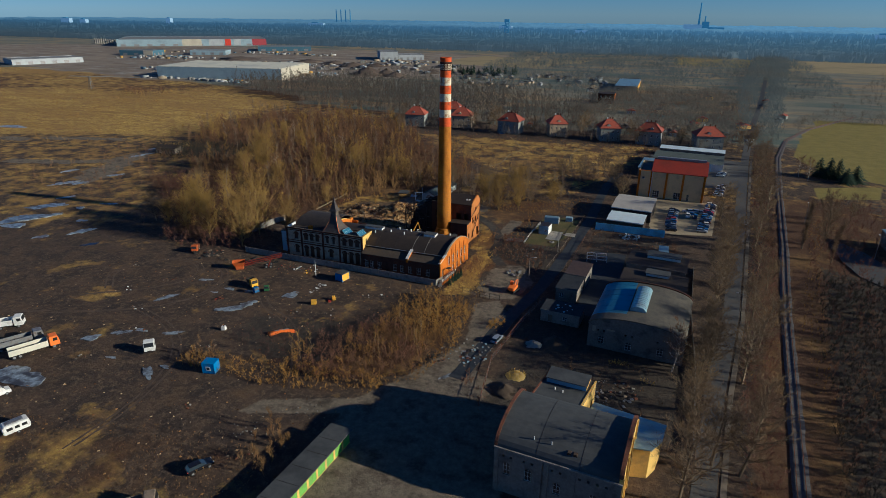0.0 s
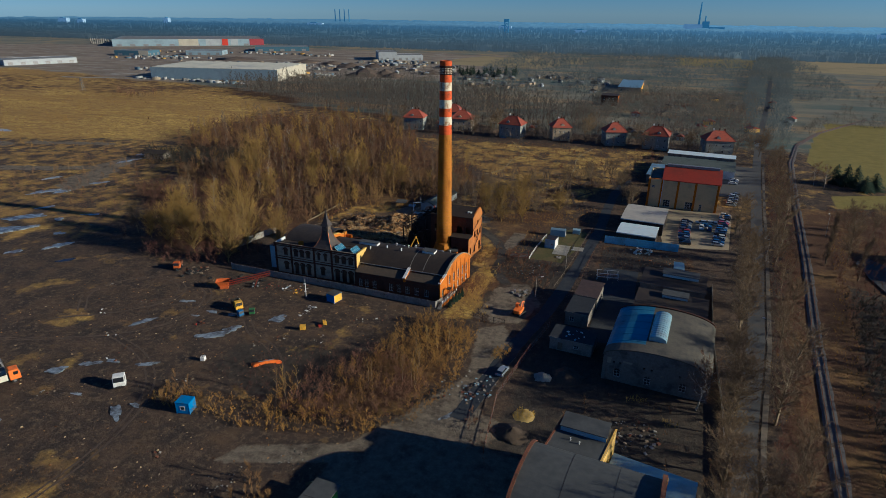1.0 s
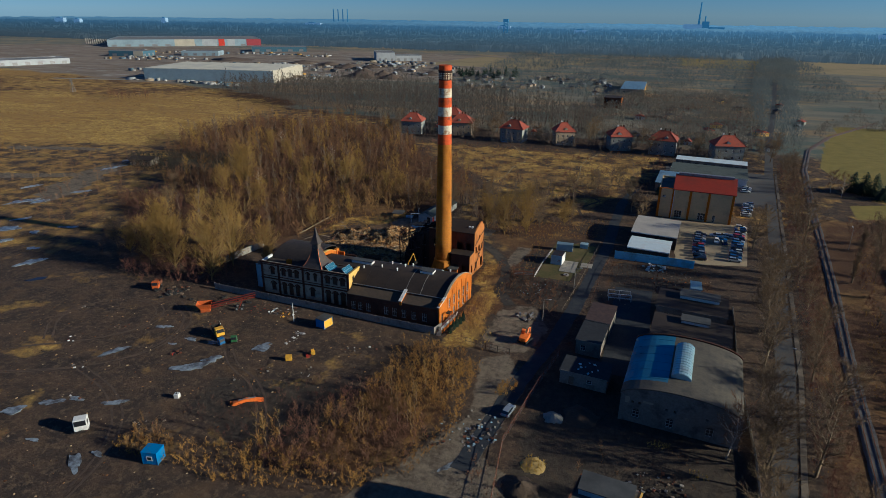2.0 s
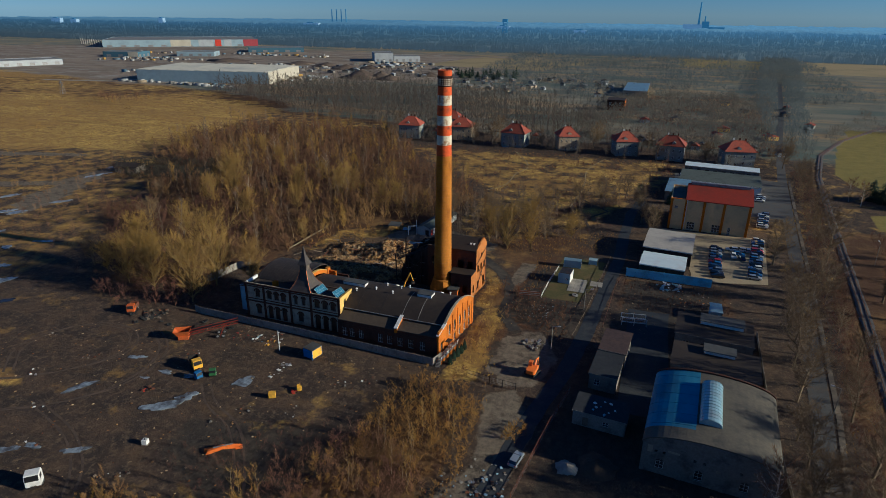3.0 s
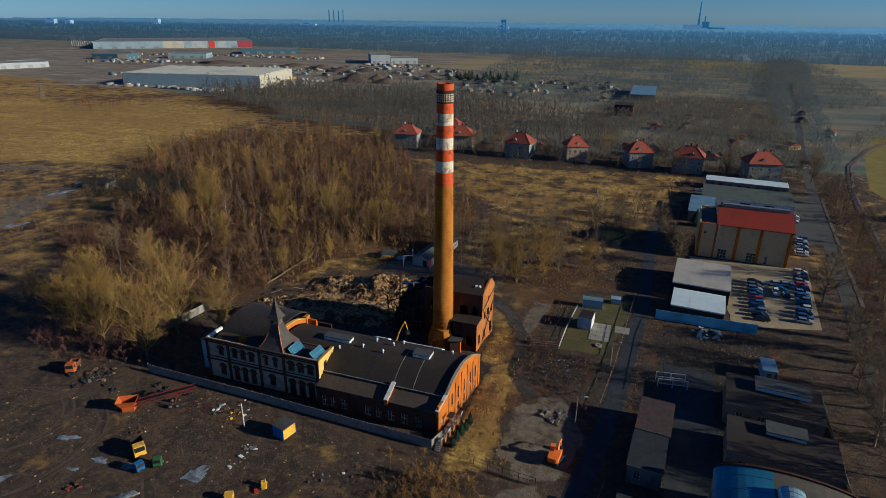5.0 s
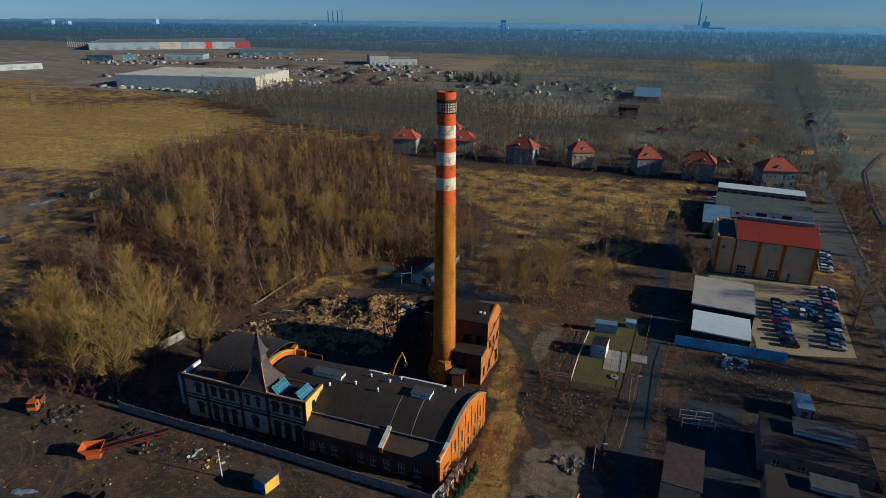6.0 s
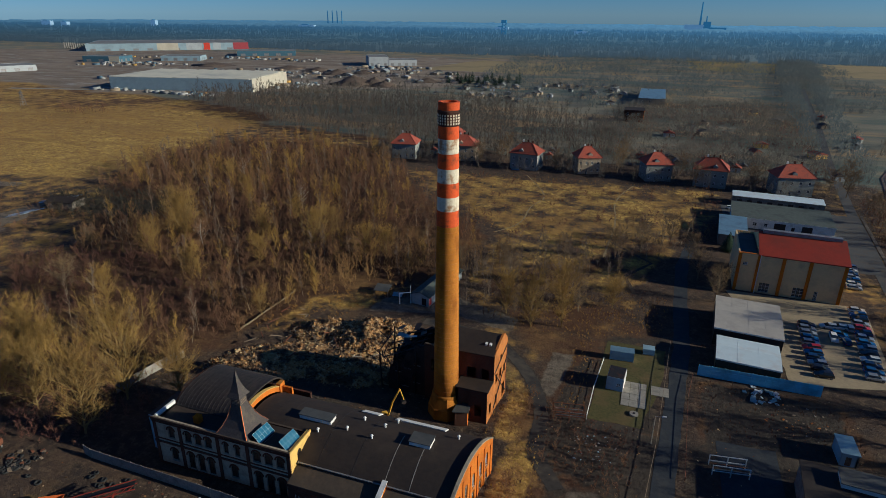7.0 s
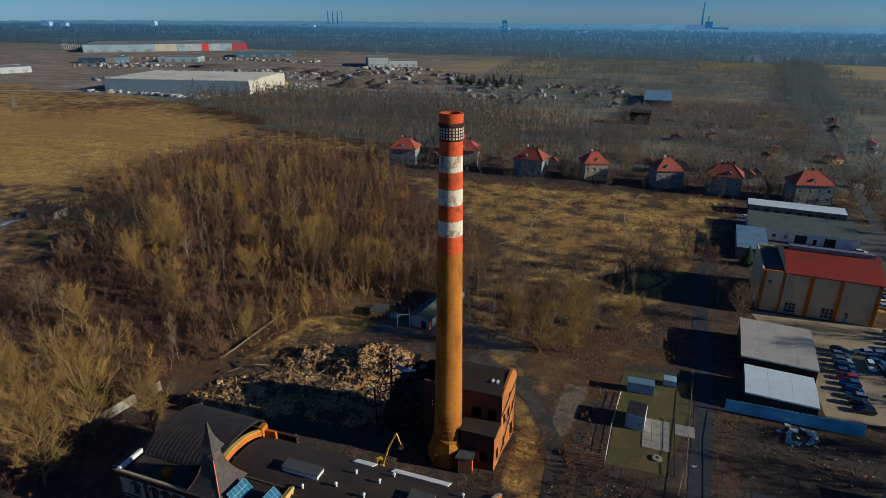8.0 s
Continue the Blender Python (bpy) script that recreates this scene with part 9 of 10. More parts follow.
def boom_wreck(m):
    t = thing("excavator_boom", "bright orange excavator arm lying on the soil", "excavator arm", at=m)
    part("boom", prism(bmesh.new(), [(-3.2, 0.1), (-2.8, 0.7), (-0.2, 1.2), (1.6, 0.9), (3.2, 0.5), (3.2, 0.1), (1.4, 0.35), (-0.2, 0.55), (-2.4, 0.05)], "y", -0.35, 0.35), PAINT_ORANGE, t)
    part("stick", prism(bmesh.new(), [(-3.6, 0.0), (-3.4, 0.5), (-0.8, 0.55), (-0.6, 0.1)], "y", 0.5, 1.1), PAINT_ORANGE, t)
    part("ram", tube(bmesh.new(), (-1.8, 0.0, 1.1), (1.8, 0.0, 1.2), 0.12, n=8), STEEL_GREY, t)
    part("linkage", boxes((2.2, -0.5, 0.0, 3.4, 0.5, 0.3)), PAINT_ORANGE, t)


boom_wreck(pose(-81.8, 111.2, gz(-81.8, 111.2), 0, 0, 38))


def screener(m):
    """A long conveyor with a hopper, on wheels."""
    t = thing("conveyor", "red mobile conveyor with lattice boom on bare soil", "conveyor", at=m)
    bm = bmesh.new()
    for y in (-0.7, 0.7):
        tube(bm, (-6.5, y, 0.9), (6.8, y, 3.6), 0.12, n=4)
        tube(bm, (-6.5, y, 1.7), (6.8, y, 4.4), 0.1, n=4)
        for k in range(12):
            a_x = -6.5 + k * 1.1
            tube(bm, (a_x, y, 0.9 + (a_x + 6.5) * 0.203), (a_x + 1.1, y, 1.7 + (a_x + 7.6) * 0.203), 0.06, n=4)
    part("boom", bm, CONVEYOR_RED, t)
    part("belt", prism(bmesh.new(), [(-6.5, 1.55), (6.8, 4.25), (6.8, 4.3), (-6.5, 1.6)], "y", -0.55, 0.55), RUBBER, t)
    bm = bmesh.new()
    lo = [bm.verts.new(p) for p in ((-8.2, -0.8, 1.0), (-5.6, -0.8, 1.0), (-5.6, 0.8, 1.0), (-8.2, 0.8, 1.0))]
    hi = [bm.verts.new(p) for p in ((-9.0, -1.4, 2.6), (-5.0, -1.4, 2.6), (-5.0, 1.4, 2.6), (-9.0, 1.4, 2.6))]
    for k in range(4):
        bm.faces.new((lo[k], lo[(k + 1) % 4], hi[(k + 1) % 4], hi[k]))
    bm.faces.new(lo[::-1])
    part("hopper", bm, HOPPER_ORANGE, t, "orange steel hopper")
    part("engine_box", boxes((-8.0, -1.0, 0.1, -5.6, 1.0, 1.05)), HOPPER_ORANGE, t)
    part("support", tube(bmesh.new(), (2.0, -0.9, 0.0), (3.4, -0.7, 3.2), 0.12, n=5), CONVEYOR_RED, t)
    part("support", tube(bmesh.new(), (2.0, 0.9, 0.0), (3.4, 0.7, 3.2), 0.12, n=5), CONVEYOR_RED, t)
    for x, y in ((1.6, -1.1), (1.6, 1.1), (3.0, -1.1), (3.0, 1.1)):
        wheel(t, x, y, 0.5, 0.3)


screener(pose(-112.8, 145.6, gz(-112.8, 145.6), 0, 0, 30))
lorry("dumper", "old red dumper truck at the edge of the trees", pose(-142.5, 149.2, gz(-142.5, 149.2), 0, 0, -62) @ Matrix.Scale(0.8, 4), HOPPER_ORANGE, RUST, 5.0)


# ---- clutter on the yards ----
def junk_pile(name, label, x, y, r, n, mats, seed, size=(0.3, 1.1), flat=0.35, z0=None):
    """A loose pile: every piece is a part."""
    rng = random.Random(seed)
    z = gz(x, y) if z0 is None else z0
    t = thing(name, label, "scrap pile", at=pose(x, y, z))
    for k in range(n):
        a_r, an = r * math.sqrt(rng.random()), rng.uniform(0, math.tau)
        s = rng.uniform(*size)
        m = pose(a_r * math.cos(an), a_r * math.sin(an), s * flat * 0.5, rng.uniform(-14, 14), rng.uniform(-14, 14), rng.uniform(0, 180))
        bm = prism(bmesh.new(), [(-s * 0.5, -s * 0.3), (s * 0.42, -s * 0.36), (s * 0.5, s * 0.25), (-s * 0.3, s * 0.35)], "z", -s * flat * 0.5, s * flat * 0.5)
        bm.transform(m)
        part("scrap_piece", bm, rng.choice(mats), t)
    return t


junk_pile("plastic_scrap", "pile of blue and white plastic scrap by the fence", -101, 148.6, 2.2, 16, [PAINT_WHITE, PAINT_PALE_BLUE, TEAL_DULL, WOOD_OLD, STEEL_DARK], 1, (0.2, 0.8), 0.2)
junk_pile("timber_scrap", "stacked boards and scrap on the soil", -96.5, 148.0, 1.8, 12, [WOOD_OLD, PAINT_YELLOW, RUST], 2, (0.2, 0.7))
junk_pile("sheet_scrap", "heap of pale blue sheet offcuts below the wall", -1.5, 219.0, 3.6, 26, [PAINT_PALE_BLUE, PAINT_WHITE, METAL_ROOF], 3, (0.5, 1.8), 0.15)
junk_pile("foil_scrap", "torn pale sheeting on bare soil", -87.5, 141.0, 1.6, 9, [PAINT_WHITE, STEEL_GREY], 4, flat=0.15)
junk_pile("foil_scrap", "scraps of pale sheeting on the yard", -88, 137.2, 2.4, 7, [PAINT_WHITE, SLAB_CONCRETE], 5, flat=0.12)
junk_pile("yard_scrap", "grey and blue scrap beside the cart track", -32.2, 118.5, 3.4, 60, [STEEL_GREY, STEEL_DARK, STEEL_DARK, CONCRETE, RUST, STEEL_DARK, PAINT_PALE_BLUE], 6, (0.15, 0.8), 0.18, z0=0.04)
junk_pile("yard_scrap", "dark scrap heap at the track's edge", -40.5, 114.5, 2.6, 28, [STEEL_DARK, RUST, RUBBER, RUBBER], 7, (0.2, 0.8), 0.3, z0=0.02)
junk_pile("machine_scrap", "red machine parts on bare soil", -110.2, 121.6, 1.1, 9, [PAINT_RED, STEEL_DARK, RUST], 8)
junk_pile("machine_scrap", "red tools beside the small excavator", -80.2, 132.2, 0.8, 6, [PAINT_RED, RUST], 9)
junk_pile("roof_clutter", "pale rags on the low store's roof", -14.6, 145.2, 2.6, 9, [PAINT_WHITE, PAINT_PALE_BLUE], 10, flat=0.2, z0=3.55)
junk_pile("yard_scrap", "mixed scrap and rubble behind the front hall", 1.3, 115.0, 5.2, 70, [STEEL_DARK, CONCRETE, STEEL_DARK, WOOD_OLD, STEEL_GREY, RUST], 11, (0.2, 0.9), 0.3, z0=0.0)
junk_pile("yard_scrap", "rubble and tubs near the lane", -33.5, 171.0, 3.2, 24, [CONCRETE, STEEL_GREY, WOOD_OLD], 12, z0=0.05)
junk_pile("tree_waste", "tangle of tyres and boards by the wood", -135.0, 150.0, 3.4, 26, [RUBBER, WOOD_OLD, RUST], 13)
junk_pile("stone_scrap", "pale concrete lumps on the yard", -66.0, 76.5, 4.5, 30, [CONCRETE, CONCRETE, STEEL_DARK], 14, (0.12, 0.4), 0.4)
junk_pile("stone_scrap", "concrete lumps along the cart track", -58.0, 86.0, 3.0, 22, [CONCRETE, CONCRETE, STEEL_DARK], 15, (0.12, 0.36), 0.4)
for k, (x, y) in enumerate(((-62, 70), (-95, 99), (-98, 97.2), (-118, 101), (-128, 110), (-90, 119), (-86, 123), (-134, 128), (-140, 118), (-112, 138), (-76, 126), (-72, 138), (-66, 142), (-152, 132), (-120, 85), (-84, 78))):
    junk_pile("stone_scrap", "scattered stones and rags on bare soil", x, y, 2.0, 6, [CONCRETE, PAINT_WHITE, RUST, WOOD_OLD], 30 + k, (0.15, 0.6), 0.4)

box_t = thing("yellow_bin", "yellow steel tool bin on the yard", "bin", at=pose(-83.0, 128.8, gz(-83, 128.8), 0, 0, 25))
part("body", boxes((-0.7, -0.5, 0.1, 0.7, 0.5, 1.2)), PAINT_YELLOW, box_t)
part("lid", boxes((-0.75, -0.55, 1.2, 0.75, 0.55, 1.3)), PAINT_YELLOW, box_t)
for s in (-1, 1):
    part("skid", boxes((s * 0.5 - 0.08, -0.5, 0, s * 0.5 + 0.08, 0.5, 0.1)), STEEL_DARK, box_t)
tank = thing("water_tank", "white plastic tank on a pallet", "tank", at=pose(-97.2, 107.6, gz(-97.2, 107.6), 0, 0, 15))
part("tank", boxes((-0.5, -0.5, 0.16, 0.5, 0.5, 1.1)), PAINT_WHITE, tank)
part("pallet", boxes((-0.6, -0.6, 0, 0.6, 0.6, 0.15)), WOOD_OLD, tank)
part("cap", tube(bmesh.new(), (0, 0, 1.1), (0, 0, 1.3), 0.14, n=10), STEEL_DARK, tank)


def sand_heap(x, y, r, h, material, label, seed):
    rng = np.random.default_rng(seed)
    n, V, T = 20, [], []
    for j in range(7):
        f = j / 6
        for i in range(n):
            a_i = math.tau * i / n
            rr = r * f * (1 + 0.12 * rng.normal())
            V.append((x + rr * math.cos(a_i), y + rr * math.sin(a_i), h * (1 - f) ** 0.9 * (1 + 0.08 * rng.normal()) - 0.05 * (j == 6)))
    for j in range(6):
        for i in range(n):
            k, l = j * n + i, j * n + (i + 1) % n
            T.append((k, l, l + n, k + n))
    ob = new("mound", raw_mesh("mound", V, T, material))
    return tagged(ob, label, "mound")


SAND = mat("yellow_sand", (0.45, 0.32, 0.1), (0.38, 0.27, 0.09), 2, 0.2, (0.28, 0.2, 0.08), 0.95)
SOIL_DARK = mat("dark_heaped_soil", (0.085, 0.06, 0.04), (0.06, 0.045, 0.032), 2, 0.2, (0.11, 0.08, 0.05), 0.95)
sand_heap(-21.5, 107.5, 3.4, 1.5, SOIL_DARK, "dark soil heap by the fence", 2)
sand_heap(-14.0, 131.5, 3.6, 1.8, SOIL_DARK, "dark soil heap in the works yard", 3)
sand_heap(-20.4, 113.8, 2.4, 0.5, SAND, "low heap of yellow sand and straw by the fence", 5)
sand_heap(-19.4, 129.2, 2.0, 0.9, SLAB_CONCRETE, "pale gravel heap in the works yard", 4)


# puddles
def puddle(x, y, rx, ry, turn, seed, frozen=False):
    rng = random.Random(seed)
    pts, ph = [], [rng.uniform(0, math.tau) for k in range(4)]
    for k in range(40):
        an = math.tau * k / 40
        s = 1 + 0.22 * math.sin(an * 2 + ph[0]) + 0.16 * math.sin(an * 3 + ph[1]) + 0.12 * math.sin(an * 5 + ph[2]) + 0.07 * math.sin(an * 9 + ph[3])
        u, v = rx * s * math.cos(an), ry * s * math.sin(an)
        c, n = math.cos(radians(turn)), math.sin(radians(turn))
        pts.append((x + u * c - v * n, y + u * n + v * c))
    z = max(gz(*p) for p in pts) + 0.02
    bm = prism(bmesh.new(), pts, "z", z - 0.6, z)
    bmesh.ops.triangulate(bm, faces=[f for f in bm.faces if len(f.verts) > 4])
    tagged(part("puddle", bm, PUDDLE_ICE if frozen else PUDDLE), "shallow pale frozen puddle on the soil" if frozen else "shallow muddy puddle reflecting the sky", "puddle", "puddles on the yard")


# Thin ice; its pale blue also holds the sky's reflection, put into the colour.
PUDDLE_ICE = mat("thin_ice_with_sky_sheen", (0.34, 0.385, 0.42), (0.15, 0.165, 0.18), 1.1, 0.3, (0.055, 0.05, 0.045), 0.3, spec=0.5, bump=0.05, lo3=0.46, hi3=0.58)
for k, (x, y, rx, ry, turn, fz) in enumerate(((-92.5, 131.6, 2.4, 1.6, 30, 1), (-103, 118.2, 3.6, 1.7, 30, 1), (-100.6, 122.4, 2.2, 1.3, 40, 1), (-125.5, 117.4, 2.8, 1.2, 60, 1), (-123, 131.0, 1.9, 0.8, 20, 1),
                                              (-111.8, 128.4, 1.6, 0.7, 10, 1), (-126, 92.2, 2.4, 1.2, 30, 1), (-121, 97.0, 2.2, 1.0, 35, 1), (-108.5, 101.6, 2.2, 0.9, 30, 1), (-117, 99.6, 1.6, 0.7, 10, 1),
                                              (-100.6, 85.2, 2.9, 1.0, -30, 1), (-128, 73.0, 7.5, 3.6, 20, 1), (-98.6, 88.4, 1.2, 0.6, 0, 1), (-113.5, 87.0, 1.1, 0.5, 10, 1), (-114.6, 125.0, 1.0, 0.5, 0, 1), (-105.4, 129.0, 1.6, 0.8, 0, 1),
                                              (-229, 152, 9, 3.2, 60, 1), (-236, 168, 7, 2.6, 50, 1), (-196, 150, 4, 1.6, 60, 1), (-205, 140, 3, 1.2, 60, 1), (-182, 141, 3, 1.0, 40, 0), (-215, 180, 3, 1.2, 20, 1),
                                              (-232, 153, 6, 2.6, 40, 1), (-237, 166, 5, 2.2, 50, 1), (-226, 145, 5, 2.2, 30, 1), (-240, 180, 3, 1.4, 60, 1), (-255, 199, 4, 1.6, 60, 1), (-222, 171, 2, 1.4, 10, 1), (-207, 159, 2, 1.5, 0, 1), (-196.5, 149.5, 2, 1.5, 0, 1), (-252, 217, 4, 1.6, 60, 1), (-279, 276, 8, 2.2, 60, 1), (-275, 256, 6, 1.8, 70, 1), (-430, 292, 12, 4, 20, 1),
                                              (-262, 196, 6, 2, 70, 1), (-280, 215, 4, 1.5, 70, 1), (-35.5, 108, 1.5, 0.7, 60, 1), (-30.2, 121.5, 1.4, 0.7, 40, 1))):
    puddle(x, y, rx, ry, turn, k, bool(fz))


# garden plot by the lane
patch("garden_lawn", [(-37.0, 198.2), (-26.4, 198.6), (-22.5, 216), (-21.5, 232), (-35.6, 232), (-36.8, 209)], LAWN, "short mossy lawn of the fenced plot", "lawn", lift=0.03, seed=21, rough_edge=0.3)
slabs = thing("slab_yard", "pale concrete slabs beside the hut", "paving", kind="structure")
for k in range(3):
    for j in range(4):
        x, y = -30.8 + k * 1.75, 205.4 + j * 2.4
        part("slab", boxes((x, y, 0.02, x + 1.68, y + 2.32, 0.12)), SLAB_CONCRETE, slabs)
for k in range(2):
    part("slab", boxes((-24.6 + k * 1.9, 211.4, 0.02, -22.76 + k * 1.9, 215.0, 0.1)), SLAB_CONCRETE, slabs)
well = thing("well_cover", "round concrete well cover on the lawn", "well cover", at=pose(-27.9, 202.8, 0.02))
part("ring", tube(bmesh.new(), (0, 0, 0), (0, 0, 0.35), 0.9, n=20), SLAB_CONCRETE, well)
part("hatch", tube(bmesh.new(), (0, 0, 0.35), (0, 0, 0.42), 0.3, n=12), STEEL_DARK, well)


def wire_fence(name, label, line, h, post_mat, step=2.5, rails=2, mesh_bars=True):
    t = thing(name, label, "fence", kind="structure")
    for a_p, b_p in zip(line, line[1:]):
        n = max(1, round(math.dist(a_p, b_p) / step))
        for k in range(n + 1):
            x, y = a_p[0] + (b_p[0] - a_p[0]) * k / n, a_p[1] + (b_p[1] - a_p[1]) * k / n
            part("post", boxes((x - 0.06, y - 0.06, -0.2, x + 0.06, y + 0.06, h)), post_mat, t)
        for r in range(rails):
            z = h * (r + 1) / rails - 0.08
            part("rail", tube(bmesh.new(), (*a_p, z), (*b_p, z), 0.045, n=4), post_mat, t)
        if mesh_bars:
            bm = bmesh.new()
            m = int(math.dist(a_p, b_p) / 0.3)
            for k in range(m):
                x, y = a_p[0] + (b_p[0] - a_p[0]) * k / m, a_p[1] + (b_p[1] - a_p[1]) * k / m
                tube(bm, (x, y, 0.1), (x, y, h - 0.05), 0.018, n=3, caps=False)
            tagged(part("mesh", bm, STEEL_GREY, t), kind="stuff")
    return t


wire_fence("yard_gate", "dark steel mesh gate across the yard", [(-45.7, 151.4), (-40, 150.4), (-33.8, 149.8)], 1.8, STEEL_DARK)
wire_fence("lane_fence", "rusty fence along the cinder lane", [(-25.2, 100), (-27.4, 118), (-24.6, 140), (-22.2, 154)], 1.7, RUST, 3.0)
wire_fence("lane_fence", "wooden post fence along the lane's garden side", [(-25.2, 177), (-23.4, 194), (-21.9, 215), (-20.4, 236)], 1.1, WOOD_OLD, 4.0, 1, False)
wire_fence("lane_fence", "weathered rail along the works side of the lane", [(-18.3, 186), (-17.0, 212), (-15.6, 222)], 0.9, RUST, 6.0, 1, False)
wire_fence("plot_fence", "low pale fence round the lawn", [(-37.2, 198), (-36.9, 209), (-35.8, 222)], 1.0, PAINT_WHITE, 2.0, 2, False)
wire_fence("slab_fence", "dark railing beside the concrete slabs", [(-24.9, 199), (-24.8, 207), (-24.7, 216)], 0.9, STEEL_DARK, 2.0, 2, False)
panel_fence("wood_edge_fence", [(-128.3, 205), (-128.1, 213), (-127.3, 230)], 0.55, "weathered board fence at the wood's edge", BARK, BARK, 2.6)
panel_fence("road_wall", [(17.4, 100), (18.8, 130), (18.6, 160), (20.4, 196)], 1.2, "low concrete wall along the works' road side", CONCRETE, CONCRETE, 3.0)


def pipe_rack(x, y, turn, label, mt, seed):
    rng = random.Random(seed)
    t = thing("steel_rack", label, "rack", at=pose(x, y, 0.03, 0, 0, turn))
    for sx in (-3.2, 0, 3.2):
        for sy in (-1.4, 1.4):
            part("post", boxes((sx - 0.08, sy - 0.08, 0, sx + 0.08, sy + 0.08, 2.2)), mt, t)
    for sy in (-1.4, 1.4):
        for z in (0.9, 2.1):
            part("beam", boxes((-3.3, sy - 0.06, z, 3.3, sy + 0.06, z + 0.12)), mt, t)
    for k in range(5):
        part("bar", tube(bmesh.new(), (-3 + rng.uniform(-0.4, 0.4), -1.2 + k * 0.55, 1.1), (3 + rng.uniform(-0.4, 0.4), -1.2 + k * 0.55 + rng.uniform(-0.2, 0.2), 1.1), 0.07, n=5), RUST if k % 2 else STEEL_GREY, t)


pipe_rack(-10.6, 191.2, 8, "pale steel rack of bars in the works yard", PAINT_WHITE, 1)
pipe_rack(-40.8, 197.6, 10, "rusty skeleton frame among weeds", RUST, 3)


def lamp_post(x, y, h, turn, label, lean=0.0):
    t = thing("street_lamp", label, "street lamp", "street lamps", at=pose(x, y, gz(x, y), 0, lean, turn))
    part("pole", tube(bmesh.new(), (0, 0, -0.2), (0, 0, h), 0.12, 0.07, n=8), CONCRETE, t)
    part("arm", tube(bmesh.new(), (0, 0, h - 0.05), (1.4, 0, h + 0.25), 0.05, n=6), STEEL_GREY, t)
    part("lantern", prism(bmesh.new(), [(1.2, h + 0.15), (2.0, h + 0.28), (2.0, h + 0.42), (1.3, h + 0.36)], "y", -0.14, 0.14), PAINT_WHITE, t)


lamp_post(-24.3, 194.5, 6.5, 0, "concrete street lamp beside the cinder lane")
lamp_post(-29.4, 170.0, 6.5, 0, "concrete street lamp beside the yard")
lamp_post(31.2, 164, 7.0, 180, "concrete street lamp along the road")
lamp_post(39.6, 228, 7.0, 180, "concrete street lamp along the road")
lamp_post(80.0, 228, 8.0, 90, "pale street lamp by the plastered house")
lamp_post(64.5, 262, 8.0, 90, "leaning concrete lamp post beyond the railway", 6)
mast = thing("white_pole", "white-painted pole standing on the yard", "pole", at=pose(-92.6, 145.8, gz(-92.6, 145.8)))
part("shaft", tube(bmesh.new(), (0, 0, -0.2), (0, 0, 5.6), 0.11, 0.08, n=8), PAINT_WHITE, mast)
part("cap", tube(bmesh.new(), (0, 0, 5.6), (0, 0, 5.7), 0.12, n=8), STEEL_GREY, mast)


def pylon(x, y, h, label):
    t = thing("lattice_mast", label, "pylon", at=pose(x, y, 0))
    bm = bmesh.new()
    for sx, sy in ((-1, -1), (1, -1), (1, 1), (-1, 1)):
        tube(bm, (sx * 1.8, sy * 1.8, 0), (sx * 0.4, sy * 0.4, h), 0.16, n=4)
    for k in range(6):
        z0, z1 = h * k / 6, h * (k + 1) / 6
        w0, w1 = 1.8 - 1.4 * k / 6, 1.8 - 1.4 * (k + 1) / 6
        for s in (-1, 1):
            tube(bm, (-w0, s * w0, z0), (w1, s * w1, z1), 0.1, n=3)
            tube(bm, (s * w0, w0, z0), (s * w1, -w1, z1), 0.1, n=3)
    part("lattice", bm, CONCRETE, t)
    part("crossarm", boxes((-3.2, -0.2, h - 2, 3.2, 0.2, h - 1.7)), CONCRETE, t)


pylon(-563, 476, 13, "pale lattice mast standing in the dry field")


# terrace and steps at the gable
terrace = thing("gable_terrace", "narrow brick loading terrace with white railing below the gable", "terrace")
part("base", prism(bmesh.new(), [(-54.2, 153.6), (-52.9, 153.6), (-51.7, 162.6), (-53.2, 162.6)], "z", 0, 1.1), BRICK_ORANGE, terrace)
part("deck", prism(bmesh.new(), [(-54.2, 153.5), (-52.8, 153.5), (-51.6, 162.7), (-53.3, 162.7)], "z", 1.1, 1.2), CONCRETE, terrace)
for k in range(10):
    y = 153.7 + k * 0.98
    x = -52.95 + (y - 153.6) * 0.133
    part("baluster", boxes((x - 0.05, y - 0.05, 1.2, x + 0.05, y + 0.05, 2.05)), PAINT_WHITE, terrace)
    if k % 3 == 0:
        part("rail_panel", boxes((x - 0.03, y + 0.08, 1.45, x + 0.03, y + 0.9, 1.95)), PAINT_WHITE, terrace, "white railing panel")
part("railing", prism(bmesh.new(), [(-53.02, 153.6), (-52.88, 153.6), (-51.68, 162.6), (-51.82, 162.6)], "z", 2.05, 2.11), RUST, terrace)
for k in range(5):
    part("step", boxes((-53.9, 152.2 + k * 0.28, 0, -52.8, 153.5, 0.22 * (k + 1) - 0.01)), CONCRETE, terrace)
part("porch_roof", prism(bmesh.new(), [(-53.6, 158.6), (-52.4, 158.5), (-52.2, 160.2), (-53.4, 160.3)], "z", 3.4, 3.55), TAR_ROOF, terrace)
for sx, sy in ((-52.5, 158.7), (-52.3, 160.1)):
    part("porch_post", tube(bmesh.new(), (sx, sy, 1.2), (sx, sy, 3.4), 0.06, n=6), RUST, terrace)


# wheel ruts and paths
RUT = mat("rutted_mud", (0.1, 0.07, 0.048), (0.066, 0.047, 0.034), 1.2, 0.2, (0.125, 0.085, 0.055), 0.85, spec=0.3)
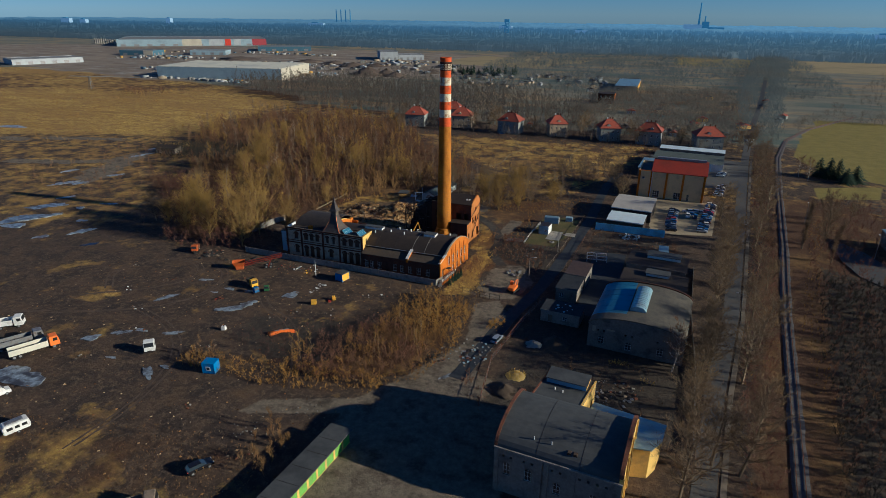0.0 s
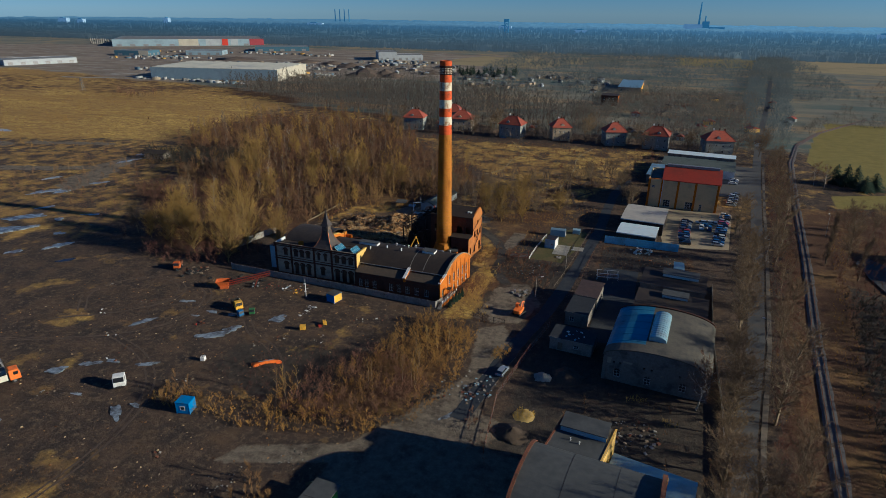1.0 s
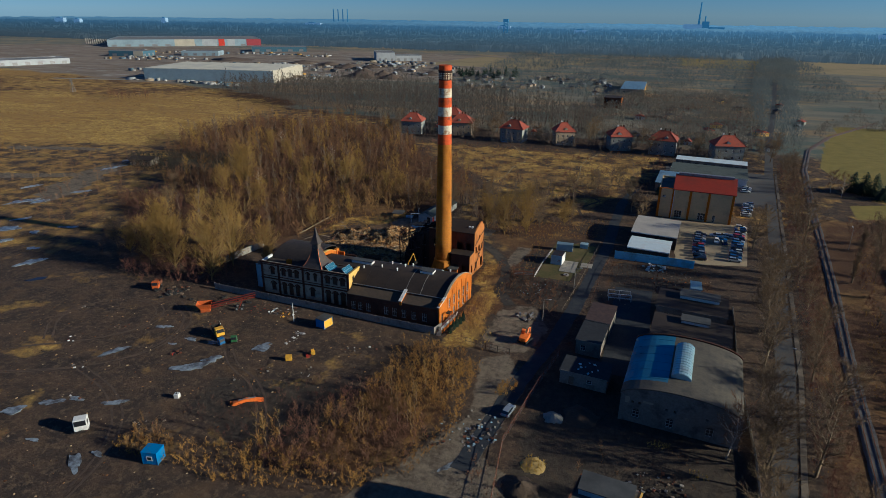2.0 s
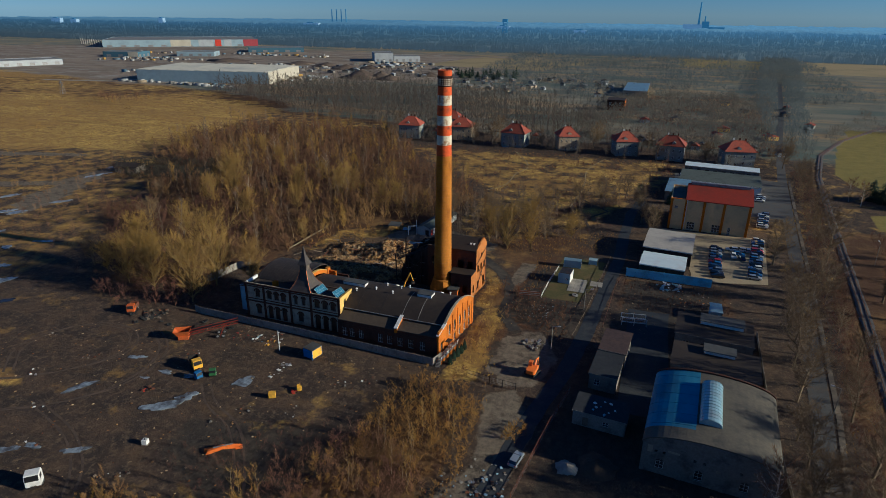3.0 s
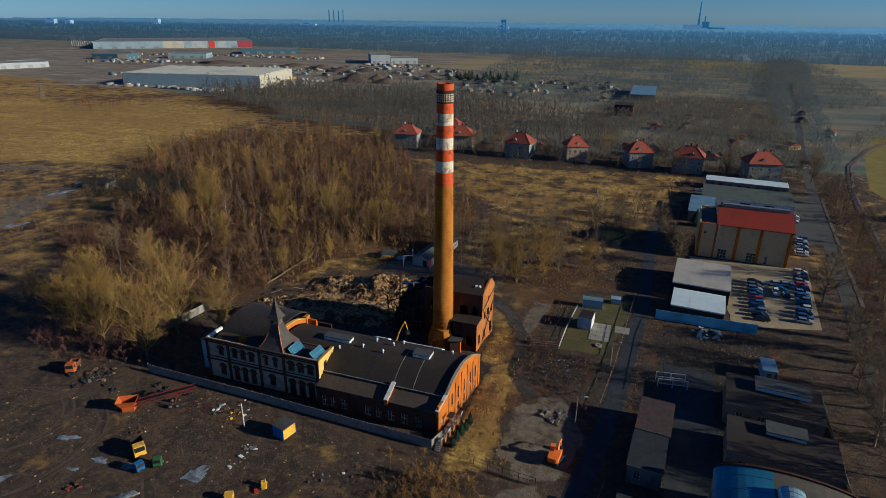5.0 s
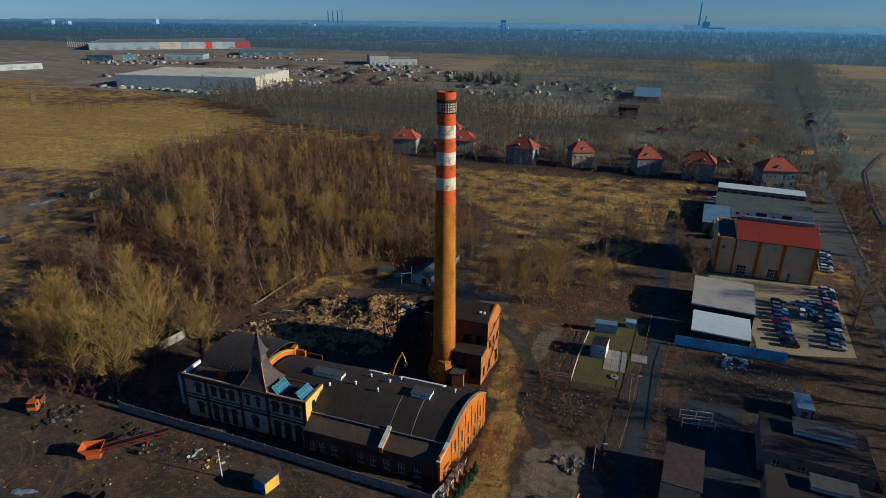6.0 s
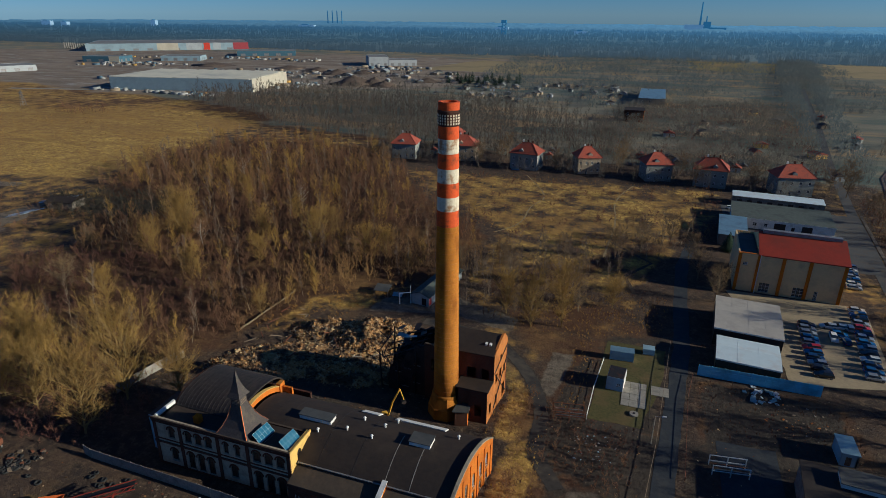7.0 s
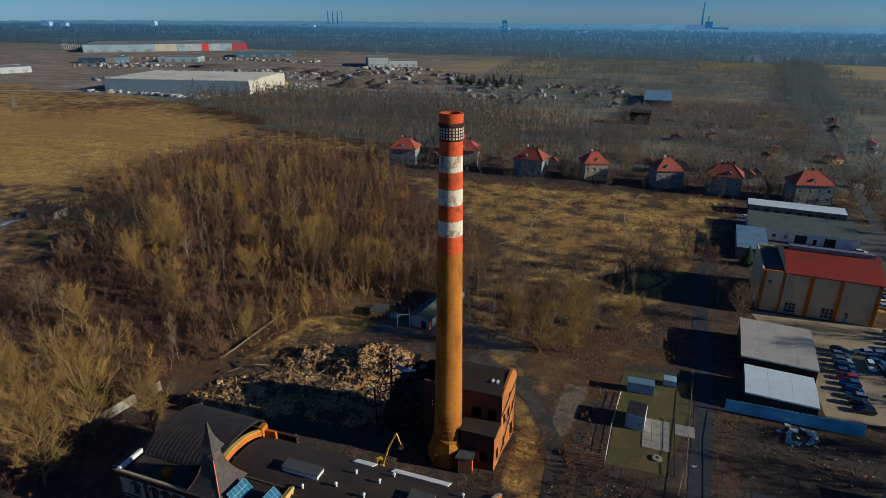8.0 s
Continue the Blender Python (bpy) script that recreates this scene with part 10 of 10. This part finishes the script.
for k, line in enumerate(([(-160, 95), (-140, 102), (-125, 110), (-116, 122), (-118, 136), (-130, 144)],                           [(-100, 128), (-94, 122), (-84, 118), (-74, 106), (-66, 92)],
                          [(-95, 60), (-94, 74), (-98, 92), (-110, 104), (-130, 110)], [(-150, 110), (-134, 120), (-126, 132), (-134, 142), (-150, 140), (-156, 126), (-146, 116)])):
    for o in (-0.95, 0.95):
        off = [(x + o * 0.7, y + o * 0.7) for x, y in line]
        strip("wheel_rut", off, 0.45, RUT, "wheel rut pressed into the soil", 0.02, "wheel rut", 1.2, 0.35, k * 2 + (o > 0), rounds=2)
strip("footpath", [(-84, 302), (-76, 316), (-78, 340), (-72, 356), (-90, 392)], 0.6, FIELD_PALE, "narrow trodden path across the meadow", 0.03, "path", 2, 0.3, 3, rounds=3)
strip("footpath", [(-42, 290), (-40, 330), (-44, 360), (-36, 392)], 0.6, FIELD_PALE, "narrow trodden path across the meadow", 0.03, "path", 2, 0.3, 4, rounds=3)
strip("footpath", [(-30, 262), (-34, 276), (-26, 290), (-40, 306)], 1.2, SOIL_DARK, "dark trodden path through the weeds", 0.03, "path", 3, 0.2, 5)


# loose stones and shards
def shards(name, label, spots, seed, low, high, material):
    rng = np.random.default_rng(seed)
    X, Y = spots
    Z = ground_z(X, Y)
    V, T = [], []
    base = np.array([(-1, -1, -0.4), (1, -0.8, -0.4), (0.9, 1, -0.4), (-0.8, 0.9, -0.4), (-0.5, -0.4, 0.6), (0.6, -0.3, 0.7), (0.4, 0.6, 0.5), (-0.4, 0.5, 0.6)])
    quads = ((4, 5, 6, 7), (0, 1, 5, 4), (1, 2, 6, 5), (2, 3, 7, 6), (3, 0, 4, 7))
    for x, y, z in zip(X, Y, Z):
        s, an = rng.uniform(low, high), rng.uniform(0, math.tau)
        p = base * np.array([s, s * rng.uniform(0.4, 1), s * rng.uniform(0.25, 0.7)])
        c, n = math.cos(an), math.sin(an)
        b_i = len(V)
        V += list(np.stack([p[:, 0] * c - p[:, 1] * n + x, p[:, 0] * n + p[:, 1] * c + y, p[:, 2] + z + 0.03], 1))
        T += [tuple(b_i + k for k in q) for q in quads]
    ob = new(name, raw_mesh(name, V, T, material))
    return tagged(ob, label, "stones", kind="stuff")


shards("yard_stones", "loose stones and brick shards on the yard", scatter([(-160, 60), (-60, 55), (-48, 95), (-62, 150), (-130, 152), (-165, 130)], 3.1, 51), 51, 0.06, 0.3, RUBBLE_MAT)
shards("lane_stones", "loose stones beside the cinder lane", scatter([(-52, 184), (-26, 172), (-24, 200), (-40, 198), (-60, 214), (-86, 226), (-60, 206)], 2.4, 52), 52, 0.05, 0.18, RUBBLE_MAT)
shards("hall_stones", "brick shards and lumps behind the hall", scatter([(-125, 184), (-72, 180), (-70, 192), (-84, 222), (-118, 216)], 1.8, 53), 53, 0.05, 0.22, RUBBLE_MAT)
shards("works_stones", "brick shards in the works yard", scatter([(-18, 180), (18, 192), (18, 222), (-16, 221)], 2.8, 54), 54, 0.05, 0.18, RUBBLE_MAT)


def allotment_hut(x, y, turn, w, d, wall_mat, roof_mat):
    t = thing("garden_hut", "small garden hut among bare trees", "hut", "garden huts", at=pose(x, y, 0, 0, 0, turn))
    part("body", boxes((-w / 2, -d / 2, 0, w / 2, d / 2, 2.6)), wall_mat, t)
    part("roof", prism(bmesh.new(), [(-w / 2 - 0.4, 2.5), (w / 2 + 0.4, 2.5), (0, 4.0)], "y", -d / 2 - 0.4, d / 2 + 0.4), roof_mat, t)
    part("door", boxes((-0.5, -d / 2 - 0.05, 0, 0.5, -d / 2 - 0.002, 2.0)), WOOD_OLD, t)


rng_h = random.Random(77)
for k in range(46):
    u, v = rng_h.random(), rng_h.random()
    allotment_hut(-245 + 185 * u + rng_h.uniform(-6, 6), 660 + 175 * v, rng_h.uniform(-30, 30), rng_h.uniform(4, 8), rng_h.uniform(4, 7),
                  rng_h.choice((SITE_WHITE, HOUSE_GREY, HOUSE_TAN, HOUSE_GREY, HOUSE_TAN)), rng_h.choice((ROOF_DULL, TAR_GREY, SLATE, ROOF_DULL)))
for k in range(34):
    u, v = rng_h.random(), rng_h.random()
    allotment_hut(-480 + 200 * u, 780 + 150 * v, rng_h.uniform(-30, 30), rng_h.uniform(5, 12), rng_h.uniform(4, 8),
                  rng_h.choice((HOUSE_GREY, CONCRETE, HOUSE_GREY, HOUSE_TAN)), rng_h.choice((ROOF_DULL, SITE_WHITE, TAR_GREY)))


# building sites beyond the field
SITE_SOIL = mat("heaped_site_soil", (0.13, 0.095, 0.07), (0.09, 0.066, 0.05), 0.12, 0.3, (0.18, 0.14, 0.1), 0.95)
for k, (x, y, r, h) in enumerate(((-372, 742, 26, 10), (-348, 750, 20, 8), (-330, 738, 16, 6), (-452, 850, 22, 6), (-500, 880, 26, 5), (-420, 870, 18, 5), (-560, 900, 24, 4), (-300, 800, 18, 5), (-640, 780, 30, 3), (-700, 900, 34, 4))):
    sand_heap(x, y, r, h, SITE_SOIL, "large mound of dug soil on the building site", 40 + k)


def low_barn():
    t = thing("low_barn", "low dark barn roofed with tarred boards among scrub", "barn", at=pose(-266, 269, 0, 0, 0, 12))
    for p, q in (((-6, -4), (6, -4)), ((6, -4), (6, 4)), ((6, 4), (-6, 4)), ((-6, 4), (-6, -4))):
        wall(t, p, q, 0, 3.0, 0.2, PLASTER_GREY, [(3.5, 5.5, 0.1, 2.4)] if p == (-6, -4) else ())
    part("roof", prism(bmesh.new(), [(-4.4, 2.9), (0, 4.4), (4.4, 2.9), (4.4, 3.1), (0, 4.6), (-4.4, 3.1)], "x", -6.4, 6.4), TAR_ROOF, t)
    part("door", boxes((-2.5, -3.95, 0.1, -0.5, -3.85, 2.4)), WOOD_OLD, t)


low_barn()

for k in range(26):
    u, v = rng_h.random(), rng_h.random()
    allotment_hut(-180 + 250 * u, 428 + 26 * v + 0.06 * (250 * u - 120), rng_h.uniform(-20, 20), rng_h.uniform(3, 6), rng_h.uniform(3, 5),
                  rng_h.choice((SITE_WHITE, HOUSE_GREY, HOUSE_TAN, WOOD_OLD)), rng_h.choice((TAR_GREY, TILE_RED, SLATE)))
for k in range(12):
    u, v = rng_h.random(), rng_h.random()
    allotment_hut(-30 + 130 * u, 470 + 190 * v, rng_h.uniform(-30, 30), rng_h.uniform(4, 9), rng_h.uniform(4, 7),
                  rng_h.choice((SITE_WHITE, HOUSE_GREY, HOUSE_TAN, PLASTER_YELLOW)), rng_h.choice((TAR_GREY, TILE_RED, TILE_RED, SLATE)))


# old tyres and scrap beside the conveyor
def old_tyre(x, y, r, tilt, turn):
    t = thing("old_tyre", "worn black lorry tyre lying on the soil", "tyre", "old tyres", at=pose(x, y, gz(x, y) + 0.16, tilt, 0, turn))
    ring = lathe(bmesh.new(), [(r * 0.55, -0.12), (r * 0.85, -0.16), (r, -0.1), (r, 0.1), (r * 0.85, 0.16), (r * 0.55, 0.12), (r * 0.55, -0.12)], 16)
    part("tread", ring, RUBBER, t)


rng_y = random.Random(31)
for k in range(26):
    old_tyre(-136 + rng_y.gauss(0, 3.2), 147.5 + rng_y.gauss(0, 1.6), rng_y.uniform(0.45, 0.62), rng_y.uniform(-18, 18), rng_y.uniform(0, 180))
for k in range(10):
    old_tyre(-115 + rng_y.gauss(0, 4), 150.6 + rng_y.gauss(0, 0.9), rng_y.uniform(0.45, 0.6), rng_y.uniform(-18, 18), rng_y.uniform(0, 180))
junk_pile("scrap_heap", "rusty red and grey scrap strewn behind the conveyor", -107, 149.6, 4.2, 40, [RUST, CONVEYOR_RED, STEEL_DARK, WOOD_OLD, STEEL_DARK, RUST], 41, (0.15, 0.7), 0.15)
junk_pile("scrap_heap", "pale boards and rusty scrap beside the fence", -98, 150.4, 3.6, 30, [RUST, WOOD_OLD, PAINT_WHITE, STEEL_DARK, WOOD_OLD], 42, (0.2, 1.0), 0.12)
junk_pile("debris_patch", "blue-white plastic and concrete debris among weeds", -35, 189, 5.0, 60, [PAINT_PALE_BLUE, SLAB_CONCRETE, CONCRETE, RUST, STEEL_GREY], 43, (0.12, 0.5), 0.2)
junk_pile("brick_scatter", "broken bricks and boards in the works yard", 4, 212, 7.0, 50, [RUST, BRICK_RUIN, WOOD_OLD, CONCRETE], 44, (0.15, 0.6), 0.2)
junk_pile("lane_debris", "pale rubble and plastic scattered over the yard", -35, 120, 7.0, 60, [SLAB_CONCRETE, CONCRETE, PAINT_PALE_BLUE, WOOD_OLD], 45, (0.15, 0.7), 0.2)


# small things of the far building sites, too small to tell apart
def site_clutter():
    rng = np.random.default_rng(91)
    V, T = [], []
    cube = np.array([(x, y, z) for z in (0, 1) for x, y in ((-1, -1), (1, -1), (1, 1), (-1, 1))], float)
    faces = ((4, 5, 6, 7), (0, 1, 5, 4), (1, 2, 6, 5), (2, 3, 7, 6), (3, 0, 4, 7))
    lots = ((-530, 592, 150, 10), (-430, 700, 60, 60), (-560, 830, 200, 70), (-820, 860, 160, 80), (-980, 980, 120, 90), (-420, 960, 120, 60), (-700, 1050, 220, 60), (-640, 690, 120, 30))
    for x0, y0, w, d in lots:
        for k in range(42):
            p = cube * np.array([rng.uniform(0.8, 5), rng.uniform(0.8, 2.5), rng.uniform(0.8, 3.2)])
            an = rng.normal() * 0.4 + 0.25
            c, n = math.cos(an), math.sin(an)
            x, y = x0 + rng.uniform(-0.5, 0.5) * w, y0 + rng.uniform(-0.5, 0.5) * d
            b_i = len(V)
            V += list(np.stack([p[:, 0] * c - p[:, 1] * n + x, p[:, 0] * n + p[:, 1] * c + y, p[:, 2]], 1))
            T += [tuple(b_i + i for i in f) for f in faces]
    tagged(new("site_clutter", raw_mesh("site_clutter", V, T, CLUTTER)), "stacks, containers and vans strewn over the building sites", "site clutter", kind="stuff")


CLUTTER, c_nt, c_bsdf = nodes_of("mixed_site_paints")
c_geo = c_nt.nodes.new("ShaderNodeNewGeometry")
c_ramp = c_nt.nodes.new("ShaderNodeValToRGB")
c_ramp.color_ramp.interpolation = "CONSTANT"
for pos, c in ((0.0, (0.3, 0.3, 0.28, 1)), (0.3, (0.18, 0.17, 0.15, 1)), (0.5, (0.1, 0.15, 0.19, 1)), (0.65, (0.24, 0.19, 0.12, 1)), (0.86, (0.42, 0.41, 0.38, 1)), (0.95, (0.4, 0.24, 0.04, 1))):
    el = c_ramp.color_ramp.elements[0] if pos == 0 else c_ramp.color_ramp.elements.new(pos)
    el.position, el.color = pos, c
c_nt.links.new(c_geo.outputs["Random Per Island"], c_ramp.inputs[0])
c_nt.links.new(c_ramp.outputs[0], c_bsdf.inputs["Base Color"])
c_bsdf.inputs["Roughness"].default_value = 0.7
site_clutter()
patch("site_road", [(-700, 560), (-596, 586), (-420, 616), (-414, 622), (-598, 594), (-702, 568)], SLAB_CONCRETE, "pale new concrete road along the warehouse", "road", lift=0.04, seed=36, rough_edge=0.6, steps=8)


# ---- the distance ----
def canopy(name, label, y0, y1, x0, x1, height, material, seed, step=26, ragged=60):
    """A far belt of woods as one rough canopy on its stems."""
    rng = np.random.default_rng(seed)
    xs, ys = np.arange(x0, x1, step), np.arange(y0, y1, step)
    gx, gy = np.meshgrid(xs, ys)
    ed = np.minimum(gy - y0 - ragged * (0.5 + 0.5 * waves(gx, gy * 0, seed, 500)), (y1 - gy))
    z = np.where(ed < 1, -0.5, height * (0.5 + 0.6 * rng.random(gx.shape)) + height * 0.1 * waves(gx, gy, seed, 160))
    gx = gx + rng.uniform(-0.3, 0.3, gx.shape) * step
    nx, ny = len(xs), len(ys)
    i, j = np.meshgrid(np.arange(nx - 1), np.arange(ny - 1))
    k = (j * nx + i).ravel()
    ob = new(name, raw_mesh(name, np.stack([gx.ravel(), gy.ravel(), z.ravel()], 1), np.stack([k, k + 1, k + nx + 1, k + nx], 1), material))
    return tagged(ob, label, "far woods", kind="backdrop")


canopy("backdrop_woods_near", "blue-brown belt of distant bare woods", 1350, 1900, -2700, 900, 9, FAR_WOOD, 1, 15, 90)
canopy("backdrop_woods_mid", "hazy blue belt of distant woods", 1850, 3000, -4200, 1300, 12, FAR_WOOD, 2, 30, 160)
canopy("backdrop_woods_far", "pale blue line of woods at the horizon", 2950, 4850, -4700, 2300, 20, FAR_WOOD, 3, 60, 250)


def crowns(name, label, y0, y1, x0, x1, spacing, height, width, seed):
    """Upright crowns standing out of a far canopy, a few slivers each."""
    rng = np.random.default_rng(seed)
    X, Y = scatter([(x0, y0), (x1, y0), (x1, y1), (x0, y1)], spacing, seed)
    keep = waves(X, Y * 2.2, seed + 3, 420) > -0.35
    X, Y = X[keep], Y[keep]
    n = len(X)
    V = np.zeros((n, 4, 3, 3))
    for k in range(4):
        cx, cy = X + rng.normal(size=n) * width * 0.8, Y + rng.normal(size=n) * width
        h = height * rng.uniform(0.65, 1.25, n)
        for c, (o, f) in enumerate(((-0.5, 0.0), (0.5, 0.0), (0.0, 1.0))):
            V[:, k, c, 0], V[:, k, c, 1], V[:, k, c, 2] = cx + o * width + f * rng.normal(size=n) * width * 0.3, cy, f * h
    V = V.reshape(-1, 3)
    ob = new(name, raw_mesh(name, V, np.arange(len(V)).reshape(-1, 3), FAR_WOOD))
    return tagged(ob, label, "far woods", kind="backdrop")


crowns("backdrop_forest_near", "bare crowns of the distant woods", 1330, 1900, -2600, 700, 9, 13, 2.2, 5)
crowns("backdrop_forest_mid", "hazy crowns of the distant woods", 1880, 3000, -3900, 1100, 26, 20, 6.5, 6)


def far_plant():
    t = thing("backdrop_power_station", "hazy power station with tall stack on the horizon", "power station", kind="backdrop", at=pose(135, 3420, 0))
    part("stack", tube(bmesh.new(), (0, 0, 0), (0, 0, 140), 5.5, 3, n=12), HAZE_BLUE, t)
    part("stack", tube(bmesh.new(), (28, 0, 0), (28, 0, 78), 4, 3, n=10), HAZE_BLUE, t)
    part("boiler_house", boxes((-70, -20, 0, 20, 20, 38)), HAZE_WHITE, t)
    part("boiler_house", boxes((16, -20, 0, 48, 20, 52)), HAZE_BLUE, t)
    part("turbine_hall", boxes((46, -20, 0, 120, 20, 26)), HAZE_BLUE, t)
    t = thing("backdrop_headframe", "hazy mine headframe far off in the woods", "headframe", kind="backdrop", at=pose(-560, 2250, 0))
    bm = bmesh.new()
    for sx in (-9, 9):
        tube(bm, (sx, 0, 0), (sx * 0.7, 0, 58), 1.6, n=4)
        for k in range(5):
            tube(bm, (sx, 0, 8 + k * 10), (-sx * 0.8, 0, 18 + k * 10), 0.9, n=4)
    part("frame", bm, HAZE_BLUE, t)
    part("cabin", boxes((-9, -6, 50, 9, 6, 60)), HAZE_BLUE, t)
    for k in range(4):
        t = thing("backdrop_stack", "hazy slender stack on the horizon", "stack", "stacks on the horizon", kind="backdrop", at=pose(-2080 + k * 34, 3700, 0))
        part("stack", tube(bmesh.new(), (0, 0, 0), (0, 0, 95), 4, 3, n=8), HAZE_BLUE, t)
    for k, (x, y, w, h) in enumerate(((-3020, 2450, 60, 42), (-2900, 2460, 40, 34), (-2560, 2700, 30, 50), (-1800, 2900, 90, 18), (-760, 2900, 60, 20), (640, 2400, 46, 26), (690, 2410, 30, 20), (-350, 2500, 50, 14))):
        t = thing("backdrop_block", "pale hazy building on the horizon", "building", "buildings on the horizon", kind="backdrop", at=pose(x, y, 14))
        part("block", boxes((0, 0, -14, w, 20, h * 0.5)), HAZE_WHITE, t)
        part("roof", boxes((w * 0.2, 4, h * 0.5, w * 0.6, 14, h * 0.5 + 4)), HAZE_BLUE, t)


far_plant()
